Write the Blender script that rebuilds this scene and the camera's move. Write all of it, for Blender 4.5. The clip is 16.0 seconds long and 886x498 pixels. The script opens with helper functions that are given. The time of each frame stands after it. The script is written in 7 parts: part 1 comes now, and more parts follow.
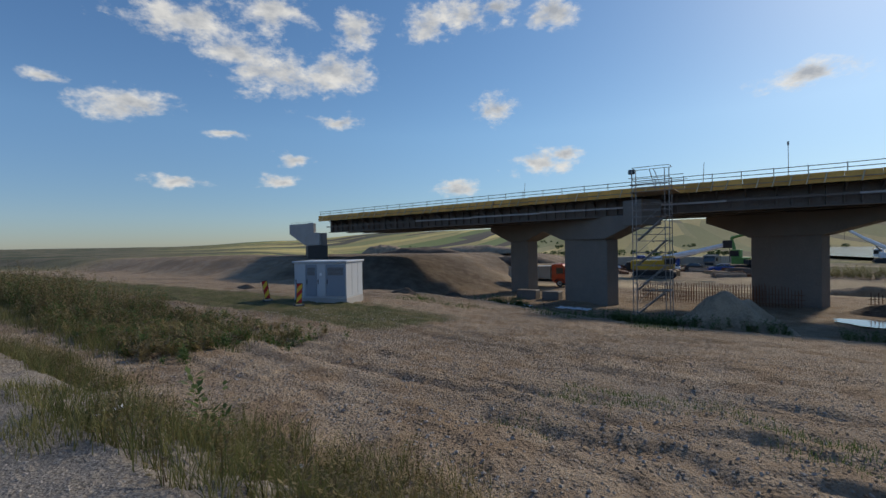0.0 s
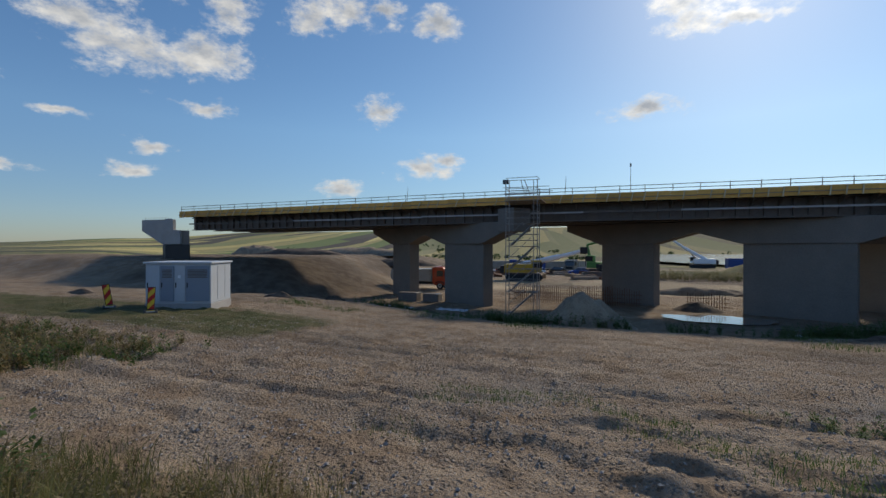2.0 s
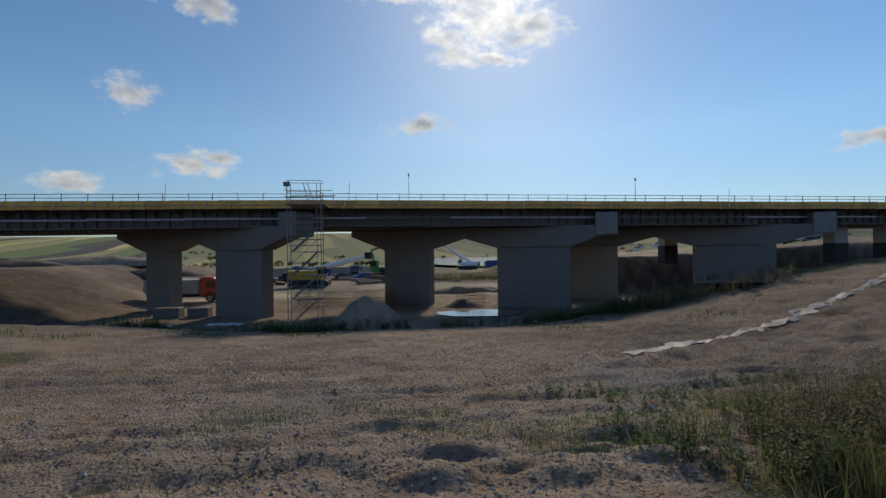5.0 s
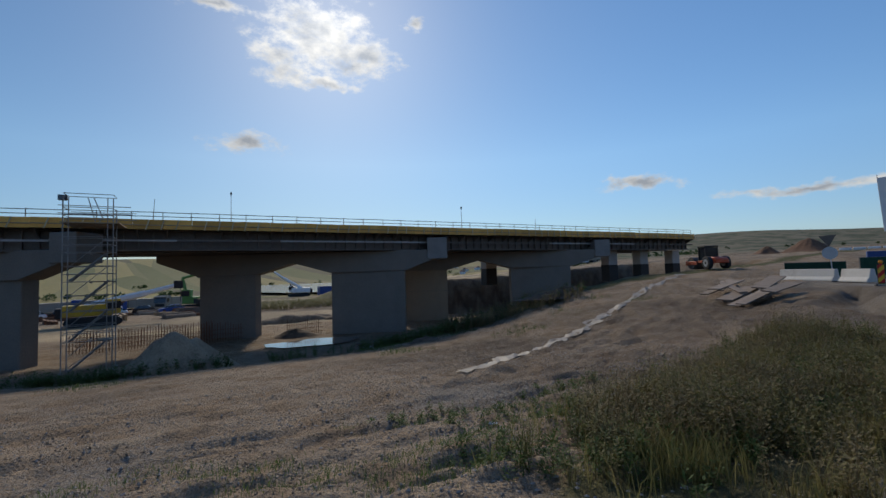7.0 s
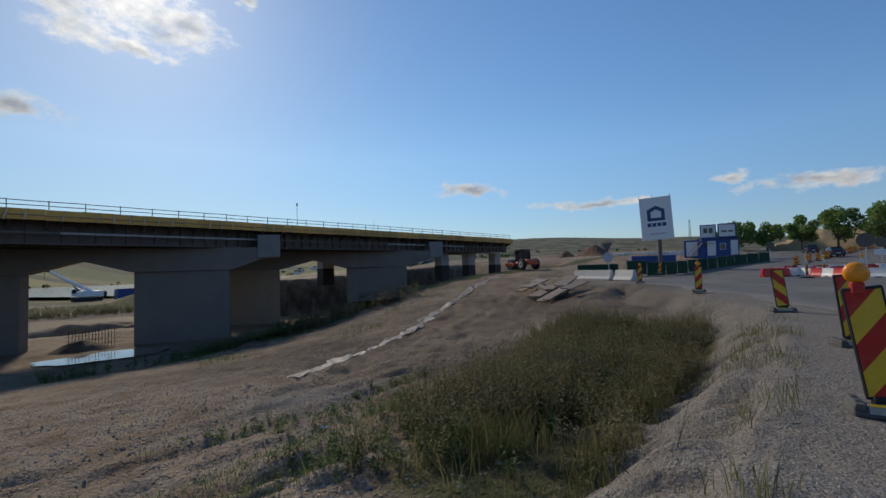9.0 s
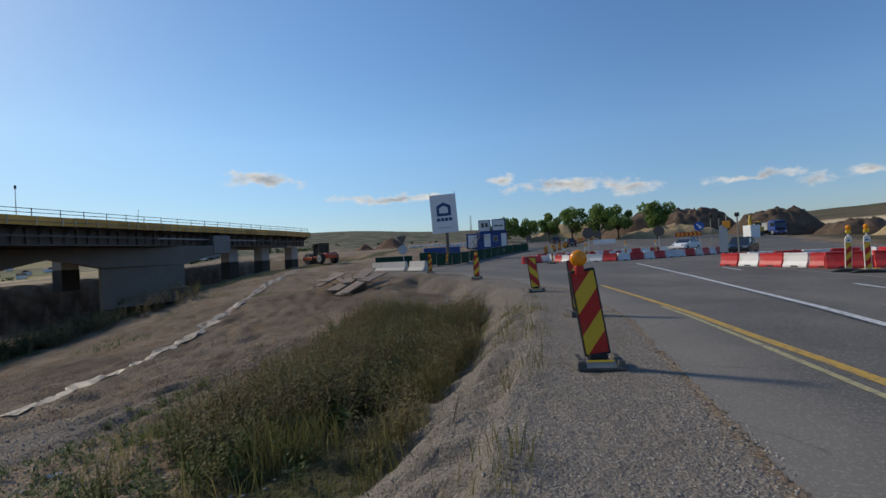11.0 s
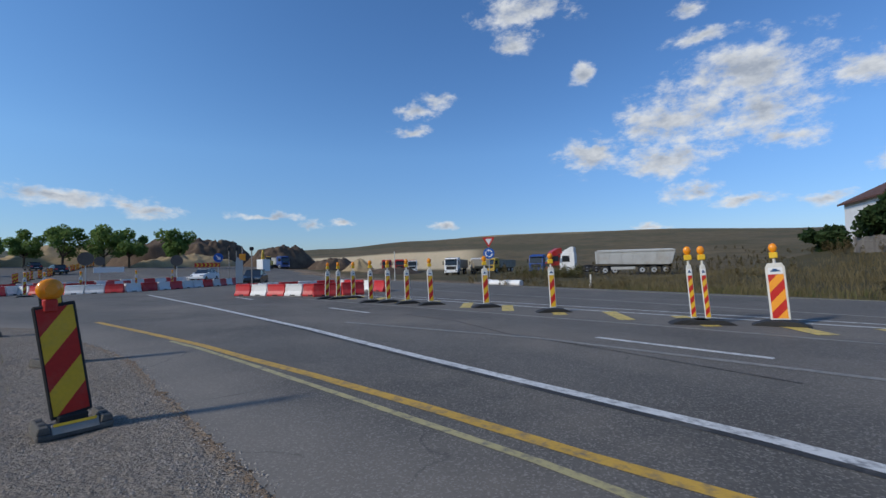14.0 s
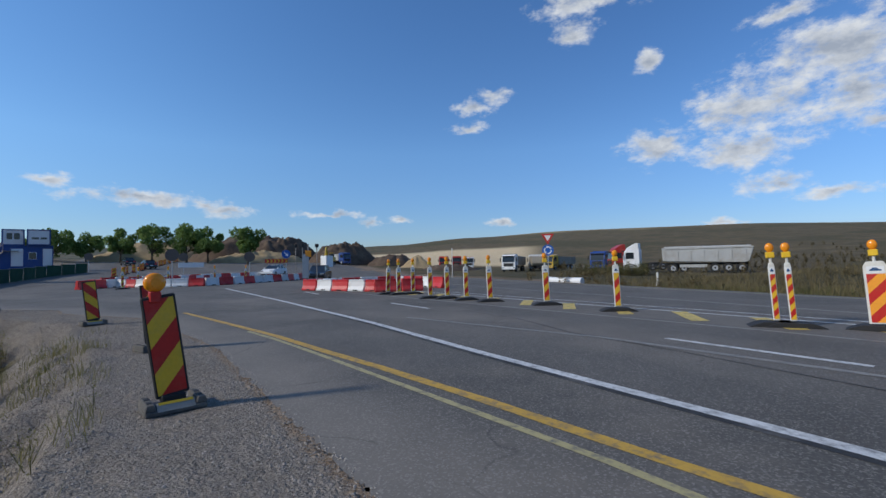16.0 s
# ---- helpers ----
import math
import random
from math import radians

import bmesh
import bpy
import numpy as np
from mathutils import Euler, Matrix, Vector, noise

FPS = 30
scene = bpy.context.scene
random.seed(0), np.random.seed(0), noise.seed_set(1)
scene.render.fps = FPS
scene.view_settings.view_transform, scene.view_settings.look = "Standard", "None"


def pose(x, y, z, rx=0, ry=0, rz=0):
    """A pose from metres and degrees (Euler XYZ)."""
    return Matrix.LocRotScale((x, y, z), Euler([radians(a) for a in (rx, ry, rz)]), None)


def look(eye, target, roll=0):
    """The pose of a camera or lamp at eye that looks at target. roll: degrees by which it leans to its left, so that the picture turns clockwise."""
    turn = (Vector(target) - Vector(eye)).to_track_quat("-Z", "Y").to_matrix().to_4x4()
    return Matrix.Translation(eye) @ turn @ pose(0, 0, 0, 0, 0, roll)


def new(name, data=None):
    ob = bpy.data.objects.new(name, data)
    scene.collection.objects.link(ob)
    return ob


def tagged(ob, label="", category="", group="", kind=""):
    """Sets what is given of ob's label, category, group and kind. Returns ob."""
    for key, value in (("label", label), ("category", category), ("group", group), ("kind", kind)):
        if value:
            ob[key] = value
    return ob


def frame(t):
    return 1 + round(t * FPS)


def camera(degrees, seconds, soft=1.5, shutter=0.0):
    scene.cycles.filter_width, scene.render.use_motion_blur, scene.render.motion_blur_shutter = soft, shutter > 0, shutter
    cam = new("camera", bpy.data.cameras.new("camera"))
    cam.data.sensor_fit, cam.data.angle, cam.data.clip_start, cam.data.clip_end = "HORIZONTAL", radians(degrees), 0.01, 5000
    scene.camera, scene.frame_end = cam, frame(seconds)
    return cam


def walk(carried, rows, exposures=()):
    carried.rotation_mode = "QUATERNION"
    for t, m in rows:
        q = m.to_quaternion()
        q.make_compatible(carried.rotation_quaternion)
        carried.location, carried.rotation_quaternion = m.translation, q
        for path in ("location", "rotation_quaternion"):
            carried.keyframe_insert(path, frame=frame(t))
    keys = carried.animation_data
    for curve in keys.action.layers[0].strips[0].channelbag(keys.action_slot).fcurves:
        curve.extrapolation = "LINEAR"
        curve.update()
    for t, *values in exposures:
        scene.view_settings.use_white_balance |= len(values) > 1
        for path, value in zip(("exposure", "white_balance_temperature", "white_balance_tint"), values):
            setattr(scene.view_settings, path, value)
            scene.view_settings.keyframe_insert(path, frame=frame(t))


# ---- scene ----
cam = camera(90.0, 16.0)
# seconds, x, y, z, yaw, pitch, roll
ROWS = [
    (0.0, -0.054, -0.039, 1.513, 0.00, -0.44, 0.99),
    (0.5, -0.048, -0.028, 1.511, -2.29, -0.64, 0.64),
    (1.0, -0.027, -0.006, 1.509, -5.42, -0.53, 0.30),
    (1.5, -0.001, 0.015, 1.510, -10.01, -0.32, -0.01),
    (2.0, 0.040, 0.038, 1.512, -15.03, -0.23, -0.06),
    (2.5, 0.085, 0.061, 1.509, -21.55, -0.21, 0.05),
    (3.0, 0.125, 0.088, 1.499, -28.79, -0.42, 0.16),
    (3.5, 0.177, 0.103, 1.491, -34.64, -0.67, 0.47),
    (6.0, 0.440, 0.506, 1.443, -49.73, 2.33, 1.03),
    (6.5, 0.503, 0.590, 1.443, -56.82, 3.11, 1.47),
    (7.0, 0.545, 0.602, 1.437, -63.38, 3.14, 1.76),
    (7.5, 0.549, 0.613, 1.435, -69.62, 3.00, 1.72),
    (8.0, 0.554, 0.616, 1.432, -75.20, 3.00, 1.55),
    (8.5, 0.551, 0.605, 1.429, -79.72, 2.88, 1.46),
    (11.0, 0.669, 0.427, 1.420, -109.52, 0.64, 3.12),
    (11.5, 0.703, 0.402, 1.421, -119.88, 0.48, 3.30),
    (12.0, 0.737, 0.355, 1.413, -131.56, 0.43, 3.02),
    (12.5, 0.753, 0.307, 1.404, -142.15, 0.73, 2.43),
    (13.0, 0.745, 0.280, 1.410, -151.62, 1.28, 2.01),
    (13.5, 0.718, 0.247, 1.407, -159.99, 1.78, 1.77),
    (14.0, 0.716, 0.215, 1.403, -166.45, 2.10, 1.53),
    (14.5, 0.713, 0.201, 1.407, -169.43, 2.16, 1.49),
    (15.0, 0.738, 0.209, 1.405, -169.55, 2.09, 1.52),
    (15.5, 0.761, 0.239, 1.405, -166.04, 2.10, 1.48),
    (16.0, 0.783, 0.302, 1.409, -159.15, 1.85, 1.29),
]
EXPOSURES = [(0.0, -0.03, 7000, 9), (3.5, -0.1, 7050, 9), (6.0, -0.27, 6900, 9), (8.5, -0.27, 6850, 9), (11.0, -0.1, 7050, 9), (13.0, -0.06, 6450, 9), (16.0, -0.06, 6250, 9)]
walk(cam, [(t, pose(x, y, z, 90 + pitch, roll, yaw)) for t, x, y, z, yaw, pitch, roll in ROWS], EXPOSURES)

# ---------------------------------------------------------------- world and sun
SUN_AZ, SUN_EL = 49.0, 32.0          # degrees clockwise from +y, and above the horizon


def heading(az, el):
    a, e = radians(az), radians(el)
    return Vector((math.sin(a) * math.cos(e), math.cos(a) * math.cos(e), math.sin(e)))


world = bpy.data.worlds.new("world")
scene.world = world
world.use_nodes = True
wt = world.node_tree
wt.nodes.clear()


def wnode(kind, **inputs):
    n = wt.nodes.new(kind)
    for k, v in inputs.items():
        n.inputs[k].default_value = v
    return n


sky = wt.nodes.new("ShaderNodeTexSky")
sky.sky_type = "NISHITA"
sky.sun_disc = False
sky.sun_elevation = radians(SUN_EL)
sky.sun_rotation = radians(SUN_AZ)
sky.altitude = 300
sky.air_density, sky.dust_density, sky.ozone_density = 1.0, 0.25, 2.4
rich = wnode("ShaderNodeHueSaturation", Saturation=1.17, Hue=0.502)
wt.links.new(sky.outputs[0], rich.inputs["Color"])
sky_bg = wnode("ShaderNodeBackground", Strength=0.125)

# clouds: azimuth, elevation, half width and half height in degrees
CLOUDS = [
    (-175.4, 22.1, 1.4, 1.14), (-174.0, 12.8, 4.0, 2.01), (-168.1, 3.9, 2.3, 0.45), (-166.3, 11.4, 5.6, 2.19), (-164.9, 15.6, 6.6, 3.91), (-163.5, 7.5, 3.4, 1.22), (-163.2, 26.5, 1.6, 1.18),
    (-162.2, 23.5, 3.3, 0.98), (-159.0, 6.1, 3.7, 0.8), (-158.5, 19.2, 6.7, 3.21), (-157.1, 14.9, 5.4, 2.96), (-155.2, 12.2, 3.2, 1.16), (-152.1, 5.7, 2.5, 0.66), (-148.6, 17.3, 3.1, 1.61),
    (-146.6, 9.0, 2.4, 1.55), (-145.7, 18.8, 1.7, 1.65), (-41.6, 16.3, 2.2, 0.8), (-35.2, 15.1, 4.3, 1.63), (-31.0, 7.5, 2.9, 0.69), (-29.6, 24.3, 6.2, 2.15), (-25.9, 13.3, 2.4, 0.54),
    (-25.1, 22.0, 3.1, 2.24), (-20.7, 26.6, 4.5, 2.23), (-20.2, 20.6, 5.4, 3.3), (-20.1, 8.2, 2.1, 0.78), (-18.4, 10.7, 2.4, 0.85), (-12.9, 15.5, 3.0, 0.86), (-12.8, 20.9, 4.7, 2.53),
    (-10.6, 25.3, 2.4, 2.44), (-2.0, 26.4, 2.5, 2.16), (1.7, 7.2, 2.9, 1.01), (3.1, 27.4, 4.5, 1.82), (6.9, 16.9, 2.7, 1.62), (7.5, 27.8, 2.7, 1.49), (12.8, 10.0, 4.1, 1.51),
    (14.5, 26.6, 3.2, 1.87), (15.6, 10.9, 2.3, 0.94), (36.2, 29.9, 4.2, 0.83), (39.4, 16.1, 4.2, 1.4), (43.8, 25.8, 3.3, 2.49), (43.9, 24.0, 2.8, 1.74), (47.5, 27.2, 5.6, 3.22),
    (47.9, 29.1, 6.5, 3.25), (48.9, 23.2, 3.8, 0.76), (52.8, 25.4, 3.5, 1.84), (53.6, 26.6, 4.4, 2.83), (60.3, 30.2, 1.3, 0.86), (87.8, 10.0, 4.5, 0.96), (103.8, 7.4, 7.9, 0.57),
    (117.0, 9.1, 2.1, 0.71), (125.4, 7.6, 8.2, 0.82), (130.9, 7.2, 2.0, 0.7), (133.1, 6.8, 3.2, 1.02), (144.8, 6.4, 3.8, 0.48), (149.8, 5.5, 1.5, 0.68), (153.6, 5.7, 1.7, 0.69),
    (163.0, 16.9, 2.2, 0.83), (163.4, 19.3, 2.6, 0.95), (166.4, 20.6, 2.2, 1.08), (167.1, 5.1, 2.0, 0.58), (176.5, 26.3, 2.4, 1.39), (178.1, 29.7, 5.4, 1.8),
]
texco = wt.nodes.new("ShaderNodeTexCoord")


def vmath(op, a, b=None):
    n = wt.nodes.new("ShaderNodeVectorMath")
    n.operation = op
    for i, v in enumerate((a, b)):
        if v is None:
            continue
        if isinstance(v, (tuple, Vector)):
            n.inputs[i].default_value = v
        else:
            wt.links.new(v, n.inputs[i])
    return n.outputs["Value"] if op in ("LENGTH", "DOT_PRODUCT") else n.outputs[0]


def math_node(op, a, b=None, c=None, clamp=False):
    n = wt.nodes.new("ShaderNodeMath")
    n.operation, n.use_clamp = op, clamp
    for i, v in enumerate((a, b, c)):
        if v is None:
            continue
        if isinstance(v, (int, float)):
            n.inputs[i].default_value = v
        else:
            wt.links.new(v, n.inputs[i])
    return n.outputs[0]


def wnoise(scale, detail, rough, vec):
    n = wnode("ShaderNodeTexNoise", Scale=scale, Detail=detail, Roughness=rough)
    wt.links.new(vec, n.inputs["Vector"])
    return n


way = texco.outputs["Generated"]
# the air thickens to a dull blue haze near the horizon, and the vault opposite the sun is brighter than clean air gives
split = wt.nodes.new("ShaderNodeSeparateXYZ")
wt.links.new(way, split.inputs[0])
haze = wt.nodes.new("ShaderNodeValToRGB")
wt.links.new(split.outputs["Z"], haze.inputs[0])
for e, (at, tint) in zip([haze.color_ramp.elements[0], haze.color_ramp.elements[1]] + [haze.color_ramp.elements.new(0.5) for _ in range(2)],
                         ((0.0, (0.45, 0.49, 0.66)), (0.45, (1.06, 1.02, 0.99)), (0.10, (0.62, 0.66, 0.76)), (0.24, (0.90, 0.90, 0.91)))):
    e.position, e.color = at, (*tint, 1)
hazed = vmath("MULTIPLY", rich.outputs[0], haze.outputs[0])
away = math_node("MULTIPLY_ADD", vmath("DOT_PRODUCT", way, heading(SUN_AZ + 180, 10)), 0.5, 0.5, clamp=True)
air = wt.nodes.new("ShaderNodeMix")
air.data_type = "RGBA"
wt.links.new(away, air.inputs[0])
air.inputs[6].default_value, air.inputs[7].default_value = (0.985, 1.025, 0.985, 1), (1.03, 1.13, 1.29, 1)
# a gain on the sky colour, strongest towards the south-east
se_lobe = math_node("POWER", math_node("MAXIMUM", vmath("DOT_PRODUCT", way, heading(108, 28)), 0.0), 2.5)
vault = vmath("SCALE", vmath("MULTIPLY", hazed, air.outputs[2]))
wt.links.new(math_node("MULTIPLY_ADD", se_lobe, 0.36, 0.95), vault.node.inputs["Scale"])
wt.links.new(vault, sky_bg.inputs[0])
stretch = vmath("MULTIPLY", way, (1.0, 1.0, 1.8))
puff = wnoise(20.0, 9.0, 0.66, stretch)
warp = wnoise(14.0, 3.0, 0.6, stretch)
shift = vmath("SCALE", vmath("SUBTRACT", warp.outputs["Color"], (0.5, 0.5, 0.5)))
shift.node.inputs["Scale"].default_value = 0.045
bent = vmath("ADD", way, shift)
near = None
for az, el, sx, sy in CLOUDS:
    m = wt.nodes.new("ShaderNodeMapping")
    m.vector_type = "TEXTURE"
    c = heading(az, el)
    wt.links.new(bent, m.inputs["Vector"])
    m.inputs["Location"].default_value = c
    m.inputs["Rotation"].default_value = (radians(el), 0, radians(-az))
    m.inputs["Scale"].default_value = (math.sin(radians(sx)), 0.4, math.sin(radians(sy)))
    d = vmath("LENGTH", m.outputs[0])
    near = d if near is None else math_node("MINIMUM", near, d)
thick = math_node("ADD", math_node("SUBTRACT", 1.2, near), math_node("MULTIPLY", math_node("SUBTRACT", puff.outputs[0], 0.52), 3.0))
mask = wt.nodes.new("ShaderNodeMapRange")
mask.interpolation_type = "SMOOTHSTEP"
wt.links.new(thick, mask.inputs[0])
mask.inputs[1].default_value, mask.inputs[2].default_value = -0.02, 1.05
mask.inputs[3].default_value, mask.inputs[4].default_value = 0.0, 0.96
body = wt.nodes.new("ShaderNodeMapRange")
wt.links.new(thick, body.inputs[0])
body.inputs[1].default_value, body.inputs[2].default_value = 0.35, 1.35
# the billows are pale on the side of the light and grey beneath
lit = wnoise(20.0, 6.0, 0.6, vmath("ADD", stretch, (0.008, 0.007, 0.034)))
shade = math_node("MULTIPLY_ADD", math_node("SUBTRACT", lit.outputs[0], puff.outputs[0]), 2.6, body.outputs[0], clamp=True)
tone = wt.nodes.new("ShaderNodeMix")
tone.data_type = "RGBA"
wt.links.new(shade, tone.inputs[0])
tone.inputs[6].default_value = (0.76, 0.77, 0.78, 1)
tone.inputs[7].default_value = (0.37, 0.41, 0.48, 1)
# round the sun the thin cloud glows
toward = math_node("MAXIMUM", vmath("DOT_PRODUCT", way, heading(SUN_AZ, SUN_EL)), 0.0)
glow = math_node("ADD", math_node("MULTIPLY", math_node("POWER", toward, 60.0), 0.9), 1.0)
cloud_bg = wt.nodes.new("ShaderNodeBackground")
wt.links.new(tone.outputs[2], cloud_bg.inputs[0])
wt.links.new(glow, cloud_bg.inputs[1])
sky_mix = wt.nodes.new("ShaderNodeMixShader")
wt.links.new(mask.outputs[0], sky_mix.inputs[0])
wt.links.new(sky_bg.outputs[0], sky_mix.inputs[1])
wt.links.new(cloud_bg.outputs[0], sky_mix.inputs[2])
wout = wt.nodes.new("ShaderNodeOutputWorld")
wt.links.new(sky_mix.outputs[0], wout.inputs[0])

sun_data = bpy.data.lights.new("sun", "SUN")
sun_data.energy, sun_data.angle, sun_data.color = 2.9, radians(6), (1.0, 0.91, 0.78)
sun = new("sun", sun_data)
sun.matrix_world = look(heading(SUN_AZ, SUN_EL) * 400, (0, 0, 0))

# ---------------------------------------------------------------- materials


def material(name, color, rough=0.8, metal=0.0, vary=0.15, scale=3.0, fine=40.0, bump=0.02, island=0.0, dirt=None, dirt_amount=0.0, spec=0.4):
    """A painted or raw surface: blotches at one scale, grain at another, relief, and stains of a second colour."""
    m = bpy.data.materials.new(name)
    m.use_nodes = True
    t = m.node_tree
    b = t.nodes["Principled BSDF"]
    b.inputs["Roughness"].default_value, b.inputs["Metallic"].default_value = rough, metal
    b.inputs["Specular IOR Level"].default_value = spec
    co = t.nodes.new("ShaderNodeTexCoord")
    big, small = t.nodes.new("ShaderNodeTexNoise"), t.nodes.new("ShaderNodeTexNoise")
    for n, s in ((big, scale), (small, fine)):
        n.inputs["Scale"].default_value, n.inputs["Detail"].default_value = s, 5
        t.links.new(co.outputs["Object"], n.inputs["Vector"])
    add = t.nodes.new("ShaderNodeMath")
    add.operation = "ADD"
    t.links.new(big.outputs[0], add.inputs[0])
    t.links.new(small.outputs[0], add.inputs[1])
    value = t.nodes.new("ShaderNodeMapRange")
    t.links.new(add.outputs[0], value.inputs[0])
    value.inputs[1].default_value, value.inputs[2].default_value = 0.6, 1.4
    value.inputs[3].default_value, value.inputs[4].default_value = 1 - vary, 1 + vary
    hsv = t.nodes.new("ShaderNodeHueSaturation")
    hsv.inputs["Color"].default_value = (*color, 1)
    last = value.outputs[0]
    if island:
        info = t.nodes.new("ShaderNodeObjectInfo")
        r = t.nodes.new("ShaderNodeMapRange")
        t.links.new(info.outputs["Random"], r.inputs[0])
        r.inputs[3].default_value, r.inputs[4].default_value = 1 - island, 1 + island
        mul = t.nodes.new("ShaderNodeMath")
        mul.operation = "MULTIPLY"
        t.links.new(last, mul.inputs[0])
        t.links.new(r.outputs[0], mul.inputs[1])
        last = mul.outputs[0]
    t.links.new(last, hsv.inputs["Value"])
    out = hsv.outputs[0]
    if dirt:
        mix = t.nodes.new("ShaderNodeMix")
        mix.data_type = "RGBA"
        ramp = t.nodes.new("ShaderNodeMapRange")
        dn = t.nodes.new("ShaderNodeTexNoise")
        dn.inputs["Scale"].default_value, dn.inputs["Detail"].default_value, dn.inputs["Roughness"].default_value = scale * 0.7, 8, 0.7
        t.links.new(co.outputs["Object"], dn.inputs["Vector"])
        t.links.new(dn.outputs[0], ramp.inputs[0])
        ramp.inputs[1].default_value, ramp.inputs[2].default_value = 0.48, 0.68
        ramp.inputs[4].default_value = dirt_amount
        t.links.new(ramp.outputs[0], mix.inputs[0])
        t.links.new(out, mix.inputs[6])
        mix.inputs[7].default_value = (*dirt, 1)
        out = mix.outputs[2]
    t.links.new(out, b.inputs["Base Color"])
    if bump:
        bp = t.nodes.new("ShaderNodeBump")
        bp.inputs["Strength"].default_value, bp.inputs["Distance"].default_value = 0.6, bump
        t.links.new(add.outputs[0], bp.inputs["Height"])
        t.links.new(bp.outputs[0], b.inputs["Normal"])
    return m


def leafy(name, a, b, rough=0.7):
    """Leaves and blades: two colours, a different mix on each island, with some light passing through."""
    m = bpy.data.materials.new(name)
    m.use_nodes = True
    t = m.node_tree
    p = t.nodes["Principled BSDF"]
    p.inputs["Roughness"].default_value = rough
    p.inputs["Specular IOR Level"].default_value = 0.25
    geo = t.nodes.new("ShaderNodeNewGeometry")
    co = t.nodes.new("ShaderNodeTexCoord")
    n = t.nodes.new("ShaderNodeTexNoise")
    n.inputs["Scale"].default_value = 0.5
    t.links.new(co.outputs["Object"], n.inputs["Vector"])
    add = t.nodes.new("ShaderNodeMath")
    add.operation = "MULTIPLY_ADD"
    t.links.new(geo.outputs["Random Per Island"], add.inputs[0])
    add.inputs[1].default_value = 0.75
    sub = t.nodes.new("ShaderNodeMapRange")
    t.links.new(n.outputs[0], sub.inputs[0])
    sub.inputs[1].default_value, sub.inputs[2].default_value, sub.inputs[3].default_value, sub.inputs[4].default_value = 0.3, 0.7, -0.25, 0.5
    t.links.new(sub.outputs[0], add.inputs[2])
    add.use_clamp = True
    mix = t.nodes.new("ShaderNodeMix")
    mix.data_type = "RGBA"
    t.links.new(add.outputs[0], mix.inputs[0])
    mix.inputs[6].default_value, mix.inputs[7].default_value = (*a, 1), (*b, 1)
    t.links.new(mix.outputs[2], p.inputs["Base Color"])
    tr = t.nodes.new("ShaderNodeBsdfTranslucent")
    t.links.new(mix.outputs[2], tr.inputs[0])
    ms = t.nodes.new("ShaderNodeMixShader")
    ms.inputs[0].default_value = 0.42
    t.links.new(p.outputs[0], ms.inputs[1])
    t.links.new(tr.outputs[0], ms.inputs[2])
    t.links.new(ms.outputs[0], t.nodes["Material Output"].inputs[0])
    return m


def glassy(name, color, rough=0.08):
    m = material(name, color, rough, 0.0, 0.05, bump=0, spec=0.7)
    return m


CONCRETE = material("concrete", (0.195, 0.168, 0.143), 0.85, vary=0.18, scale=0.6, fine=9, bump=0.01, dirt=(0.17, 0.15, 0.125), dirt_amount=0.6)
CONCRETE_PALE = material("pale_concrete", (0.37, 0.35, 0.33), 0.85, vary=0.14, scale=0.9, fine=12, bump=0.008, dirt=(0.30, 0.27, 0.23), dirt_amount=0.5)
CONCRETE_MID = material("grey_concrete", (0.24, 0.222, 0.205), 0.85, vary=0.15, scale=0.9, fine=12, bump=0.008, dirt=(0.18, 0.16, 0.14), dirt_amount=0.5)
CONCRETE_TAN = material("tan_concrete", (0.29, 0.23, 0.165), 0.85, vary=0.16, scale=0.5, fine=8, bump=0.01, dirt=(0.22, 0.18, 0.14), dirt_amount=0.5)
BITUMEN = material("bitumen_coat", (0.02, 0.02, 0.021), 0.6, vary=0.3, scale=0.8)
STEEL_GREY = material("girder_steel", (0.13, 0.108, 0.092), 0.6, vary=0.25, scale=0.7, fine=8, bump=0.004, dirt=(0.16, 0.12, 0.09), dirt_amount=0.5)
STEEL_PALE = material("flange_steel", (0.38, 0.36, 0.34), 0.6, vary=0.2, scale=0.9, fine=10, bump=0.003)
FORM_YELLOW = material("formwork_yellow", (0.74, 0.39, 0.09), 0.7, vary=0.2, scale=1.3, fine=14, bump=0.004, island=0.2, dirt=(0.40, 0.24, 0.09), dirt_amount=0.45)
TIMBER = material("site_timber", (0.36, 0.25, 0.15), 0.85, vary=0.25, scale=2, fine=25, bump=0.006, island=0.2)
PLANK = material("weathered_plank", (0.27, 0.205, 0.155), 0.85, vary=0.25, scale=1.5, fine=18, bump=0.006, island=0.2, dirt=(0.2, 0.14, 0.09), dirt_amount=0.6)
RAIL_DARK = material("rail_tube", (0.10, 0.10, 0.105), 0.5, 0.4, vary=0.2, scale=4, bump=0)
GALV = material("galvanised_tube", (0.30, 0.28, 0.26), 0.6, 0.35, vary=0.25, scale=3, bump=0, dirt=(0.17, 0.12, 0.09), dirt_amount=0.7)
RUST = material("rusty_rebar", (0.16, 0.075, 0.04), 0.9, vary=0.3, scale=5, bump=0)
WHITE_PAINT = material("white_paint", (0.78, 0.79, 0.80), 0.5, vary=0.05, scale=1.0, fine=8, bump=0.001, dirt=(0.5, 0.46, 0.4), dirt_amount=0.3)
CAB_WHITE = material("cabinet_white", (0.45, 0.48, 0.51), 0.5, vary=0.05, scale=0.8, fine=8, bump=0.001, dirt=(0.45, 0.41, 0.35), dirt_amount=0.3)
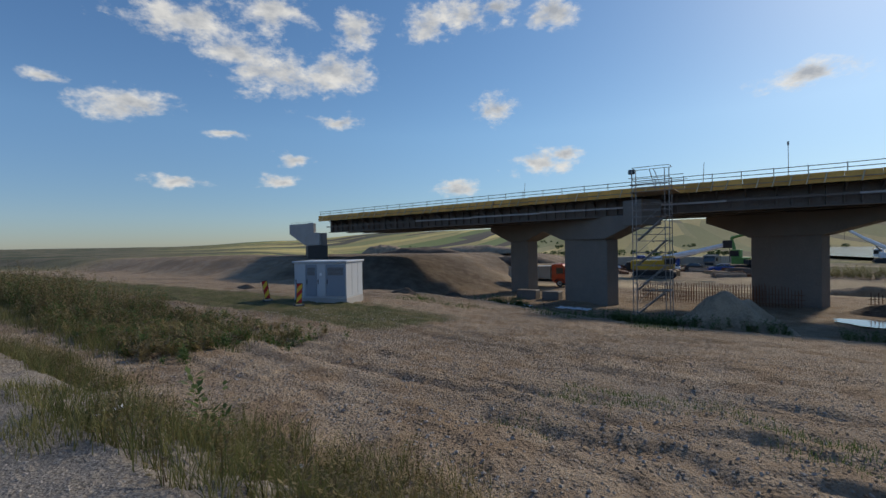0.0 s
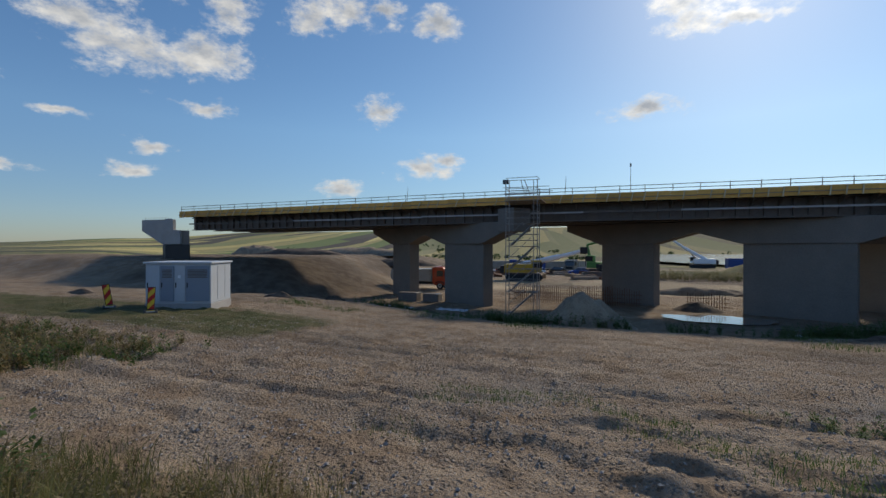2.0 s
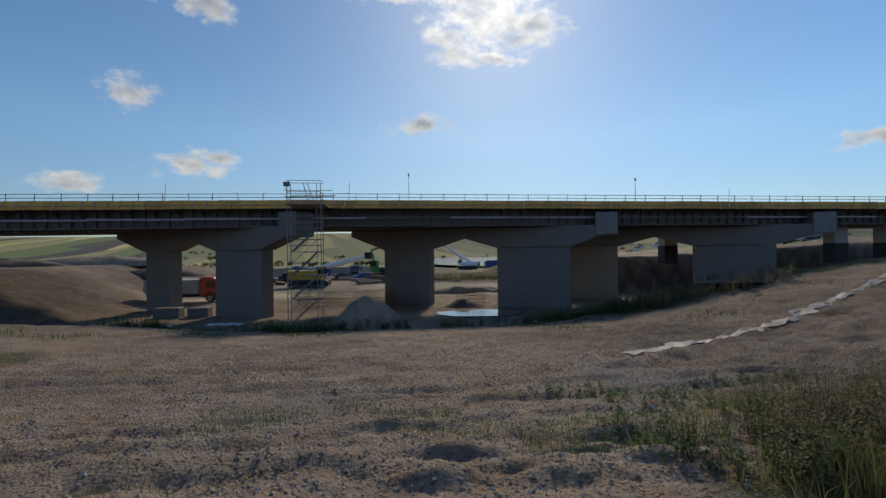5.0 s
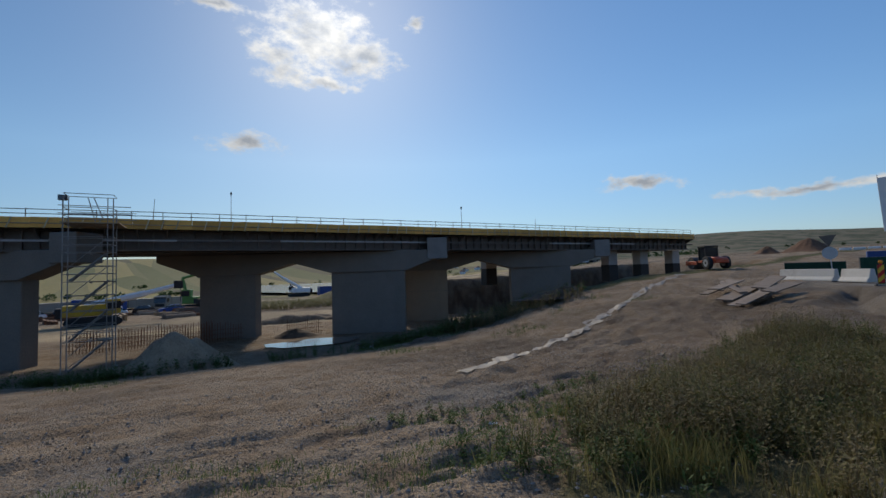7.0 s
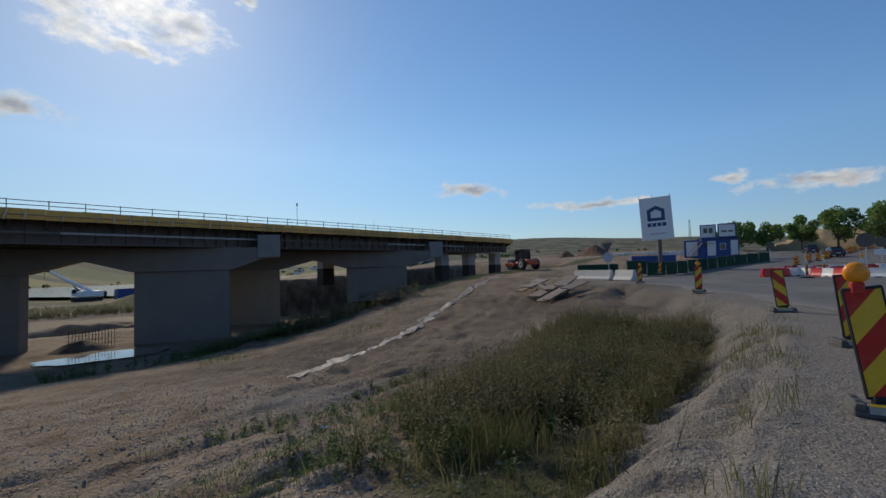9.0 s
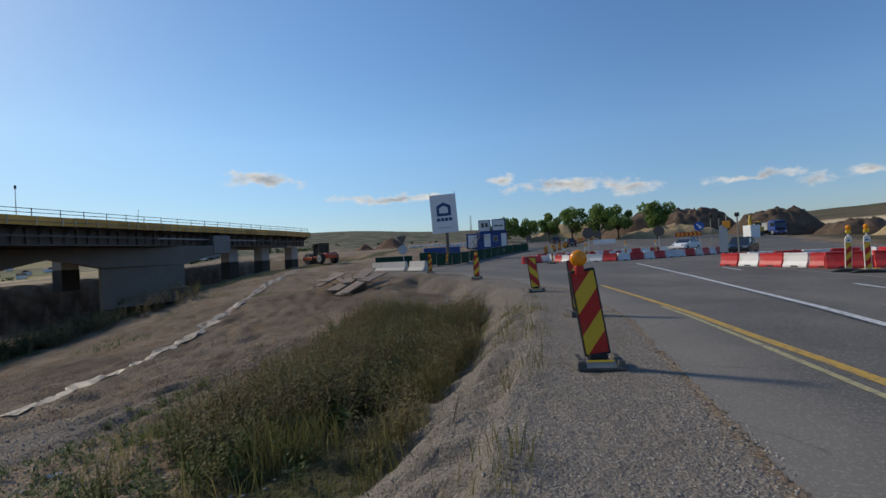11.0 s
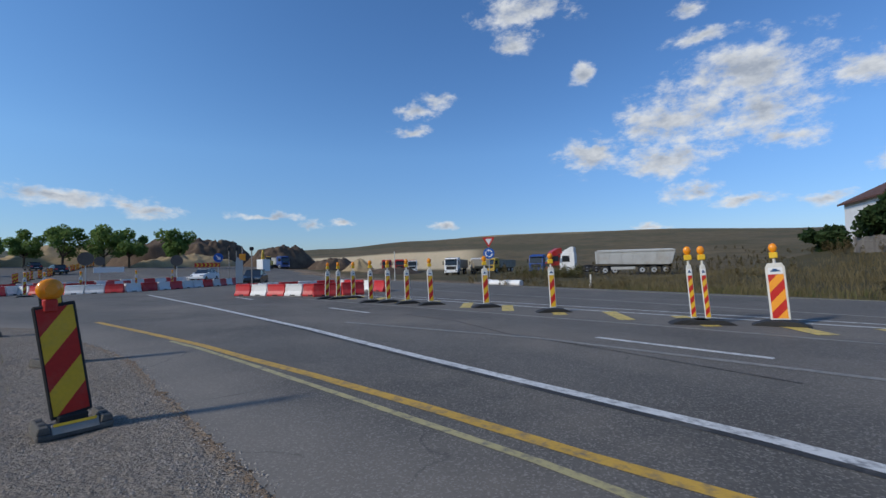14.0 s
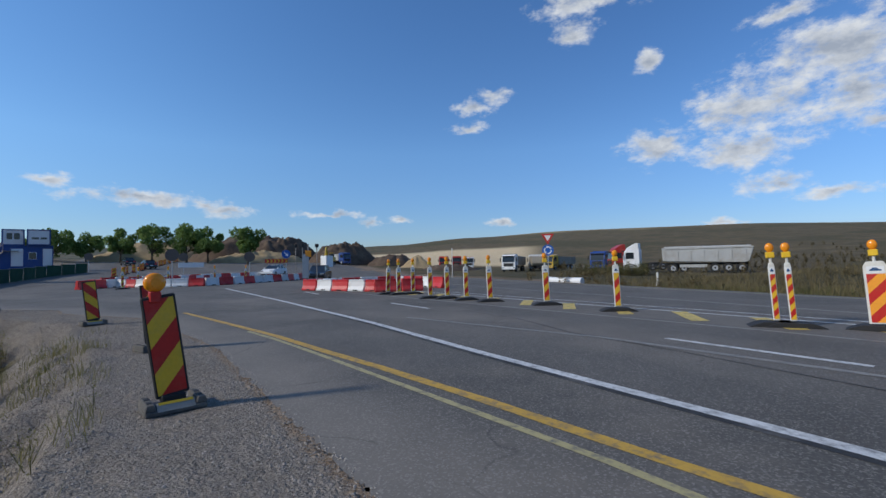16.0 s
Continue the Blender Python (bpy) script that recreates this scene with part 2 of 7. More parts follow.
CAB_GREY = material("cabinet_grey_door", (0.23, 0.265, 0.31), 0.5, vary=0.06, scale=0.8, bump=0.001)
DARK = material("dark_rubber", (0.025, 0.025, 0.026), 0.75, vary=0.25, scale=6, bump=0.003)
BLACK_PAINT = material("black_car_paint", (0.012, 0.013, 0.016), 0.18, vary=0.1, scale=2, bump=0, spec=0.6)
GLASS = glassy("dark_glass", (0.02, 0.025, 0.03))
CHROME = material("bright_metal", (0.6, 0.6, 0.6), 0.25, 0.9, vary=0.05, bump=0)
SIGN_RED = material("sign_red", (0.50, 0.02, 0.015), 0.45, vary=0.12, scale=4, fine=30, bump=0.0005, dirt=(0.3, 0.2, 0.15), dirt_amount=0.25)
SIGN_YELLOW = material("sign_yellow", (0.75, 0.46, 0.03), 0.45, vary=0.1, scale=4, fine=30, bump=0.0005, dirt=(0.45, 0.32, 0.14), dirt_amount=0.25)
SIGN_ORANGE = material("sign_orange", (0.85, 0.34, 0.03), 0.45, vary=0.1, scale=4, bump=0.0005)
SIGN_BLUE = material("sign_blue", (0.015, 0.10, 0.42), 0.4, vary=0.06, scale=4, bump=0)
SIGN_WHITE = material("sign_white", (0.75, 0.76, 0.76), 0.45, vary=0.05, scale=3, bump=0.0005)
NAVY = material("navy_vinyl", (0.022, 0.075, 0.19), 0.5, vary=0.08, scale=1, bump=0)
GREY_BACK = material("sign_back_grey", (0.42, 0.44, 0.46), 0.5, 0.4, vary=0.1, scale=3, bump=0)
POST_WHITE = material("post_plastic", (0.72, 0.70, 0.64), 0.5, vary=0.08, scale=4, fine=30, bump=0.001, dirt=(0.35, 0.28, 0.2), dirt_amount=0.4)
BLOCK_RED = material("barrier_red", (0.55, 0.025, 0.03), 0.45, vary=0.12, scale=2, fine=14, bump=0.004, island=0.15, dirt=(0.35, 0.16, 0.12), dirt_amount=0.4)
BLOCK_WHITE = material("barrier_white", (0.74, 0.74, 0.73), 0.5, vary=0.08, scale=2, fine=14, bump=0.004, island=0.08, dirt=(0.42, 0.36, 0.3), dirt_amount=0.4)
LAMP_AMBER = material("amber_lens", (0.9, 0.30, 0.01), 0.2, vary=0.08, scale=12, bump=0, spec=0.6)
LAMP_YELLOW = material("lamp_battery_case", (0.80, 0.50, 0.03), 0.45, vary=0.1, scale=8, bump=0)
CONT_BLUE = material("container_blue", (0.012, 0.055, 0.22), 0.45, vary=0.12, scale=0.7, bump=0.003, dirt=(0.08, 0.09, 0.12), dirt_amount=0.3)
CONT_WHITE = material("container_white", (0.70, 0.71, 0.72), 0.5, vary=0.07, scale=0.7, bump=0.003, dirt=(0.45, 0.41, 0.36), dirt_amount=0.3)
NET_GREEN = material("fence_green_net", (0.02, 0.075, 0.055), 0.8, vary=0.25, scale=0.8, fine=6, bump=0.01)
ORANGE_RED = material("machine_red", (0.55, 0.07, 0.02), 0.45, vary=0.12, scale=1, bump=0.001, dirt=(0.3, 0.2, 0.12), dirt_amount=0.4)
TRUCK_RED = material("truck_red", (0.42, 0.02, 0.02), 0.4, vary=0.1, scale=1, bump=0, dirt=(0.25, 0.17, 0.12), dirt_amount=0.4)
TRUCK_BLUE = material("truck_blue", (0.02, 0.07, 0.28), 0.4, vary=0.1, scale=1, bump=0, dirt=(0.2, 0.17, 0.14), dirt_amount=0.35)
TIPPER_GREY = material("tipper_grey", (0.40, 0.41, 0.41), 0.6, vary=0.15, scale=0.8, bump=0.004, dirt=(0.30, 0.25, 0.19), dirt_amount=0.7)
TIPPER_TAN = material("tipper_tan", (0.32, 0.29, 0.24), 0.7, vary=0.15, scale=0.8, bump=0.004, dirt=(0.22, 0.17, 0.12), dirt_amount=0.7)
MACHINE_YELLOW = material("machine_yellow", (0.55, 0.36, 0.03), 0.5, vary=0.15, scale=1, bump=0, dirt=(0.25, 0.17, 0.1), dirt_amount=0.5)
MACHINE_GREEN = material("machine_green", (0.10, 0.24, 0.05), 0.5, vary=0.15, scale=1, bump=0, dirt=(0.2, 0.17, 0.1), dirt_amount=0.4)
ROOF_TILE = material("roof_tile", (0.11, 0.055, 0.042), 0.8, vary=0.2, scale=2, bump=0.01)
FENCE_WOOD = material("fence_wood", (0.20, 0.18, 0.16), 0.9, vary=0.25, scale=1.5, bump=0.004, island=0.2)
BARK = material("bark", (0.09, 0.07, 0.05), 0.95, vary=0.3, scale=4, fine=20, bump=0.02)
LEAF = leafy("tree_leaves", (0.11, 0.19, 0.05), (0.24, 0.33, 0.10))
LEAF_DARK = leafy("dark_tree_leaves", (0.025, 0.055, 0.018), (0.055, 0.09, 0.03))
GRASS_GREEN = leafy("green_weeds", (0.055, 0.105, 0.028), (0.145, 0.18, 0.06))
GRASS_OLIVE = leafy("olive_grass", (0.092, 0.108, 0.035), (0.26, 0.225, 0.095))
GRASS_DRY = leafy("dry_weeds", (0.12, 0.095, 0.045), (0.30, 0.235, 0.115))
STRAW = leafy("straw_grass", (0.13, 0.105, 0.048), (0.27, 0.215, 0.11))
SOIL = material("pile_soil", (0.30, 0.225, 0.15), 0.95, vary=0.3, scale=1.2, fine=10, bump=0.08, dirt=(0.12, 0.085, 0.06), dirt_amount=0.7)
SOIL_DARK = material("dark_soil", (0.105, 0.072, 0.05), 0.95, vary=0.35, scale=0.6, fine=5, bump=0.12, dirt=(0.20, 0.15, 0.10), dirt_amount=0.6)
SOIL_RED = material("red_brown_soil", (0.16, 0.085, 0.05), 0.95, vary=0.3, scale=0.5, fine=5, bump=0.12, dirt=(0.09, 0.055, 0.035), dirt_amount=0.6)
SOIL_TAN = material("tan_soil", (0.42, 0.31, 0.17), 0.95, vary=0.25, scale=0.4, fine=4, bump=0.1, dirt=(0.26, 0.18, 0.10), dirt_amount=0.6)
SOIL_CLOD = material("clod_soil", (0.19, 0.137, 0.092), 0.95, vary=0.35, scale=3, fine=20, bump=0.02, dirt=(0.28, 0.21, 0.145), dirt_amount=0.5)
STONE = material("gravel_stone", (0.35, 0.31, 0.265), 0.9, vary=0.4, scale=9, bump=0.005)
LITTER = material("litter_white", (0.7, 0.7, 0.7), 0.6, vary=0.1, scale=5, bump=0.002)

# ---------------------------------------------------------------- mesh helpers


def mesh_of(name, bm, mat):
    me = bpy.data.meshes.new(name)
    bm.to_mesh(me)
    bm.free()
    for m in (mat if isinstance(mat, (list, tuple)) else (mat,)):
        me.materials.append(m)
    return me


def part(name, bm, mat, parent=None, label="", at=None, smooth=False):
    me = bm if isinstance(bm, bpy.types.Mesh) else mesh_of(name, bm, mat)
    if smooth:
        me.polygons.foreach_set("use_smooth", [True] * len(me.polygons))
    ob = new(name, me)
    if parent is not None:
        ob.parent = parent
    if at is not None:
        ob.matrix_basis = at
    if label:
        ob["label"] = label
    return ob


def thing(name, at, label, category, group="", kind=""):
    ob = new(name)
    ob.matrix_basis = at
    return tagged(ob, label, category, group, kind)


def box(bm, lo, hi, bevel=0.0, m=None):
    """A box between two corners, with its edges bevelled, added to bm."""
    size = [max(b - a, 1e-4) for a, b in zip(lo, hi)]
    mid = [(a + b) / 2 for a, b in zip(lo, hi)]
    mat = Matrix.Translation(mid) @ Matrix.Diagonal((*size, 1))
    if m is not None:
        mat = m @ mat
    made = bmesh.ops.create_cube(bm, size=1.0, matrix=mat)
    if bevel:
        edges = list({e for v in made["verts"] for e in v.link_edges})
        bmesh.ops.bevel(bm, geom=edges, offset=bevel, segments=1, affect="EDGES", profile=0.5)
    return bm


def boxed(lo, hi, bevel=0.0, m=None):
    return box(bmesh.new(), lo, hi, bevel, m)


def tube(bm, a, b, r, r2=None, sides=8):
    a, b = Vector(a), Vector(b)
    d = b - a
    m = Matrix.Translation((a + b) / 2) @ d.to_track_quat("Z", "Y").to_matrix().to_4x4()
    bmesh.ops.create_cone(bm, cap_ends=True, segments=sides, radius1=r, radius2=r if r2 is None else r2, depth=d.length, matrix=m)
    return bm


def tubed(a, b, r, r2=None, sides=8):
    return tube(bmesh.new(), a, b, r, r2, sides)


def prism(bm, outline, y0, y1, m=None):
    """An outline in x and z drawn out from y0 to y1."""
    rows = []
    for y in (y0, y1):
        rows.append([bm.verts.new((m @ Vector((x, y, z))) if m is not None else (x, y, z)) for x, z in outline])
    n = len(outline)
    bm.faces.new(rows[0])
    bm.faces.new(rows[1][::-1])
    for i in range(n):
        bm.faces.new((rows[0][i], rows[1][i], rows[1][(i + 1) % n], rows[0][(i + 1) % n]))
    bmesh.ops.recalc_face_normals(bm, faces=bm.faces[:])
    return bm


def prismed(outline, y0, y1, m=None, bevel=0.0):
    bm = prism(bmesh.new(), outline, y0, y1, m)
    if bevel:
        bmesh.ops.bevel(bm, geom=bm.edges[:], offset=bevel, segments=1, affect="EDGES", profile=0.5)
    return bm


# ---------------------------------------------------------------- plan
# s runs along the road and the viaduct, v from the road towards the viaduct
U, N = Vector((0.825, -0.565, 0)), Vector((0.565, 0.825, 0))
YAW = math.degrees(math.atan2(U.y, U.x))


def plan(s, v, z=0.0):
    p = U * s + N * v
    return Vector((p.x, p.y, z))


def put(s, v, z=0.0, turn=0.0):
    """A pose in the plan: its x axis along the road."""
    p = plan(s, v, z)
    return pose(p.x, p.y, p.z, 0, 0, YAW + turn)


def smooth(a, b, x):
    t = min(1.0, max(0.0, (x - a) / (b - a)))
    return t * t * (3 - 2 * t)


def mix(a, b, t):
    return a + (b - a) * t


def curve_at(keys, x):
    for (a, p), (b, q) in zip(keys, keys[1:]):
        if x <= b:
            return p + (q - p) * smooth(a, b, x) if x > a else p
    return keys[-1][1]


# the skyline's elevation in degrees by azimuth, clockwise from north
SKYLINE = [(-180, 3.7), (-170, 3.6), (-150, 2.7), (-130, 2.0), (-90, 1.0), (-50, 0.3), (-32, 0.35), (-20, 0.9), (-6, 1.8), (12, 2.1), (30, 2.5), (46, 2.4), (58, 2.5), (70, 3.0),
           (82, 3.4), (97, 3.5), (110, 2.9), (125, 2.3), (140, 1.6), (152, 2.4), (163, 3.2), (175, 3.7), (180, 3.7)]
EYE_Z = 1.45


def road_far_edge(s):
    return -(17.6 + 0.22 * max(0.0, s))


def rise(s, v):
    """The road and the yards climb gently towards the east."""
    start = curve_at([(-75, 92), (-30, 62), (0, 58), (12, 56), (27, 36)], v)
    return min(0.045 * max(0.0, s - start), 5.0)


def near_edge(s):
    """The asphalt's edge on the site's side, which flares into the side road."""
    return curve_at([(9, -0.48), (15, 0.3), (21, 2.8), (27, 6.5), (37, 13.0), (300, 13.0)], s)


def near_ground(s, v):
    """The site between the road and the valley."""
    v -= near_edge(s) * smooth(2.0, -2.0, v - 12) + 0.48
    # bank below the shoulder, then the haul ground falling towards the viaduct
    bank = curve_at([(1.2, 0.0), (1.55, -0.12), (2.8, -0.86), (4.5, -0.95)], v)
    fall = mix(0.055, 0.105, smooth(-22, -4, s))
    low = bank - fall * max(0.0, v - 5.0)
    low = mix(low, -4.4, smooth(mix(27, 33, smooth(8, 22, s)), 36, v) * smooth(-46, -36, s))
    # it climbs along the haul road to the plateau by the junction
    up = smooth(10, 41, s) * smooth(1.6, 6, v)
    ridge = mix(low, mix(low, 0.15, 0.98), up)
    ridge = mix(ridge, -4.3, smooth(33, 36, v) * smooth(73, 69, s) * smooth(-40, -30, s))
    z = ridge
    # plateau at the west abutment
    z = mix(z, 0.15, smooth(31, 42, v) * smooth(-25, -40, s))
    # far bank of the cutting
    z = mix(z, 0.45, smooth(55.5, 57.0, v) * smooth(28, 31, s))
    z = mix(z, 0.5, smooth(72, 75, s) * smooth(24, 30, v))
    return z


def height(x, y):
    s, v = x * U.x + y * U.y, x * N.x + y * N.y
    r = math.hypot(x, y)
    az = math.degrees(math.atan2(x, y))
    near_side = near_edge(s)
    if v < near_side + 1.78:
        z = 0.0
        edge = road_far_edge(s)
        if v < edge:
            # verge and the hillside beyond the road
            z = mix(0.0, -0.35, smooth(edge, edge - 1.5, v)) + 0.75 * smooth(edge - 2, edge - 12, v) * smooth(8, -14, s) + 3.6 * smooth(edge - 6, edge - 45, v) * smooth(22, -2, s)
        inside = min(near_side - v, v - edge)
        z -= 0.12 * smooth(0.05, 0.3 + 0.03 * r, inside)
    else:
        z = near_ground(s, v)
    z += rise(s, v)
    # distance
    sky_z = EYE_Z + r * math.tan(radians(curve_at(SKYLINE, az)))
    if r > 90:
        south = smooth(1.0, -30.0, v)
        west = smooth(-10, -24, az) * smooth(-150, -120, az)
        valley = mix(-4.4 - 5.4 * smooth(140, 300, r), z, max(south, west * 0.9))
        if az > 70:
            valley = mix(valley, z, smooth(70, 84, az))
        z = mix(z, valley, smooth(90, 150, r))
        start = mix(mix(520, 720, smooth(28, 36, az) * smooth(78, 66, az)), 90, south)
        start = mix(start, 330, smooth(58, 75, az) * (1 - south))
        if south > 0:
            lift = math.atan2(sky_z - EYE_Z, r) * smooth(0.0, 1.0, math.log(r / 90) / math.log(750 / 90)) ** 1.3
            z = mix(z, mix(z, EYE_Z + r * math.tan(lift), smooth(95, 260, r)), south)
        z = mix(z, sky_z * mix(1.0, 0.985, smooth(1500, 2600, r)), smooth(start, 1500, r) * (1 - south) + south * smooth(500, 900, r))
    return z


def relief(x, y):
    """Ruts, lumps and washed edges near the camera."""
    s, v = x * U.x + y * U.y, x * N.x + y * N.y
    r = math.hypot(x, y)
    v -= near_edge(s) + 0.48
    if v < 0.45:
        if v > road_far_edge(s) - 1:
            return 0.012 * noise.fractal(Vector((x * 4, y * 4, 7)), 1.0, 2.0, 3) * smooth(-0.48, -0.1, v)
        return 0.25 * noise.noise(Vector((x * 0.2, y * 0.2, 3))) * smooth(0, -8, v - road_far_edge(s))
    k = smooth(0.45, 1.4, v)
    z = 0.07 * noise.fractal(Vector((x * 1.3, y * 1.3, 1)), 0.8, 2.0, 5) * k
    z += 0.055 * (0.7 - abs(noise.noise(Vector((s * 0.16, v * 1.9 + 0.14 * s, 8)))) * 2.6) * smooth(3.5, 4.5, v) * smooth(24, 12, v)
    z += 0.02 * noise.fractal(Vector((x * 5, y * 5, 7)), 1.0, 2.0, 3) * (0.4 + 0.6 * k)
    # washed gullies on the bank
    g = smooth(1.2, 1.7, v) * smooth(4.2, 2.6, v)
    z -= 0.42 * g * max(0.0, noise.noise(Vector((s * 1.9 + 0.5 * v, v * 0.3, 5))) + 0.1)
    z += 0.24 * g * (0.25 - abs(noise.noise(Vector((s * 3.4 + v, v * 0.5, 15)))))
    # wheel ruts along the haul ground
    t = smooth(4.5, 6.5, v) * smooth(30, 20, v)
    wob = v + 0.06 * s + 1.3 * noise.noise(Vector((s * 0.07, v * 0.05, 9)))
    rut = abs((wob / 1.25) % 1.0 - 0.5) * 2
    z += t * 0.10 * (smooth(0.35, 0.75, rut) - 0.6) * smooth(-0.7, 0.3, noise.noise(Vector((s * 0.12, v * 0.25, 2))))
    wob2 = 0.55 * s + 0.8 * v + 0.5 * noise.noise(Vector((s * 0.12, v * 0.1, 19)))
    rut2 = abs((wob2 / 0.9) % 1.0 - 0.5) * 2
    z += smooth(3.6, 4.6, v) * smooth(8.5, 6, v) * smooth(-4, 0, s) * 0.07 * (smooth(0.3, 0.8, rut2) - 0.5) * smooth(-0.3, 0.25, noise.noise(Vector((s * 0.4, v * 0.4, 33))))
    # narrow tyre tracks with sharp edges, running with the haul road
    track = abs(((v + 0.10 * s + 0.9 * noise.noise(Vector((s * 0.09, v * 0.12, 41)))) / 0.46) % 1.0 - 0.5) * 2
    z -= 0.05 * smooth(0.55, 0.15, track) * smooth(4.2, 5.2, v) * smooth(19, 13, v) * smooth(-0.1, 0.25, noise.noise(Vector((s * 0.10, v * 0.55, 44))))
    lump = noise.fractal(Vector((x * 0.55, y * 0.55, 4)), 1.0, 2.0, 3)
    z += t * 0.10 * max(0.0, lump - 0.25)
    z += 0.13 * noise.noise(Vector((s * 0.2, (v - 0.45 * s) * 1.5, 3))) * smooth(5, 7, v) * smooth(26, 20, v) * smooth(4, 10, s)
    if r > 20:
        z += 0.16 * noise.fractal(Vector((x * 0.25, y * 0.25, 6)), 1.0, 2.0, 4) * smooth(20, 40, r) * smooth(4, 10, v)
    if r > 70:
        z += smooth(70, 300, r) * 1.2 * noise.noise(Vector((x * 0.008, y * 0.008, 6)))
    return z


def ground_z(x, y):
    return height(x, y) + relief(x, y)


def on_ground(s, v, sink=0.0, turn=0.0):
    p = plan(s, v)
    return put(s, v, ground_z(p.x, p.y) - sink, turn)


# ---------------------------------------------------------------- ground
def ground_material():
    m = bpy.data.materials.new("site_ground")
    m.use_nodes = True
    t = m.node_tree
    b = t.nodes["Principled BSDF"]
    b.inputs["Roughness"].default_value = 0.95
    b.inputs["Specular IOR Level"].default_value = 0.2
    geo = t.nodes.new("ShaderNodeNewGeometry")
    pos = geo.outputs["Position"]

    def noise_of(scale, detail=6, rough=0.6, vec=None):
        n = t.nodes.new("ShaderNodeTexNoise")
        n.inputs["Scale"].default_value, n.inputs["Detail"].default_value, n.inputs["Roughness"].default_value = scale, detail, rough
        t.links.new(vec or pos, n.inputs["Vector"])
        return n.outputs[0]

    def ramp(src, a, b_, lo=0.0, hi=1.0):
        n = t.nodes.new("ShaderNodeMapRange")
        n.interpolation_type = "SMOOTHSTEP"
        t.links.new(src, n.inputs[0])
        n.inputs[1].default_value, n.inputs[2].default_value, n.inputs[3].default_value, n.inputs[4].default_value = a, b_, lo, hi
        return n.outputs[0]

    def blend(f, a, b_):
        n = t.nodes.new("ShaderNodeMix")
        n.data_type = "RGBA"
        t.links.new(f, n.inputs[0]) if not isinstance(f, float) else setattr(n.inputs[0], "default_value", f)
        for i, c in ((6, a), (7, b_)):
            if isinstance(c, tuple):
                n.inputs[i].default_value = (*c, 1)
            else:
                t.links.new(c, n.inputs[i])
        return n.outputs[2]

    def calc(op, a, b_):
        n = t.nodes.new("ShaderNodeMath")
        n.operation = op
        for i, v in enumerate((a, b_)):
            if isinstance(v, (int, float)):
                n.inputs[i].default_value = v
            else:
                t.links.new(v, n.inputs[i])
        return n.outputs[0]

    def attr(name):
        n = t.nodes.new("ShaderNodeAttribute")
        n.attribute_name = name
        return n.outputs["Fac"]

    big, mid, fine, grit = noise_of(0.12), noise_of(0.9), noise_of(9.0), noise_of(45.0, 3)
    # trodden earth with damp patches
    earth = blend(ramp(mid, 0.35, 0.7), (0.29, 0.20, 0.125), (0.47, 0.345, 0.225))
    earth = blend(ramp(big, 0.45, 0.65), earth, (0.215, 0.15, 0.095))
    earth = blend(ramp(fine, 0.5, 0.75, 0, 0.5), earth, (0.11, 0.075, 0.048))
    # gravel: small stones of differing tone
    vor = t.nodes.new("ShaderNodeTexVoronoi")
    vor.inputs["Scale"].default_value = 75.0
    t.links.new(pos, vor.inputs["Vector"])
    sep = t.nodes.new("ShaderNodeSeparateColor")
    t.links.new(vor.outputs["Color"], sep.inputs[0])
    rubble = t.nodes.new("ShaderNodeTexVoronoi")
    rubble.inputs["Scale"].default_value = 17.0
    t.links.new(pos, rubble.inputs["Vector"])
    lump = t.nodes.new("ShaderNodeSeparateColor")
    t.links.new(rubble.outputs["Color"], lump.inputs[0])
    stones = blend(sep.outputs[0], (0.15, 0.127, 0.103), (0.37, 0.325, 0.275))
    stones = blend(ramp(mid, 0.4, 0.7, 0, 0.5), stones, (0.20, 0.17, 0.135))
    gravel = calc("ADD", attr("gravel"), calc("MULTIPLY", calc("SUBTRACT", fine, 0.5), 0.9))
    col = blend(ramp(gravel, 0.3, 0.7), earth, stones)
    scatter = calc("MULTIPLY", ramp(sep.outputs[1], 0.55, 0.62), ramp(mid, 0.36, 0.58))
    col = blend(calc("MULTIPLY", scatter, 0.85), col, stones)
    pebble = calc("MULTIPLY", ramp(lump.outputs[0], 0.72, 0.76), ramp(rubble.outputs["Distance"], 0.42, 0.30))
    col = blend(calc("MULTIPLY", calc("MULTIPLY", pebble, ramp(mid, 0.38, 0.55, 0.1, 0.7)), ramp(gravel, 0.35, 0.75, 1.0, 0.2)), col, (0.41, 0.36, 0.30))
    crumb = calc("MULTIPLY", ramp(lump.outputs[1], 0.60, 0.66), ramp(rubble.outputs["Distance"], 0.5, 0.36))
    col = blend(calc("MULTIPLY", crumb, ramp(gravel, 0.35, 0.75, 0.5, 0.1)), col, (0.105, 0.075, 0.05))
    # grass and weeds seen from afar
    turf = blend(ramp(mid, 0.3, 0.7), (0.075, 0.085, 0.03), (0.15, 0.125, 0.06))
    grass = calc("ADD", attr("grass"), calc("MULTIPLY", calc("SUBTRACT", mid, 0.5), 0.8))
    col = blend(ramp(grass, 0.35, 0.75), col, turf)
    # dry hillside
    dry = blend(ramp(big, 0.35, 0.65), (0.175, 0.132, 0.072), (0.105, 0.088, 0.05))
    dry = blend(ramp(mid, 0.5, 0.8, 0, 0.6), dry, (0.095, 0.08, 0.045))
    high = t.nodes.new("ShaderNodeSeparateXYZ")
    t.links.new(pos, high.inputs[0])
    patch = noise_of(0.012, 5)
    upper = calc("ADD", high.outputs["Z"], calc("MULTIPLY", calc("SUBTRACT", patch, 0.5), 40.0))
    dry = blend(ramp(patch, 0.48, 0.58, 0, 0.85), dry, (0.095, 0.085, 0.045))
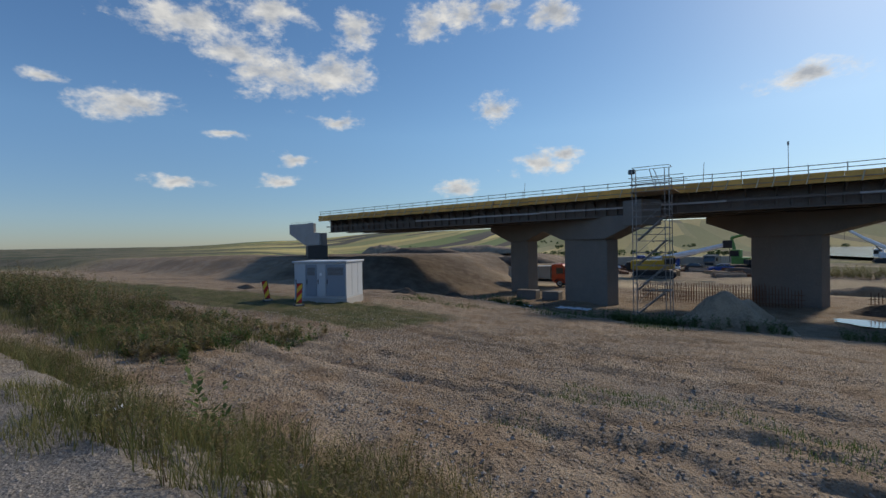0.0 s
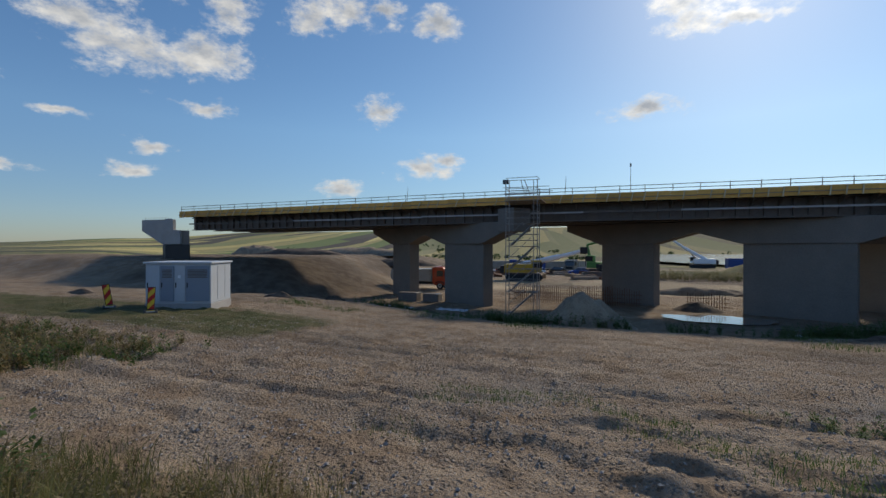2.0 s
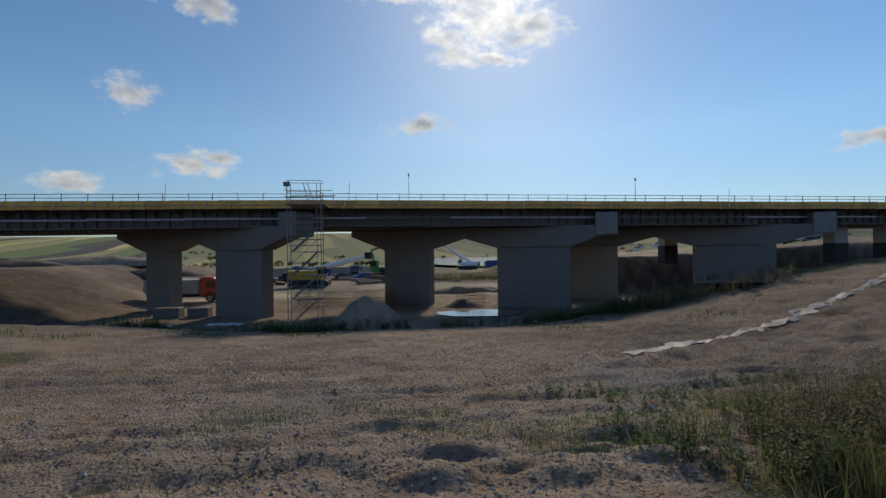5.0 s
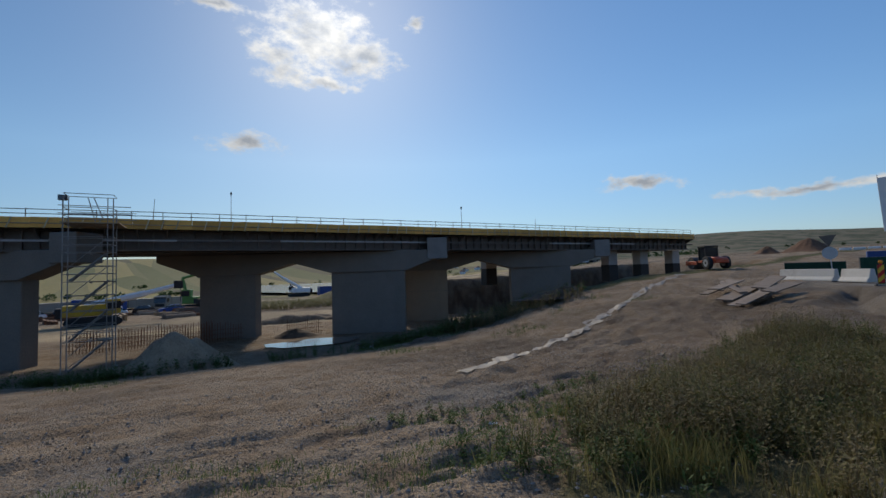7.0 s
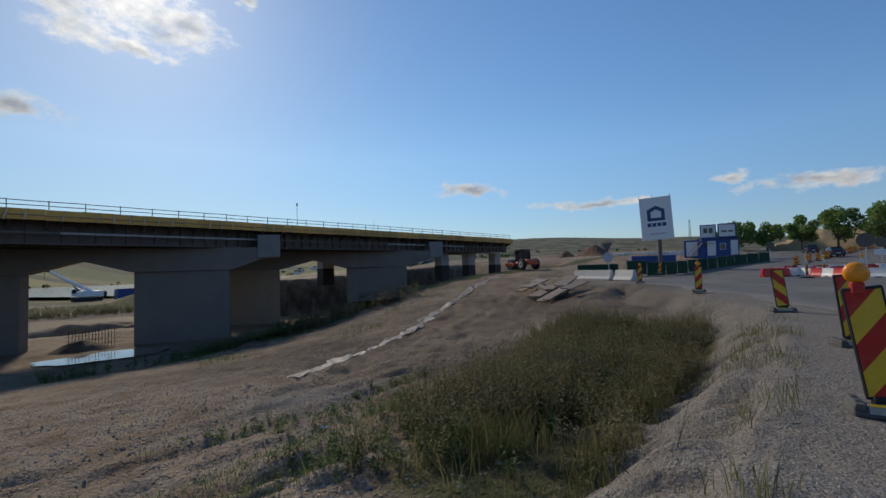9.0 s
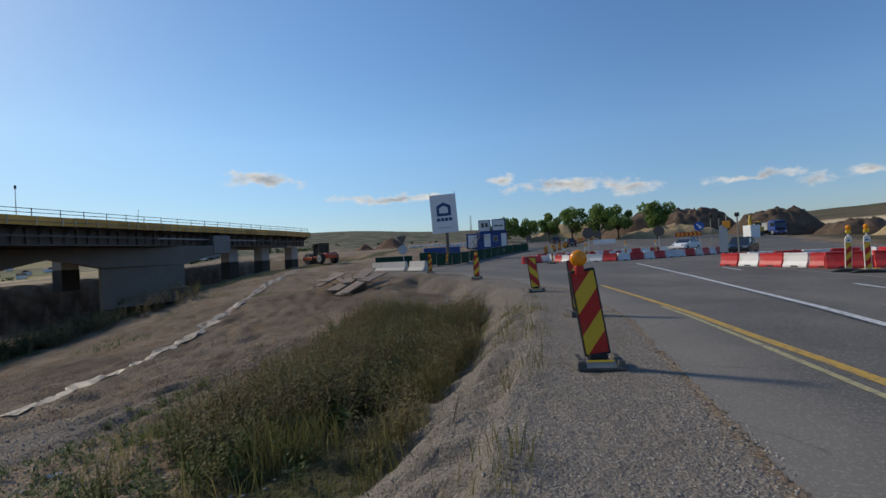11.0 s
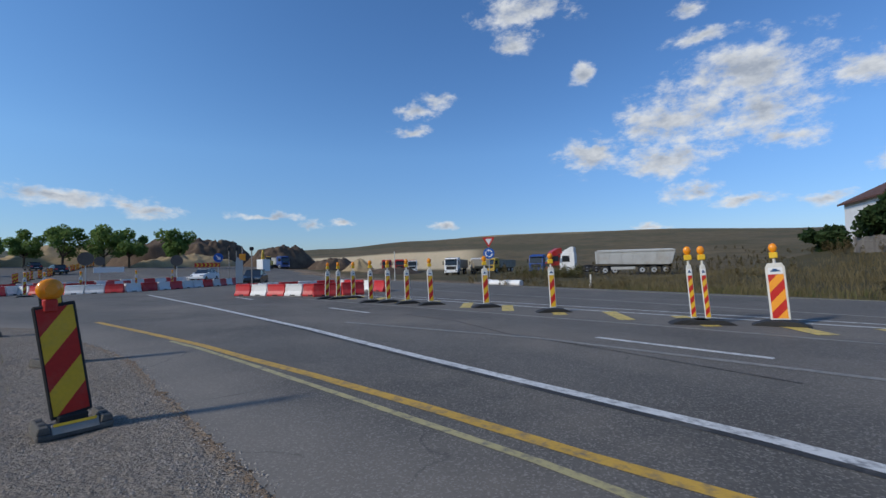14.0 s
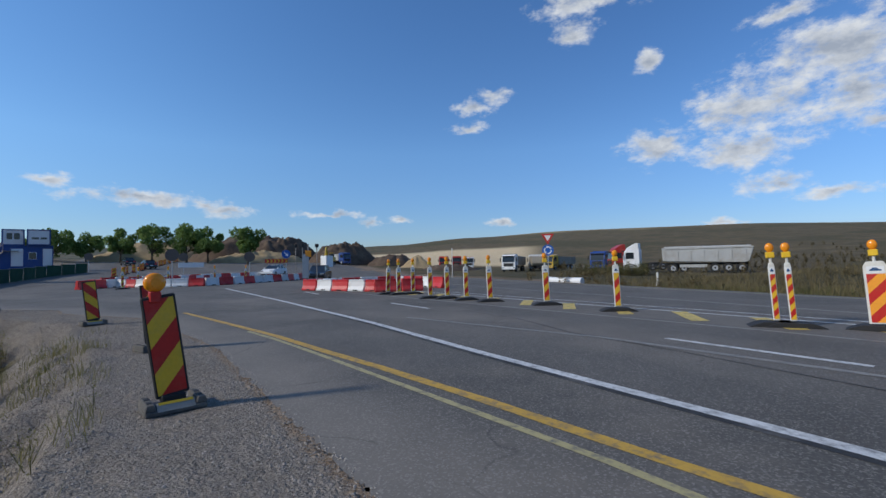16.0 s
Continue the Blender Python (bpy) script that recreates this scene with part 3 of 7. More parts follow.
    dry = blend(ramp(upper, 36.0, 46.0), dry, (0.34, 0.262, 0.14))
    col = blend(attr("dry"), col, dry)
    # far fields in strips
    mp = t.nodes.new("ShaderNodeMapping")
    t.links.new(pos, mp.inputs["Vector"])
    mp.vector_type = "TEXTURE"
    mp.inputs["Rotation"].default_value = (0, 0, radians(67))
    mp.inputs["Scale"].default_value = (620, 40, 1000)
    vf = t.nodes.new("ShaderNodeTexVoronoi")
    vf.inputs["Scale"].default_value = 1.0
    t.links.new(mp.outputs[0], vf.inputs["Vector"])
    sf = t.nodes.new("ShaderNodeSeparateColor")
    t.links.new(vf.outputs["Color"], sf.inputs[0])
    cr = t.nodes.new("ShaderNodeValToRGB")
    cr.color_ramp.interpolation = "CONSTANT"
    stops = [(0.0, (0.34, 0.29, 0.12)), (0.18, (0.15, 0.19, 0.065)), (0.34, (0.50, 0.40, 0.15)), (0.48, (0.075, 0.06, 0.055)), (0.62, (0.25, 0.25, 0.105)), (0.75, (0.085, 0.075, 0.06)), (0.86, (0.58, 0.47, 0.18))]
    while len(cr.color_ramp.elements) < len(stops):
        cr.color_ramp.elements.new(0.5)
    for e, (p, c) in zip(cr.color_ramp.elements, stops):
        e.position, e.color = p, (*c, 1)
    t.links.new(sf.outputs[0], cr.inputs[0])
    field = blend(ramp(big, 0.35, 0.7, 0, 0.35), cr.outputs[0], (0.12, 0.12, 0.06))
    scrub = blend(ramp(noise_of(0.03), 0.42, 0.6), (0.17, 0.145, 0.095), (0.065, 0.075, 0.04))
    col = blend(attr("field"), col, field)
    col = blend(attr("scrub"), col, scrub)
    # sand quarry, the yard's sunlit tan put in as sand colour, and cut faces
    sand = blend(ramp(mid, 0.3, 0.7), (0.80, 0.65, 0.41), (0.64, 0.47, 0.27))
    col = blend(attr("sand"), col, sand)
    dark = blend(ramp(mid, 0.35, 0.7), (0.075, 0.055, 0.042), (0.14, 0.105, 0.075))
    col = blend(attr("soil"), col, dark)
    t.links.new(col, b.inputs["Base Color"])
    bp = t.nodes.new("ShaderNodeBump")
    bp.inputs["Strength"].default_value, bp.inputs["Distance"].default_value = 1.0, 0.085
    relief_sum = calc("ADD", calc("MULTIPLY", fine, 0.8), calc("ADD", calc("MULTIPLY", grit, 0.35), calc("MULTIPLY", sep.outputs[0], 0.2)))
    hsum = calc("ADD", relief_sum, calc("MULTIPLY", calc("MULTIPLY", ramp(rubble.outputs["Distance"], 0.6, 0.1), lump.outputs[0]), ramp(gravel, 0.35, 0.75, 0.55, 0.08)))
    t.links.new(hsum, bp.inputs["Height"])
    t.links.new(bp.outputs[0], b.inputs["Normal"])
    return m


def build_ground():
    cx, cy = 0.6, 0.3
    radii = [0.0]
    r, step = 0.25, 0.06
    while r < 4200:
        radii.append(r)
        step = min(max(0.055, r * 0.0125), 40) if r < 60 else r * 0.028
        r += step
    # finer spokes than rings: the pan takes in more than half a turn
    count = 640
    verts, faces = [(cx, cy, ground_z(cx, cy))], []
    names = ("gravel", "grass", "dry", "field", "scrub", "sand", "soil")
    data = {k: [0.0] for k in names}
    for r in radii[1:]:
        for i in range(count):
            a = 2 * math.pi * i / count
            x, y = cx + r * math.sin(a), cy + r * math.cos(a)
            verts.append((x, y, ground_z(x, y)))
            s, v = x * U.x + y * U.y, x * N.x + y * N.y
            az = math.degrees(math.atan2(x, y))
            n1 = noise.noise(Vector((s * 0.25, v * 0.25, 11)))
            edge = road_far_edge(s)
            far = smooth(110, 170, r)
            d = v - near_edge(s) - 0.48
            data["gravel"].append(max(smooth(3.6, 2.4, d) * smooth(-0.6, -0.2, d) * 0.95, smooth(5.5, 7.5, v) * smooth(18, 9, v) * (0.22 + 0.55 * n1) * smooth(30, 12, s)) * (1 - far))
            gr = max(smooth(2.3, 3.2, v) * smooth(5.8, 4.2, v) * smooth(2.0, 4.5, s) * smooth(17, 12, s), smooth(edge - 0.2, edge - 1.5, v) * 0.8 * smooth(edge - 14, edge - 5, v) * smooth(22, 6, s))
            gr = max(gr, smooth(-9, -13, s) * smooth(10, 13, v) * smooth(21, 16, v), smooth(29, 31, v) * smooth(36, 32, v) * smooth(-24, -16, s) * 0.8)
            gr = max(gr * (1 - far), smooth(100, 112, v) * smooth(260, 160, r) * smooth(-0.1, 0.25, noise.noise(Vector((s * 0.03, v * 0.08, 7)))) * (0 if s > 95 + v else 1))
            green_side = far * smooth(9, 17, az) * smooth(85, 60, az)
            data["grass"].append(max(gr, 0.8 * green_side))
            southern = smooth(edge - 4, edge - 9, v) * smooth(-8, -30, v)
            data["dry"].append(southern)
            data["field"].append(far * (1 - southern) * smooth(1.0, 12, v) * smooth(85, 65, az) * smooth(-60, -20, az + 20) * (1 - 0.62 * green_side))
            data["scrub"].append(far * (1 - southern) * max(smooth(72, 84, az), smooth(-20, -38, az)))
            # beyond the viaduct the sand tint paints in the sunlit look of tan ground
            data["sand"].append(smooth(147, 151, az) * smooth(173, 168, az) * smooth(125, 140, r) * smooth(330, 290, r) if az > 100 else 0.6 * smooth(56, 62, v) * smooth(88, 78, v) * smooth(-34, -26, s) * smooth(60, 48, s) * smooth(-0.3, 0.1, noise.noise(Vector((s * 0.05, v * 0.14, 12)))))
            cut = smooth(55.2, 55.8, v) * smooth(57.6, 56.8, v) * smooth(28, 30, s)
            damp = max(smooth(3.4, 4.4, v) * smooth(9.5, 6.5, v) * smooth(4, 8, s) * smooth(24, 12, s) * 0.55, smooth(5, 8, v) * smooth(29, 20, v) * smooth(5, 11, s) * smooth(44, 30, s) * (0.45 + 0.5 * n1))
            yard = smooth(57, 62, v) * smooth(190, 130, r) * smooth(-0.35, 0.3, noise.noise(Vector((s * 0.05, v * 0.09, 2)))) * 0.45 * smooth(40, 25, s - 0.5 * (v - 60))
            plough = smooth(36, 44, v) * smooth(-45, -52, s) * smooth(130, 90, r) * 0.4
            spill = 0.8 * smooth(32, 36, v) * smooth(62, 52, v) * smooth(-54, -48, s) * smooth(-22, -32, s)
            data["soil"].append(max(cut, damp, plough, yard, spill))
    rings = len(radii) - 1
    for i in range(count):
        faces.append((0, 1 + (i + 1) % count, 1 + i))
    for k in range(rings - 1):
        a, b = 1 + k * count, 1 + (k + 1) * count
        for i in range(count):
            j = (i + 1) % count
            faces.append((a + i, a + j, b + j, b + i))
    me = bpy.data.meshes.new("ground")
    me.from_pydata(verts, [], faces)
    for k in names:
        me.attributes.new(k, "FLOAT", "POINT").data.foreach_set("value", data[k])
    me.materials.append(ground_material())
    me.polygons.foreach_set("use_smooth", [True] * len(me.polygons))
    me.update()
    return tagged(new("ground", me), "bare rutted building-site earth with gravel, weeds and far fields", "ground", kind="structure")


build_ground()

# ---------------------------------------------------------------- road
def road_material():
    m = material("asphalt", (0.108, 0.101, 0.091), 0.85, vary=0.35, scale=0.35, fine=30, bump=0.006, dirt=(0.23, 0.20, 0.165), dirt_amount=0.55, spec=0.25)
    t = m.node_tree
    b = t.nodes["Principled BSDF"]
    src = b.inputs["Base Color"].links[0].from_socket
    # dusty edge strip, old cracks and paler wheel tracks
    at = t.nodes.new("ShaderNodeAttribute")
    at.attribute_name = "dust"
    geo = t.nodes.new("ShaderNodeNewGeometry")
    n = t.nodes.new("ShaderNodeTexNoise")
    n.inputs["Scale"].default_value, n.inputs["Detail"].default_value = 0.8, 8
    t.links.new(geo.outputs["Position"], n.inputs["Vector"])
    f = t.nodes.new("ShaderNodeMath")
    f.operation = "MULTIPLY_ADD"
    t.links.new(n.outputs[0], f.inputs[0])
    f.inputs[1].default_value = 0.8
    t.links.new(at.outputs["Fac"], f.inputs[2])
    r = t.nodes.new("ShaderNodeMapRange")
    t.links.new(f.outputs[0], r.inputs[0])
    r.inputs[1].default_value, r.inputs[2].default_value, r.inputs[4].default_value = 0.45, 1.35, 0.95
    mx = t.nodes.new("ShaderNodeMix")
    mx.data_type = "RGBA"
    t.links.new(r.outputs[0], mx.inputs[0])
    t.links.new(src, mx.inputs[6])
    mx.inputs[7].default_value = (0.215, 0.192, 0.163, 1)
    v = t.nodes.new("ShaderNodeTexVoronoi")
    v.feature = "DISTANCE_TO_EDGE"
    v.inputs["Scale"].default_value = 0.33
    wv = t.nodes.new("ShaderNodeVectorMath")
    wv.operation = "ADD"
    wn = t.nodes.new("ShaderNodeTexNoise")
    wn.inputs["Scale"].default_value = 1.2
    t.links.new(geo.outputs["Position"], wn.inputs["Vector"])
    t.links.new(geo.outputs["Position"], wv.inputs[0])
    t.links.new(wn.outputs["Color"], wv.inputs[1])
    t.links.new(wv.outputs[0], v.inputs["Vector"])
    cr = t.nodes.new("ShaderNodeMapRange")
    t.links.new(v.outputs["Distance"], cr.inputs[0])
    cr.inputs[1].default_value, cr.inputs[2].default_value, cr.inputs[3].default_value, cr.inputs[4].default_value = 0.002, 0.007, 0.4, 0.0
    gate = t.nodes.new("ShaderNodeMath")
    gate.operation = "MULTIPLY"
    gn = t.nodes.new("ShaderNodeMapRange")
    t.links.new(n.outputs[0], gn.inputs[0])
    gn.inputs[1].default_value, gn.inputs[2].default_value = 0.5, 0.6
    t.links.new(cr.outputs[0], gate.inputs[0])
    t.links.new(gn.outputs[0], gate.inputs[1])
    mc = t.nodes.new("ShaderNodeMix")
    mc.data_type = "RGBA"
    t.links.new(gate.outputs[0], mc.inputs[0])
    t.links.new(mx.outputs[2], mc.inputs[6])
    mc.inputs[7].default_value = (0.03, 0.03, 0.03, 1)
    # pale stone chips in the surface
    ch = t.nodes.new("ShaderNodeTexVoronoi")
    ch.inputs["Scale"].default_value = 70
    t.links.new(geo.outputs["Position"], ch.inputs["Vector"])
    sc = t.nodes.new("ShaderNodeSeparateColor")
    t.links.new(ch.outputs["Color"], sc.inputs[0])
    cm = t.nodes.new("ShaderNodeMapRange")
    t.links.new(sc.outputs[0], cm.inputs[0])
    cm.inputs[1].default_value, cm.inputs[2].default_value, cm.inputs[4].default_value = 0.72, 0.95, 0.45
    m2 = t.nodes.new("ShaderNodeMix")
    m2.data_type = "RGBA"
    t.links.new(cm.outputs[0], m2.inputs[0])
    t.links.new(mc.outputs[2], m2.inputs[6])
    m2.inputs[7].default_value = (0.34, 0.315, 0.28, 1)
    t.links.new(m2.outputs[2], b.inputs["Base Color"])
    return m


ASPHALT = road_material()


def build_road():
    verts, faces, dust = [], [], []
    stations = [-90 + i * 3 for i in range(22)] + [-24 + i * 0.75 for i in range(120)] + [66 + i * 4 for i in range(75)]
    cols = 34
    for s in stations:
        a, b = near_edge(s), road_far_edge(s)
        for k in range(cols + 1):
            f = (k / cols) ** 1.5
            v = mix(a, b, f)
            if k == 0:
                v += 0.09 * noise.noise(Vector((s * 1.7, 0, 0)))
            verts.append(plan(s, v, rise(s, v)))
            lane = a - v
            d = smooth(1.7, 0.2, lane) * 0.75 + 0.35 * smooth(-8.4, -9.2, v) * smooth(-12.4, -11.2, v) + 0.30 * smooth(6.2, 5.2, abs(lane - 5.8) * 4)
            d += 0.35 * smooth(1.2, 0.2, v - b)
            dust.append(d)
    n = cols + 1
    for i in range(len(stations) - 1):
        for k in range(cols):
            faces.append((i * n + k, i * n + k + 1, (i + 1) * n + k + 1, (i + 1) * n + k))
    me = bpy.data.meshes.new("road")
    me.from_pydata(verts, [], faces)
    me.attributes.new("dust", "FLOAT", "POINT").data.foreach_set("value", dust)
    me.materials.append(ASPHALT)
    me.update()
    bm = bmesh.new()
    bm.from_mesh(me)
    bmesh.ops.recalc_face_normals(bm, faces=bm.faces[:])
    if bm.faces[0].normal.z < 0:
        bmesh.ops.reverse_faces(bm, faces=bm.faces[:])
    bm.to_mesh(me)
    bm.free()
    return tagged(new("road", me), "worn grey asphalt road with a dusty edge and cracks", "road", kind="structure")


def paint_material(name, color, wear):
    """Road paint, worn through to the asphalt in flakes."""
    m = material(name, color, 0.6, vary=0.12, scale=2, fine=30, bump=0.002, dirt=(0.11, 0.108, 0.105), dirt_amount=wear)
    for n in m.node_tree.nodes:
        if n.type == "TEX_NOISE" and abs(n.inputs["Roughness"].default_value - 0.7) < 0.01:
            n.inputs["Scale"].default_value = 7.0
    return m


PAINT_WHITE = paint_material("road_paint_white", (0.62, 0.62, 0.60), 0.85)
PAINT_YELLOW = paint_material("road_paint_yellow", (0.55, 0.33, 0.045), 0.8)
PAINT_PALE = paint_material("road_paint_faded_yellow", (0.42, 0.36, 0.17), 0.95)
PAINT_FAINT = paint_material("road_paint_faint", (0.25, 0.235, 0.205), 0.95)
PAINT_BAR = paint_material("road_paint_island_yellow", (0.62, 0.46, 0.11), 0.75)


def stripe(path, width, mat, z=0.005, label="road marking line", name="road_marking"):
    """A painted line through plan points."""
    bm = bmesh.new()
    prev = None
    pts = []
    for (s0, v0), (s1, v1) in zip(path, path[1:]):
        k = max(1, int(math.hypot(s1 - s0, v1 - v0) / 0.4))
        pts += [(mix(s0, s1, i / k), mix(v0, v1, i / k)) for i in range(k)]
    pts.append(path[-1])
    for i, (s, v) in enumerate(pts):
        a, b = pts[max(0, i - 1)], pts[min(len(pts) - 1, i + 1)]
        d = Vector((b[0] - a[0], b[1] - a[1])).normalized()
        w = width / 2 * (1 + 0.12 * noise.noise(Vector((s * 3, v * 3, 1))))
        row = [bm.verts.new(plan(s - d.y * w * k, v + d.x * w * k, z + rise(s, v))) for k in (-1, 1)]
        if prev:
            bm.faces.new((prev[0], row[0], row[1], prev[1]))
        prev = row
    bmesh.ops.recalc_face_normals(bm, faces=bm.faces[:])
    if bm.faces[0].normal.z < 0:
        bmesh.ops.reverse_faces(bm, faces=bm.faces[:])
    ob = part(name, bm, mat)
    return tagged(ob, label, "marking", kind="structure")


build_road()
stripe([(-20, -2.5), (-3, -2.48), (1.24, -2.43), (2.2, -2.34), (4.0, -2.24), (6.1, -2.06), (7.65, -1.88), (9.9, -1.67), (12.8, -1.25), (17, -0.6)], 0.15, PAINT_YELLOW, label="yellow edge line painted on the asphalt")
stripe([(-20, -2.05), (0, -2.02), (2.4, -2.02), (4.5, -1.9), (7.2, -1.73), (9.5, -1.55), (11, -1.36)], 0.09, PAINT_PALE, 0.0045, "faded old yellow line beside the new one")
stripe([(-20, -3.2), (0.5, -3.46), (1.4, -3.57), (3.6, -3.65), (5.9, -3.75), (10.4, -4.05), (20, -4.3), (34.4, -4.45)], 0.16, PAINT_WHITE, label="worn white lane line")
for s0 in (-18, -8.0, 2.0, 12.2, 22.4):
    stripe([(s0, -6.87), (s0 + 2.7, -6.98)], 0.13, PAINT_WHITE, label="short white lane dash")
stripe([(-10, -6.45), (0.8, -6.36), (5.5, -6.26), (10.7, -5.2)], 0.14, PAINT_FAINT, label="rubbed-out old lane line")
stripe([(-25, -8.75), (4, -9.1), (14, -8.75), (24, -8.3)], 0.12, PAINT_FAINT, label="dusty line along the island")
stripe([(-25, -10.9), (0, -11.15), (10, -11.0), (17, -11.1), (26, -11.3)], 0.12, PAINT_WHITE, label="white line along the far carriageway")
stripe([(-25, -11.5), (2, -11.75), (18, -11.9)], 0.10, PAINT_WHITE, label="white line along the far carriageway")
stripe([(-25, -12.2), (0, -12.9), (3, -13.4), (9, -14.4), (15, -15.0), (33, -18.0)], 0.13, PAINT_FAINT, label="pale line in the far carriageway")
stripe([(-25, -15.9), (4, -17.9), (22, -21.2), (40, -25.5)], 0.12, PAINT_PALE, label="faded edge line of the far carriageway")
for i in range(20):
    s0 = -8.4 + i * 1.8
    stripe([(s0 + 0.55, -11.0), (s0 - 0.65, -9.6)], 0.36, PAINT_BAR, 0.0075, "worn yellow slanted bar of the painted island", "island_bar")
TAR = material("tar_seam", (0.035, 0.034, 0.033), 0.75, vary=0.3, scale=3, fine=30, bump=0.006, dirt=(0.13, 0.122, 0.112), dirt_amount=0.95)
stripe([(-20, -3.07), (0.5, -3.34), (1.4, -3.44), (3.6, -3.52), (5.9, -3.62), (10.4, -3.92), (16, -4.09)], 0.11, TAR, 0.0042, "dark open seam beside the lane line", "road_seam")
stripe([(1.5, -5.6), (4.0, -6.05), (6.2, -6.3), (8.6, -7.1), (11, -7.3)], 0.035, TAR, 0.0042, "ragged dark crack across the lane", "road_crack")

# ---------------------------------------------------------------- viaduct
def bridge_z(s):
    return 0.0075 * min(0.0, s + 5.0)


PALE_TIMBER = material("pale_timber", (0.55, 0.42, 0.25), 0.8, vary=0.2, scale=2, fine=20, bump=0.003, island=0.2)


def viaduct():
    root = thing("viaduct", put(0, 41, 0), "unfinished viaduct deck with steel girders and yellow edge formwork", "bridge")
    s0, s1 = -49.0, 67.0
    # local: x along s, y away from the road, z up
    # girders: web, flanges
    def run(outline):
        """An outline in y and z drawn along the deck, following its slope."""
        bm = bmesh.new()
        prev = None
        for i in range(9):
            x = mix(s0 + 0.6, s1 - 0.4, i / 8)
            row = [bm.verts.new((x, y, z + bridge_z(x))) for y, z in outline]
            if prev:
                for k in range(len(row)):
                    bm.faces.new((prev[k], prev[(k + 1) % len(row)], row[(k + 1) % len(row)], row[k]))
            else:
                bm.faces.new(row)
            prev = row
        bm.faces.new(prev[::-1])
        bmesh.ops.recalc_face_normals(bm, faces=bm.faces[:])
        return bm

    part("deck_slab", run([(0.12, 5.65), (0.12, 5.85), (12.9, 5.85), (12.9, 5.65), (11.5, 5.5601), (1.5, 5.5601)]), CONCRETE, root)
    for y in (1.6, 4.9, 8.2, 11.4):
        girder = part("girder", run([(y - 0.03, 4.0), (y + 0.03, 4.0), (y + 0.03, 5.55), (y - 0.03, 5.55)]), STEEL_GREY, root)
        for z0, w in ((3.92, 0.35), (5.42, 0.3)):
            part("flange", run([(y - w, z0), (y + w, z0), (y + w, z0 + 0.09), (y - w, z0 + 0.09)]), STEEL_GREY, girder)
    # the pale sill and struts of the walkway under the edge, with its brackets
    bracket = mesh_of("bracket", prismed([(0.06, 5.5), (1.5, 5.5), (1.5, 4.1), (1.38, 4.1), (1.3, 4.9)], -0.05, 0.05, Matrix.Rotation(radians(90), 4, "Z") @ Matrix.Scale(1, 4)), STEEL_GREY)
    stiff = mesh_of("stiffener", boxed((-0.07, 1.30, 4.02), (0.07, 1.58, 5.44)), STEEL_GREY)
    k = s0 + 1.2
    while k < s1 - 1:
        part("bracket", bracket, None, root, at=Matrix.Translation((k + 0.97, 0, bridge_z(k))))
        part("stiffener", stiff, None, root, at=Matrix.Translation((k, 0, bridge_z(k))))
        k += 1.95
    k = s0 + 0.9
    while k < s1 - 0.4:
        step = 1.95
        bm = boxed((k, 0.62, 4.62 + bridge_z(k)), (min(k + step * 4, s1 - 0.3), 0.72, 4.76 + bridge_z(k)))
        part("edge_beam", bm, STEEL_PALE if random.random() < 0.55 else STEEL_GREY, root)
        k += step * 4
    # yellow edge formwork: one panel per bay, each leaning a little, with a timber strut
    pan = mesh_of("formwork_panel", boxed((-0.968, -0.03, -0.22), (0.968, 0.03, 0.52), 0.006), FORM_YELLOW)
    strut = mesh_of("strut", tubed((-0.14, -0.34, -0.3), (0.06, -0.07, 0.5), 0.05, None, 6), PALE_TIMBER)
    waler = mesh_of("waler", boxed((-0.97, -0.10, 0.05), (0.97, -0.035, 0.12)), TIMBER)
    k = s0 + 1.0
    while k < s1 - 0.8:
        z = 5.70 + bridge_z(k) + random.uniform(-0.015, 0.015)
        p = part("formwork_panel", pan, None, root, at=pose(k, 0.0, z, random.uniform(-5, 1), 0, random.uniform(-0.4, 0.4)))
        part("strut", strut, None, p)
        if random.random() < 0.7:
            part("strut", strut, None, p, at=Matrix.Translation((0.97, 0, 0)))
        part("waler", waler, None, p)
        k += 1.95
    # guard rail on both edges
    post = mesh_of("rail_post", tubed((0, 0, 0), (0, 0, 0.78), 0.03, None, 6), RAIL_DARK)
    for y in (0.06, 12.9):
        k, last = s0 + 0.3, None
        while k < s1:
            z = 6.12 + bridge_z(k)
            lean = random.uniform(-1.5, 1.5)
            part("rail_post", post, None, root, at=pose(k, y, z - 0.05, lean, lean, 0))
            if last is not None:
                for h in (0.35, 0.66):
                    part("rail", tubed((last, y - 0.03, 6.12 + bridge_z(last) + h), (k, y - 0.03, z + h + random.uniform(-0.02, 0.02)), 0.03, None, 5), RAIL_DARK, root)
            last = k
            k += random.choice((1.9, 2.0, 2.1)) * (2 if y > 1 else 1)
    # lamp and survey masts on the deck
    for s, top, y in ((-18.7, 7.7, 1.0), (2.6, 8.8, 0.6), (4.6 - 7.5, 7.9, 0.5), (25.2, 8.6, 0.6), (36, 7.7, 1.2)):
        mast = part("mast", tubed((s, y, 5.8), (s + (0.12 if top < 8 else 0), y, top), 0.03, 0.018, 6), GALV, root)
        if top > 8:
            part("mast_head", boxed((s - 0.06, y - 0.06, top - 0.3), (s + 0.06, y + 0.06, top - 0.02), 0.01), STEEL_GREY, mast)
    # hanging pegs under the west span
    peg = mesh_of("peg", tubed((0, 0, 3.62), (0, 0, 3.96), 0.05, None, 5), STEEL_GREY)
    for i in range(15):
        part("peg", peg, None, root, at=Matrix.Translation((-44 + i * 1.9, 1.5, bridge_z(-44 + i * 1.9))))
    return root


viaduct()


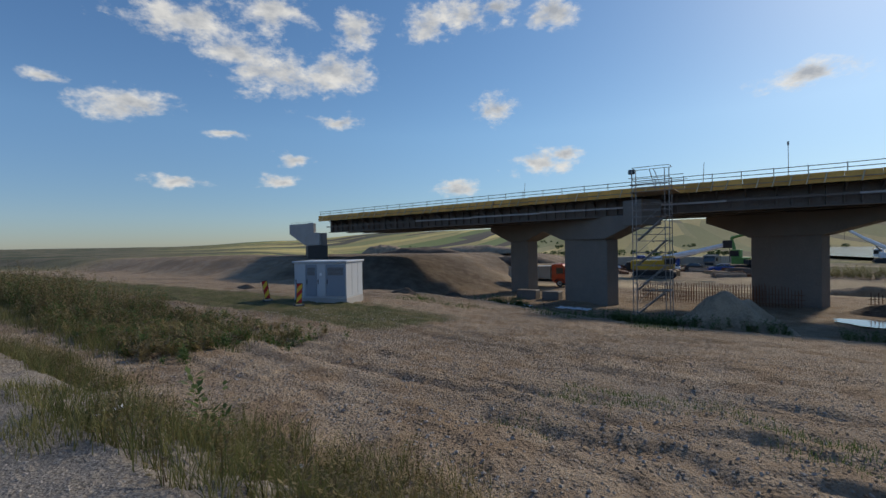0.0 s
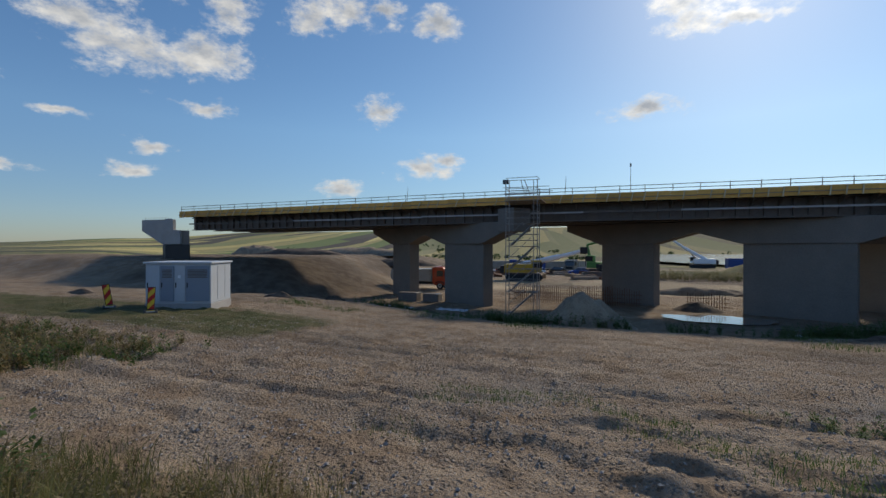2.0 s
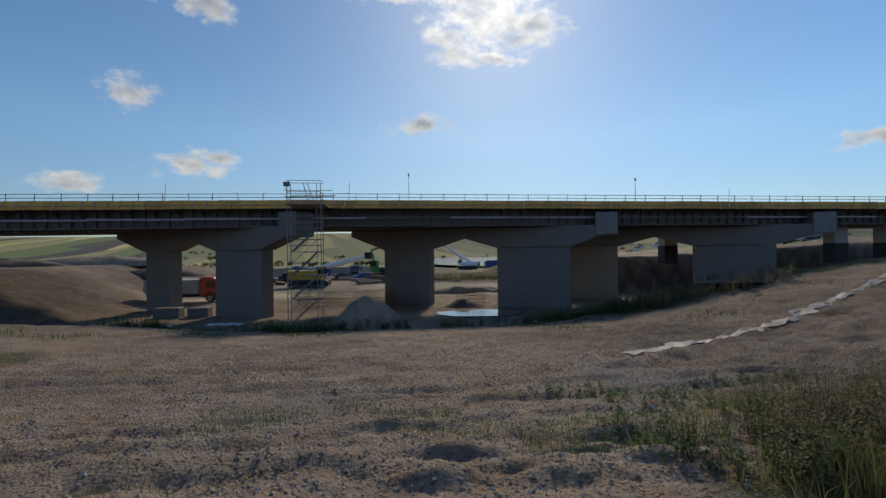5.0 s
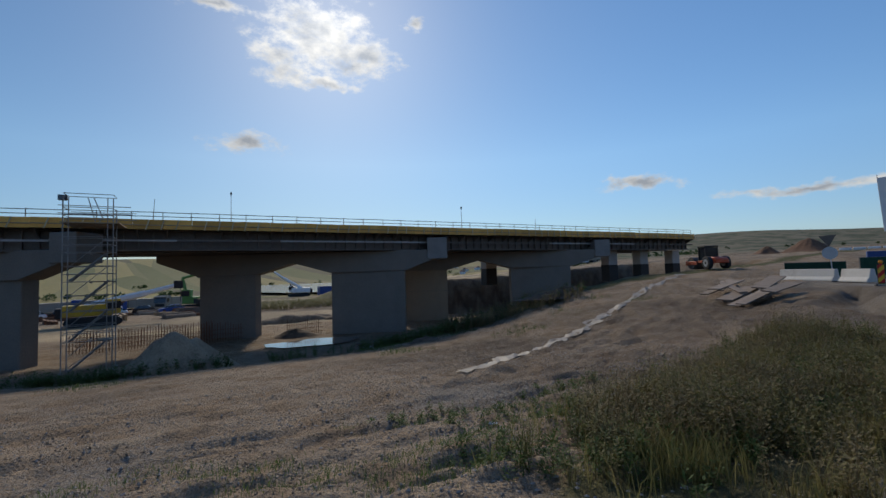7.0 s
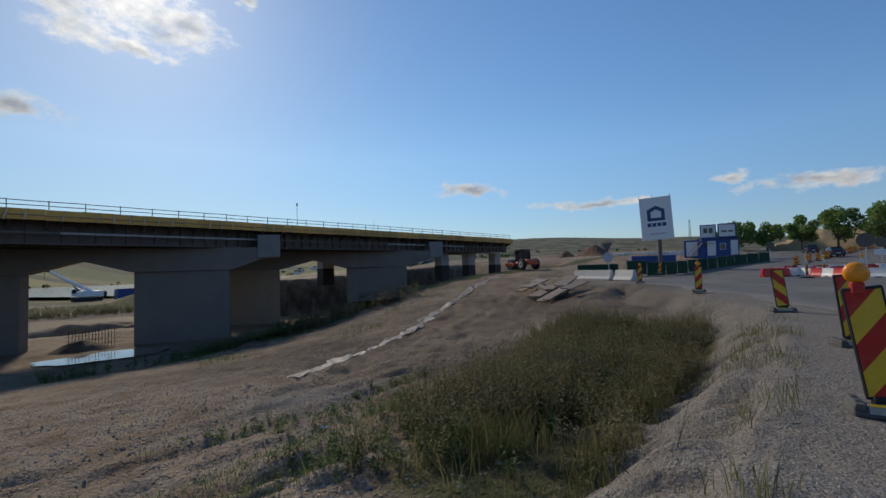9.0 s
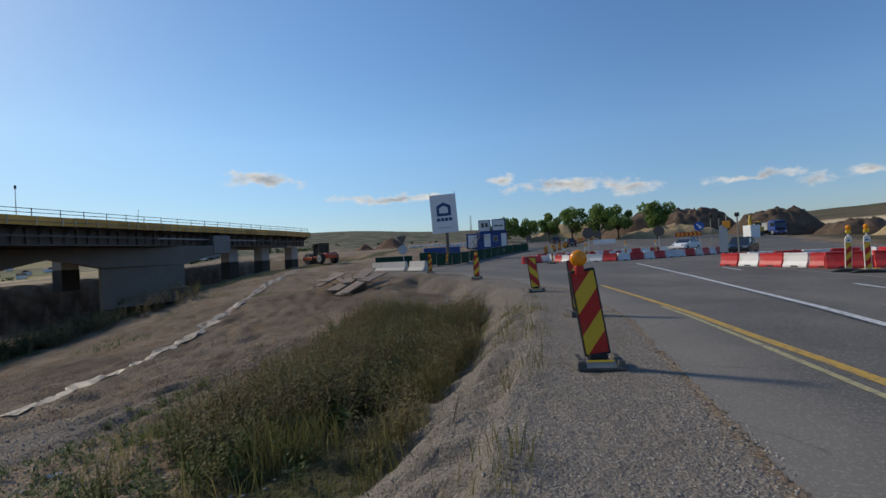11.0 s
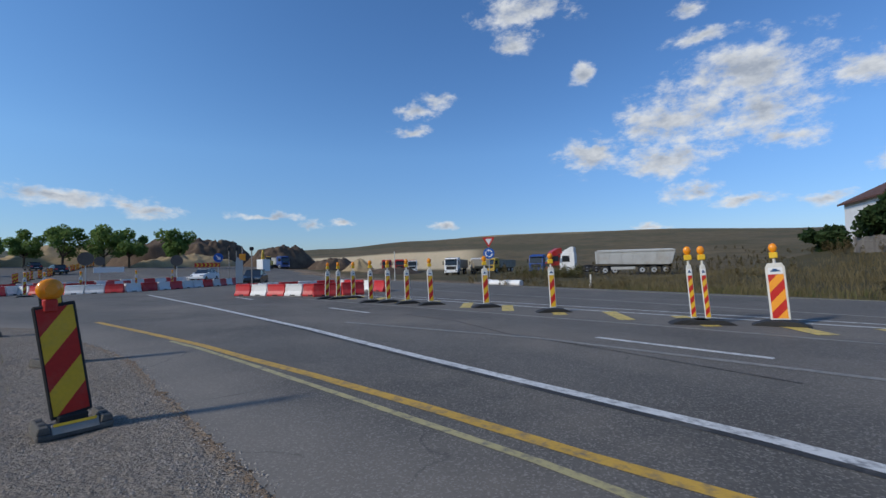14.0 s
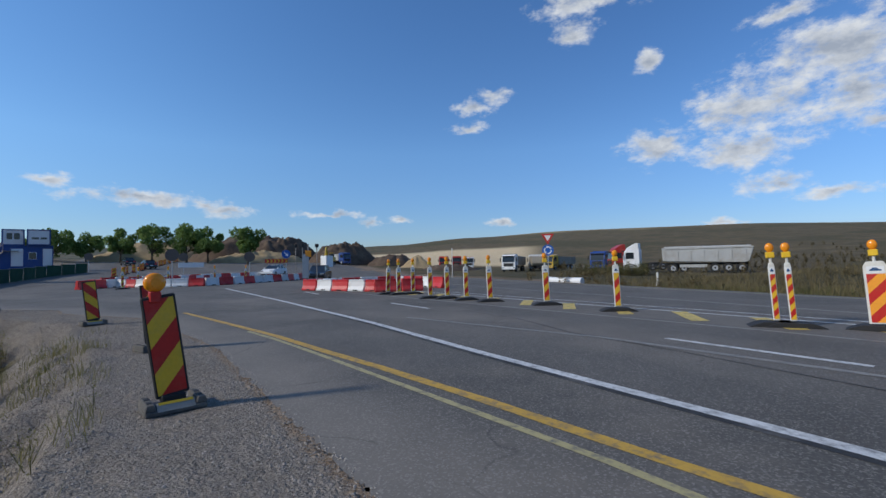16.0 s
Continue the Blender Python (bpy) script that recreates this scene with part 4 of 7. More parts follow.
def pier(cols, end_s, far_s, soffit=1.85, tan=None, block=None):
    """A skewed bent: two wall columns, a cap beam with arched soffit, and the pale end block at the near edge.
    cols: centre s, v and length of each column."""
    (sa, va, la), (sb, vb, lb) = cols
    root = thing("bridge_pier", put(sa, va, 0), "tall grey concrete bridge pier with two wall columns and a cap", "bridge pier", "piers of the viaduct")
    ang = math.degrees(math.atan2(vb - va, sb - sa))
    turn = pose(0, 0, 0, 0, 0, ang)
    reach = math.hypot(sb - sa, vb - va)
    for k, (s, v, length) in enumerate(cols):
        bm = boxed((-length / 2, -0.75, -5.4), (length / 2, 0.75, soffit + 0.05), 0.06)
        part("column", bm, tan if (tan and k == 1) else CONCRETE, root, at=Matrix.Translation((s - sa, v - va, 0)) @ pose(0, 0, 0, 0, 0, -28))
        # pour joints left by the formwork
        for z in (-0.7,):
            part("pour_joint", boxed((-length / 2 - 0.012, -0.762, z), (length / 2 + 0.012, 0.762, z + 0.03)), CONCRETE, root, at=Matrix.Translation((s - sa, v - va, 0)) @ pose(0, 0, 0, 0, 0, -28))
    a0, a1 = -la / 2, la / 2
    b0, b1 = reach - lb / 2, reach + lb / 2
    mid = (a1 + b0) / 2
    d = math.cos(radians(ang))
    x0 = (end_s - sa) / d
    x1 = reach + max(2.2, (far_s - sb) / d)
    line = [(x0, 3.92), (x0, 3.25), (a0 - 0.15, soffit), (a1 + 0.1, soffit), (mid, soffit + 1.05), (b0 - 0.1, soffit), (b1 + 0.15, soffit), (x1, 3.3), (x1, 3.92)]
    part("cap_beam", prismed(line, -1.0, 1.0, None, 0.04), CONCRETE, root, at=turn)
    part("end_block", boxed((x0 - 0.5, -1.15, 2.95), (x0 + 1.5, 1.15, 5.1), 0.05), block or CONCRETE_MID, root, "pale cast end block", at=turn)
    for x in (x0 + 2.5, reach / 2, x1 - 1.5):
        part("bearing", boxed((x - 0.35, -0.4, 3.9), (x + 0.35, 0.4, 4.0)), DARK, root, at=turn)
    return root


pier([(-12.85, 44.5, 5.6), (-22.6, 50.5, 3.4)], -7.0, -28.0, block=CONCRETE)
pier([(15.6, 44.5, 7.4), (3.1, 50.5, 5.5)], 22.4, -3.0)
pier([(38.4, 44.5, 7.6), (24.7, 50.5, 6.1)], 46.2, 19.0, tan=CONCRETE_TAN)


def end_column(s, v):
    root = thing("bridge_column", put(s, v, 0), "square concrete column, coated black below", "bridge column", "columns at the east end")
    part("shaft", boxed((-0.9, -0.7, 1.9), (0.9, 0.7, 3.95), 0.04), CONCRETE_PALE, root)
    part("coated_base", boxed((-0.92, -0.72, -0.4), (0.92, 0.72, 1.9), 0.04), BITUMEN, root, "black bitumen-coated foot")


for s, v in ((52.0, 45.0), (58.8, 45.0), (66.5, 45.0), (36.5, 53.0)):
    end_column(s, v)


def abutment():
    root = thing("abutment", put(-50.5, 41, bridge_z(-50)), "pale concrete abutment with a cantilevered wing wall", "bridge abutment")
    skew = Matrix(((1, -1.3, 0, 0), (0, 1, 0, 0), (0, 0, 1, 0), (0, 0, 0, 1)))
    part("bearing_seat", boxed((0.4, 0.3, -1.0), (3.2, 12.6, 3.9), 0.05, skew), CONCRETE, root)
    part("back_wall", boxed((-0.8, 0.1, -1.0), (0.35, 12.8, 5.4), 0.05, skew), CONCRETE_PALE, root)
    for y in (0.0,):
        part("wing_wall", prismed([(-5.0, 5.3), (-5.0, 3.9), (-1.5, 2.2), (1.6, 2.2), (1.6, 3.9), (0.4, 4.0), (0.4, 5.3)], y, y + 0.45, None, 0.03), CONCRETE_PALE, root)
    part("coated_base", boxed((-0.9, -0.02, -1.2), (3.25, 12.7, 2.15), 0.03, skew), BITUMEN, root, "black bitumen coat at the foot")
    for i in range(9):
        part("starter_bar", tubed((-4.6 + i * 0.5, 0.2, 5.25), (-4.6 + i * 0.5, 0.2, 5.62), 0.02, None, 5), RUST, root)


abutment()

# ---------------------------------------------------------------- water and heaps
def heap(name, s, v, half, depth, top, mat, label, seed, kind="", category="soil heap", turn=0.0, lumps=0.18, base=None, flat=False):
    """A tipped heap: a lumpy mound with gullied flanks."""
    bm = bmesh.new()
    n, m = 72, 26
    rows = []
    for j in range(m + 1):
        f = j / m
        row = []
        for i in range(n):
            a = 2 * math.pi * i / n
            wob = 1 + 0.22 * noise.noise(Vector((math.cos(a) * 1.5, math.sin(a) * 1.5, seed)))
            x, y = math.cos(a) * half * f * wob, math.sin(a) * depth * f * wob
            z = top * ((1 - f ** 3) if flat else (1 - smooth(0.05, 1.0, f) ** 0.8))
            z *= 1 + lumps * noise.fractal(Vector((x * 2.2 / half, y * 2.2 / half, seed)), 1, 2, 4)
            z += 0.06 * top * noise.noise(Vector((x * 7 / half, y * 7 / half, seed + 3))) * (1 - f)
            z += 0.10 * top * lumps * 4 * (0.35 - abs(noise.noise(Vector((x * 0.9, y * 0.9, seed + 7))))) * (1 - f ** 4)
            row.append(bm.verts.new((x, y, z - 0.25 * f)))
            if j == 0:
                break
        rows.append(row)
    for i in range(n):
        bm.faces.new((rows[0][0], rows[1][i], rows[1][(i + 1) % n]))
    for a, b in zip(rows[1:], rows[2:]):
        for i in range(n):
            k = (i + 1) % n
            bm.faces.new((a[i], b[i], b[k], a[k]))
    ob = part(name, bm, mat, smooth=True)
    ob.matrix_basis = on_ground(s, v, 0.0, turn) if base is None else put(s, v, base, turn)
    return tagged(ob, label, category, kind=kind)


heap("sand_mound", -1.0, 32.6, 4.2, 3.0, 2.5, SOIL, "pale brown sand heap beside a bridge pier", 2)
heap("earth_mound", 103, 41, 5.2, 5, 2.4, SOIL_RED, "reddish brown soil heap on the plateau", 5)
heap("earth_mound", 98, 46, 3.0, 3, 1.4, SOIL_RED, "low reddish soil heap on the plateau", 6)
heap("earth_mound", 133, -25, 9, 17, 6.8, SOIL_DARK, "long dark mound of dug earth behind the trees", 7, lumps=0.3, turn=-6, flat=True)
heap("earth_mound", 128, -33, 7, 10, 6.0, SOIL_DARK, "dark mound of dug earth", 8, lumps=0.35, flat=True)
heap("earth_mound", 124, -27, 5, 13, 2.8, SOIL_TAN, "tan sand heap in front of a dark mound", 9, lumps=0.35, flat=True)
heap("earth_mound", 118, -47, 6, 10, 5.2, SOIL_DARK, "dark earth mound behind the parked lorries", 10, lumps=0.3, flat=True)
heap("earth_mound", 110, -58, 5, 8, 3.0, SOIL_DARK, "low dark earth mound", 12, lumps=0.35, flat=True)
heap("earth_mound", 84, -59, 4, 9, 1.4, SOIL_DARK, "low dark spoil bank before the lorries", 13, lumps=0.45, flat=True)
heap("earth_mound", 100, -60, 5, 6, 3.0, SOIL_TAN, "tan sand cone in the quarry", 14, lumps=0.25)
heap("earth_mound", 142, -6, 8, 16, 4.5, SOIL_TAN, "tan earth bank behind the trees", 15, lumps=0.3, flat=True)
heap("earth_mound", 8.5, 46, 3.2, 1.8, 0.8, SOIL_DARK, "low spoil heap under the viaduct", 16)
heap("earth_mound", -26, 40, 3.0, 1.4, 0.7, SOIL_DARK, "low rubble heap at the pier foot", 18, lumps=0.5)
heap("earth_mound", 30, 31.5, 6.0, 1.6, 0.7, SOIL_DARK, "low bank of dug earth along the cutting", 19, lumps=0.5)
for k, (s, v, w) in enumerate(((-22, 26.5, 2.5), (-26, 24.5, 2.0), (-31, 27, 3), (-12, 29.5, 2.2), (14, 28.6, 2.4), (-36, 22, 3))):
    heap("earth_mound", s, v, w, 0.8, 0.35, SOIL_DARK, "small windrow of graded earth", 30 + k, lumps=0.5)


def lake():
    bm = bmesh.new()
    ring = []
    for i in range(60):
        a = i / 60 * 2 * math.pi
        az = 51 + 15.5 * math.cos(a) + 1.5 * noise.noise(Vector((math.cos(a) * 2, math.sin(a) * 2, 4)))
        r = 500 + 215 * math.sin(a) * (1 + 0.15 * noise.noise(Vector((math.cos(a), math.sin(a), 8))))
        h = heading(az, 0) * r
        ring.append(bm.verts.new((h.x, h.y, -7.7)))
    bm.faces.new(ring[::-1])
    bmesh.ops.recalc_face_normals(bm, faces=bm.faces[:])
    if bm.faces[0].normal.z < 0:
        bmesh.ops.reverse_faces(bm, faces=bm.faces[:])
    water = material("lake_water", (0.10, 0.14, 0.18), 0.12, vary=0.05, scale=0.02, fine=0.4, bump=0.02, spec=0.8)
    tagged(part("water", bm, water), "pale still lake in the valley", "water", kind="structure")


lake()


def puddle(s, v, half, depth, turn, seed):
    bm = bmesh.new()
    p = plan(s, v)
    ring = []
    for i in range(36):
        a = i / 36 * 2 * math.pi
        w = 1 + 0.35 * noise.noise(Vector((math.cos(a) * 1.6, math.sin(a) * 1.6, seed)))
        ring.append(bm.verts.new((math.cos(a) * half * w, math.sin(a) * depth * w, 0)))
    bm.faces.new(ring)
    ob = part("puddle", bm, PUDDLE)
    zs = [ground_z(*(plan(s + dx, v + dy).xy)) for dx in (-half / 2, 0, half / 2) for dy in (-depth / 2, 0, depth / 2)]
    ob.matrix_basis = put(s, v, sorted(zs)[6] + 0.03, turn)
    return tagged(ob, "wet muddy puddle on the site ground", "puddle", kind="structure")


PUDDLE = material("muddy_water", (0.16, 0.14, 0.12), 0.08, vary=0.15, scale=0.4, fine=3, bump=0.003, spec=0.7)
puddle(9.0, 40.5, 4.2, 2.0, 0, 3)
puddle(13.5, 37.5, 1.8, 0.5, 5, 4)


def washed_track():
    """The pale strip of washed gravel that runs up the haul road."""
    bm = bmesh.new()
    path = [(7.5, 13.2), (11, 14.8), (14.2, 16.3), (18, 18.3), (21.2, 20.0), (26, 22.2), (32, 24.6), (40, 27.8), (48, 30.5)]
    prev = None
    for i in range(80):
        f = i / 79 * (len(path) - 1)
        k = min(int(f), len(path) - 2)
        s, v = (mix(path[k][j], path[k + 1][j], f - k) for j in (0, 1))
        v += 0.25 * noise.noise(Vector((s * 0.25, 1, 0)))
        w = 0.36 * max(0.1, 0.7 + 1.5 * noise.noise(Vector((s * 0.9, 5, 0)))) + 0.06
        row = []
        for q in (-w, -w * 0.3, w * 0.3, w):
            p = plan(s - 0.3 * q, v + q)
            row.append(bm.verts.new((p.x, p.y, ground_z(p.x, p.y) + 0.03)))
        if prev:
            for j in range(3):
                bm.faces.new((prev[j], row[j], row[j + 1], prev[j + 1]))
        prev = row
    bmesh.ops.recalc_face_normals(bm, faces=bm.faces[:])
    pale = material("washed_silt", (0.24, 0.20, 0.155), 0.55, vary=0.25, scale=1.2, fine=12, bump=0.01, dirt=(0.2, 0.145, 0.095), dirt_amount=0.95)
    tagged(part("silt_trail", bm, pale), "pale washed silt trail along the haul road", "silt", kind="structure")


washed_track()

# ---------------------------------------------------------------- site things by the viaduct
def scaffold_tower():
    root = thing("scaffold_tower", put(-6.0, 37.6, -4.1), "galvanised scaffold stair tower standing against the viaduct", "scaffold")
    xs, ys, top = (-1.35, 1.25), (-0.7, 0.7), 11.2
    for x in xs:
        for y in ys:
            part("standard", tubed((x, y, 0), (x, y, top - (0.6 if y > 0 else 0)), 0.035, None, 6), GALV, root)
            part("base_plate", boxed((x - 0.12, y - 0.12, -0.05), (x + 0.12, y + 0.12, 0.02)), GALV, root)
    for x in (xs[0] + 0.28, xs[1] - 0.3):
        part("standard", tubed((x, ys[0], 0), (x, ys[0], top), 0.03, None, 6), GALV, root)
    z, side = 1.9, 1
    for k in range(6):
        for a, b in (((xs[0], ys[0]), (xs[1], ys[0])), ((xs[0], ys[1]), (xs[1], ys[1])), ((xs[0], ys[0]), (xs[0], ys[1])), ((xs[1], ys[0]), (xs[1], ys[1]))):
            for h in (0.0, 0.5, 1.0):
                if h and z + h > top - 0.3:
                    continue
                part("ledger", tubed((*a, z + h), (*b, z + h), 0.024, None, 5), GALV, root)
        if z < 9.4:
            st = part("stair_flight", boxed((-0.03, -0.32, -0.1), (0.03, 0.32, 0.0)), GALV, root, at=Matrix.Translation((0, 0, z)))
            for y in (-0.62, -0.05):
                part("stringer", tubed((-side * 1.0, y, -1.85), (side * 1.0, y, 0.05), 0.05, None, 4), GALV, st)
            for i in range(8):
                f = (i + 0.5) / 8
                part("tread", boxed((mix(-side, side, f) - 0.11, -0.6, mix(-1.85, 0.05, f) - 0.015), (mix(-side, side, f) + 0.11, -0.05, mix(-1.85, 0.05, f) + 0.015)), GALV, st)
            part("hand_rail", tubed((-side * 1.0, -0.64, -0.9), (side * 1.0, -0.64, 1.0), 0.022, None, 5), GALV, st)
            part("platform", boxed((side * 0.75 - 0.45, -0.66, -0.05), (side * 0.75 + 0.45, 0.66, 0.0), 0.01), TIMBER, st)
            part("brace", tubed((xs[0], ys[1], -1.8), (xs[1], ys[1], 0.0), 0.022, None, 5), GALV, root, at=Matrix.Translation((0, 0, z)))
        z += 1.9
    part("landing", boxed((-1.5, -0.75, 9.5), (1.6, 2.6, 9.56)), TIMBER, root)
    for x0, x1, y in ((-1.6, 2.2, -0.75), (-1.6, 2.2, 2.5)):
        for h in (10.1, 10.6):
            part("guard_rail", tubed((x0, y, h), (x1, y, h), 0.026, None, 5), GALV, root)
    for a, b in (((-0.1, 11.2), (0.3, 9.6)), ((0.2, 11.2), (0.7, 9.8))):
        part("brace", tubed((a[0], -0.7, a[1]), (b[0], -0.7, b[1]), 0.03, None, 5), GALV, root)
    lamp = thing("flood_lamp", put(-7.45, 37.3, 7.05), "dark site floodlight clamped to the scaffold top", "lamp")
    part("housing", boxed((-0.24, -0.12, -0.18), (0.24, 0.1, 0.18), 0.03), DARK, lamp)
    part("lens", boxed((-0.2, -0.135, -0.14), (0.2, -0.121, 0.14)), GLASS, lamp)
    part("arm", tubed((0, 0, -0.8), (0, 0, -0.18), 0.03, None, 6), GALV, lamp)


scaffold_tower()


def transformer_cabinet():
    # corners on the ground: the long front looks at the road, the short end towards the viaduct
    root = thing("transformer_cabinet", put(-20.58, 17.9, -1.7, 22.1), "white and grey electrical kiosk on a concrete plinth", "electrical cabinet")
    w, d, h = 3.28, 2.4, 2.25
    part("plinth", boxed((-w / 2, -d / 2, -0.35), (w / 2, d / 2, 0.34), 0.02), CONCRETE_PALE, root)
    part("body", boxed((-w / 2 + 0.03, -d / 2 + 0.03, 0.34), (w / 2 - 0.03, d / 2 - 0.03, h + 0.1), 0.015), CAB_WHITE, root)
    part("roof", boxed((-w / 2 - 0.06, -d / 2 - 0.06, h + 0.1), (w / 2 + 0.06, d / 2 + 0.06, h + 0.2), 0.02), CAB_WHITE, root)
    for x0, x1, mat in ((-1.55, -0.9, CAB_WHITE), (-0.86, -0.2, CAB_GREY), (-0.16, 0.36, CAB_WHITE), (0.4, 1.55, CAB_GREY)):
        door = part("door", boxed((x0, -d / 2 - 0.01, 0.45), (x1, -d / 2 + 0.028, h), 0.008), mat, root)
        part("handle", boxed((x0 + 0.05, -d / 2 - 0.04, 1.15), (x0 + 0.09, -d / 2 - 0.011, 1.4)), DARK, door)
        if mat is CAB_GREY:
            for k in range(6):
                part("louvre", boxed((x0 + 0.1, -d / 2 - 0.025, 1.65 + k * 0.075), (x1 - 0.1, -d / 2 - 0.011, 1.69 + k * 0.075)), STEEL_GREY, door)
    for y in (-0.4, 0.45):
        part("side_seam", boxed((w / 2 - 0.028, y - 0.008, 0.45), (w / 2 - 0.02, y + 0.008, h)), CAB_GREY, root)
    part("warning_plate", boxed((0.0, -d / 2 - 0.02, 1.62), (0.14, -d / 2 - 0.011, 1.78)), SIGN_WHITE, root)


transformer_cabinet()

# ---------------------------------------------------------------- beacon boards
def slants(bm, x0, x1, z0, z1, pitch, first, y, rising=True, start=None):
    """Slanted bars filling a rectangle: the ones of the given parity."""
    n = 0
    z = z0 - (x1 - x0) * 1.1 - pitch if start is None else z0 + start - 3 * pitch
    out = []
    while z < z1 + pitch:
        n += 1
        k = (x1 - x0) * 1.1
        quad = [(x0, z), (x1, z + k), (x1, z + k + pitch), (x0, z + pitch)] if rising else [(x0, z + k), (x1, z), (x1, z + pitch), (x0, z + k + pitch)]
        if n % 2 == first:
            out.append(quad)
        z += pitch
    for quad in out:
        poly = quad
        for lim, keep in ((z0, 1), (z1, -1)):
            res = []
            for i, p in enumerate(poly):
                q = poly[(i + 1) % len(poly)]
                a, b = (p[1] - lim) * keep, (q[1] - lim) * keep
                if a >= 0:
                    res.append(p)
                if a * b < 0:
                    f = a / (a - b)
                    res.append((mix(p[0], q[0], f), mix(p[1], q[1], f)))
            poly = res
        if len(poly) > 2:
            bm.faces.new([bm.verts.new((x, y, zz)) for x, zz in poly])
    bmesh.ops.recalc_face_normals(bm, faces=bm.faces[:])
    return bm


def foot(root):
    """A recycled-rubber foot: two raised side rails with lifting slots, a sloping front plate and the socket."""
    part("rubber_foot", boxed((-0.27, -0.2, 0), (0.27, 0.2, 0.055), 0.012), FOOT_GREY, root)
    for x in (-0.22, 0.22):
        rail = part("foot_rail", prismed([(x - 0.05, 0.056), (x + 0.05, 0.056), (x + 0.035, 0.12), (x - 0.035, 0.12)], -0.19, 0.19, None, 0.008), FOOT_GREY, root)
        for y in (-0.09, 0.07):
            part("lifting_slot", boxed((x - 0.02, y - 0.035, 0.1205), (x + 0.02, y + 0.035, 0.125)), DARK, rail)
    part("front_plate", boxed((-0.165, -0.016, 0), (0.165, 0.0, 0.10), 0.004), PLATE_GREY, root, "pale sloping plate with a yellow strip", at=pose(0, -0.19, 0.03, -38, 0, 0))
    part("reflector_strip", boxed((-0.15, -0.021, 0.072), (0.15, -0.017, 0.098)), SIGN_YELLOW, root, at=pose(0, -0.19, 0.03, -38, 0, 0))
    part("socket", boxed((-0.11, -0.055, 0.056), (0.11, 0.055, 0.16), 0.014), DARK, root)


FOOT_GREY = material("recycled_rubber", (0.095, 0.09, 0.083), 0.9, vary=0.3, scale=8, fine=60, bump=0.006, dirt=(0.22, 0.195, 0.16), dirt_amount=0.6)
PLATE_GREY = material("dusty_plate", (0.33, 0.30, 0.26), 0.8, vary=0.15, scale=8, bump=0.001, dirt=(0.2, 0.17, 0.13), dirt_amount=0.5)


def globe(root, x, z, r, case=True):
    bm = bmesh.new()
    bmesh.ops.create_uvsphere(bm, u_segments=16, v_segments=10, radius=r, matrix=Matrix.Translation((x, 0, z)) @ Matrix.Diagonal((1, 0.55, 1, 1)))
    lens = part("lamp_lens", bm, LAMP_AMBER, root, "amber warning lamp", smooth=True)
    bm = bmesh.new()
    bmesh.ops.create_cone(bm, cap_ends=True, segments=16, radius1=r * 0.45, radius2=r * 0.45, depth=r * 1.18, matrix=Matrix.Translation((x, 0, z)) @ Matrix.Rotation(radians(90), 4, "X"))
    part("lens_boss", bm, LAMP_AMBER, lens)
    if case:
        part("battery_case", boxed((x - r * 0.5, -0.05, z - r * 2.0), (x + r * 0.5, 0.05, z - r * 0.85), 0.012), LAMP_YELLOW if case is True else SIGN_RED, root)


def beacon(at, label, lamp=True, lean=0.0, rising=True):
    """A black-edged board with red and yellow slanted bars on a rubber foot."""
    root = thing("beacon_board", at, label, "warning board", "beacon boards on the shoulder")
    foot(root)
    m = pose(0, 0, 0.14, 0, lean, 0)
    for y, sgn in ((0.0, 1),):
        part("frame", boxed((-0.15, -0.022, 0), (0.15, 0.022, 1.02), 0.012), DARK, root, at=m)
        part("red_face", boxed((-0.128, -0.026, 0.03), (0.128, -0.0225, 0.99)), SIGN_RED, root, at=m)
        part("yellow_bar", slants(bmesh.new(), -0.128, 0.128, 0.03, 0.99, 0.25, 0, -0.0275, rising, -0.03 if rising else -0.28), SIGN_YELLOW, root, at=m)
        part("red_back", boxed((-0.128, 0.0225, 0.03), (0.128, 0.026, 0.99)), SIGN_RED, root, at=m)
    if lamp:
        globe(root, -math.sin(radians(-lean)) * 1.2, 1.28, 0.10, "red")
    return root


def facing(s, v):
    """Turn that makes a board's front look at the standing place on the shoulder."""
    return math.degrees(math.atan2(v - 0.8, s - 0.4)) - 90


beacon(put(5.78, 0.38, 0.0, facing(5.78, 0.38) + 12), "red and yellow beacon board with amber lamp leaning on gravel", True, -7.5)
beacon(put(9.85, 0.42, 0.0, facing(9.85, 0.42) + 26), "red and yellow beacon board behind another on the shoulder", False, -5)
beacon(put(15.3, 1.6, 0.0, facing(15.3, 1.6) + 14), "weathered red and yellow beacon board on the shoulder", False, -6, False)
beacon(put(22.9, 5.0, 0.05, facing(22.9, 5.0) + 10), "red and yellow beacon board with lamp at the junction", True, 1)
beacon(put(32.0, 10.2, 0.05, facing(32, 10.2) + 10), "red and yellow beacon board with lamp beside the concrete barrier", True, 1)
beacon(put(46.0, 12.5, 0.35, facing(46, 12.5)), "small far beacon board by the green fence", False, 6)
for s, v, l in ((-22.3, 14.9, -9), (-19.1, 14.55, 3)):
    beacon(on_ground(s, v, 0, facing(s, v)), "red and yellow beacon board near the electrical kiosk", False, l)


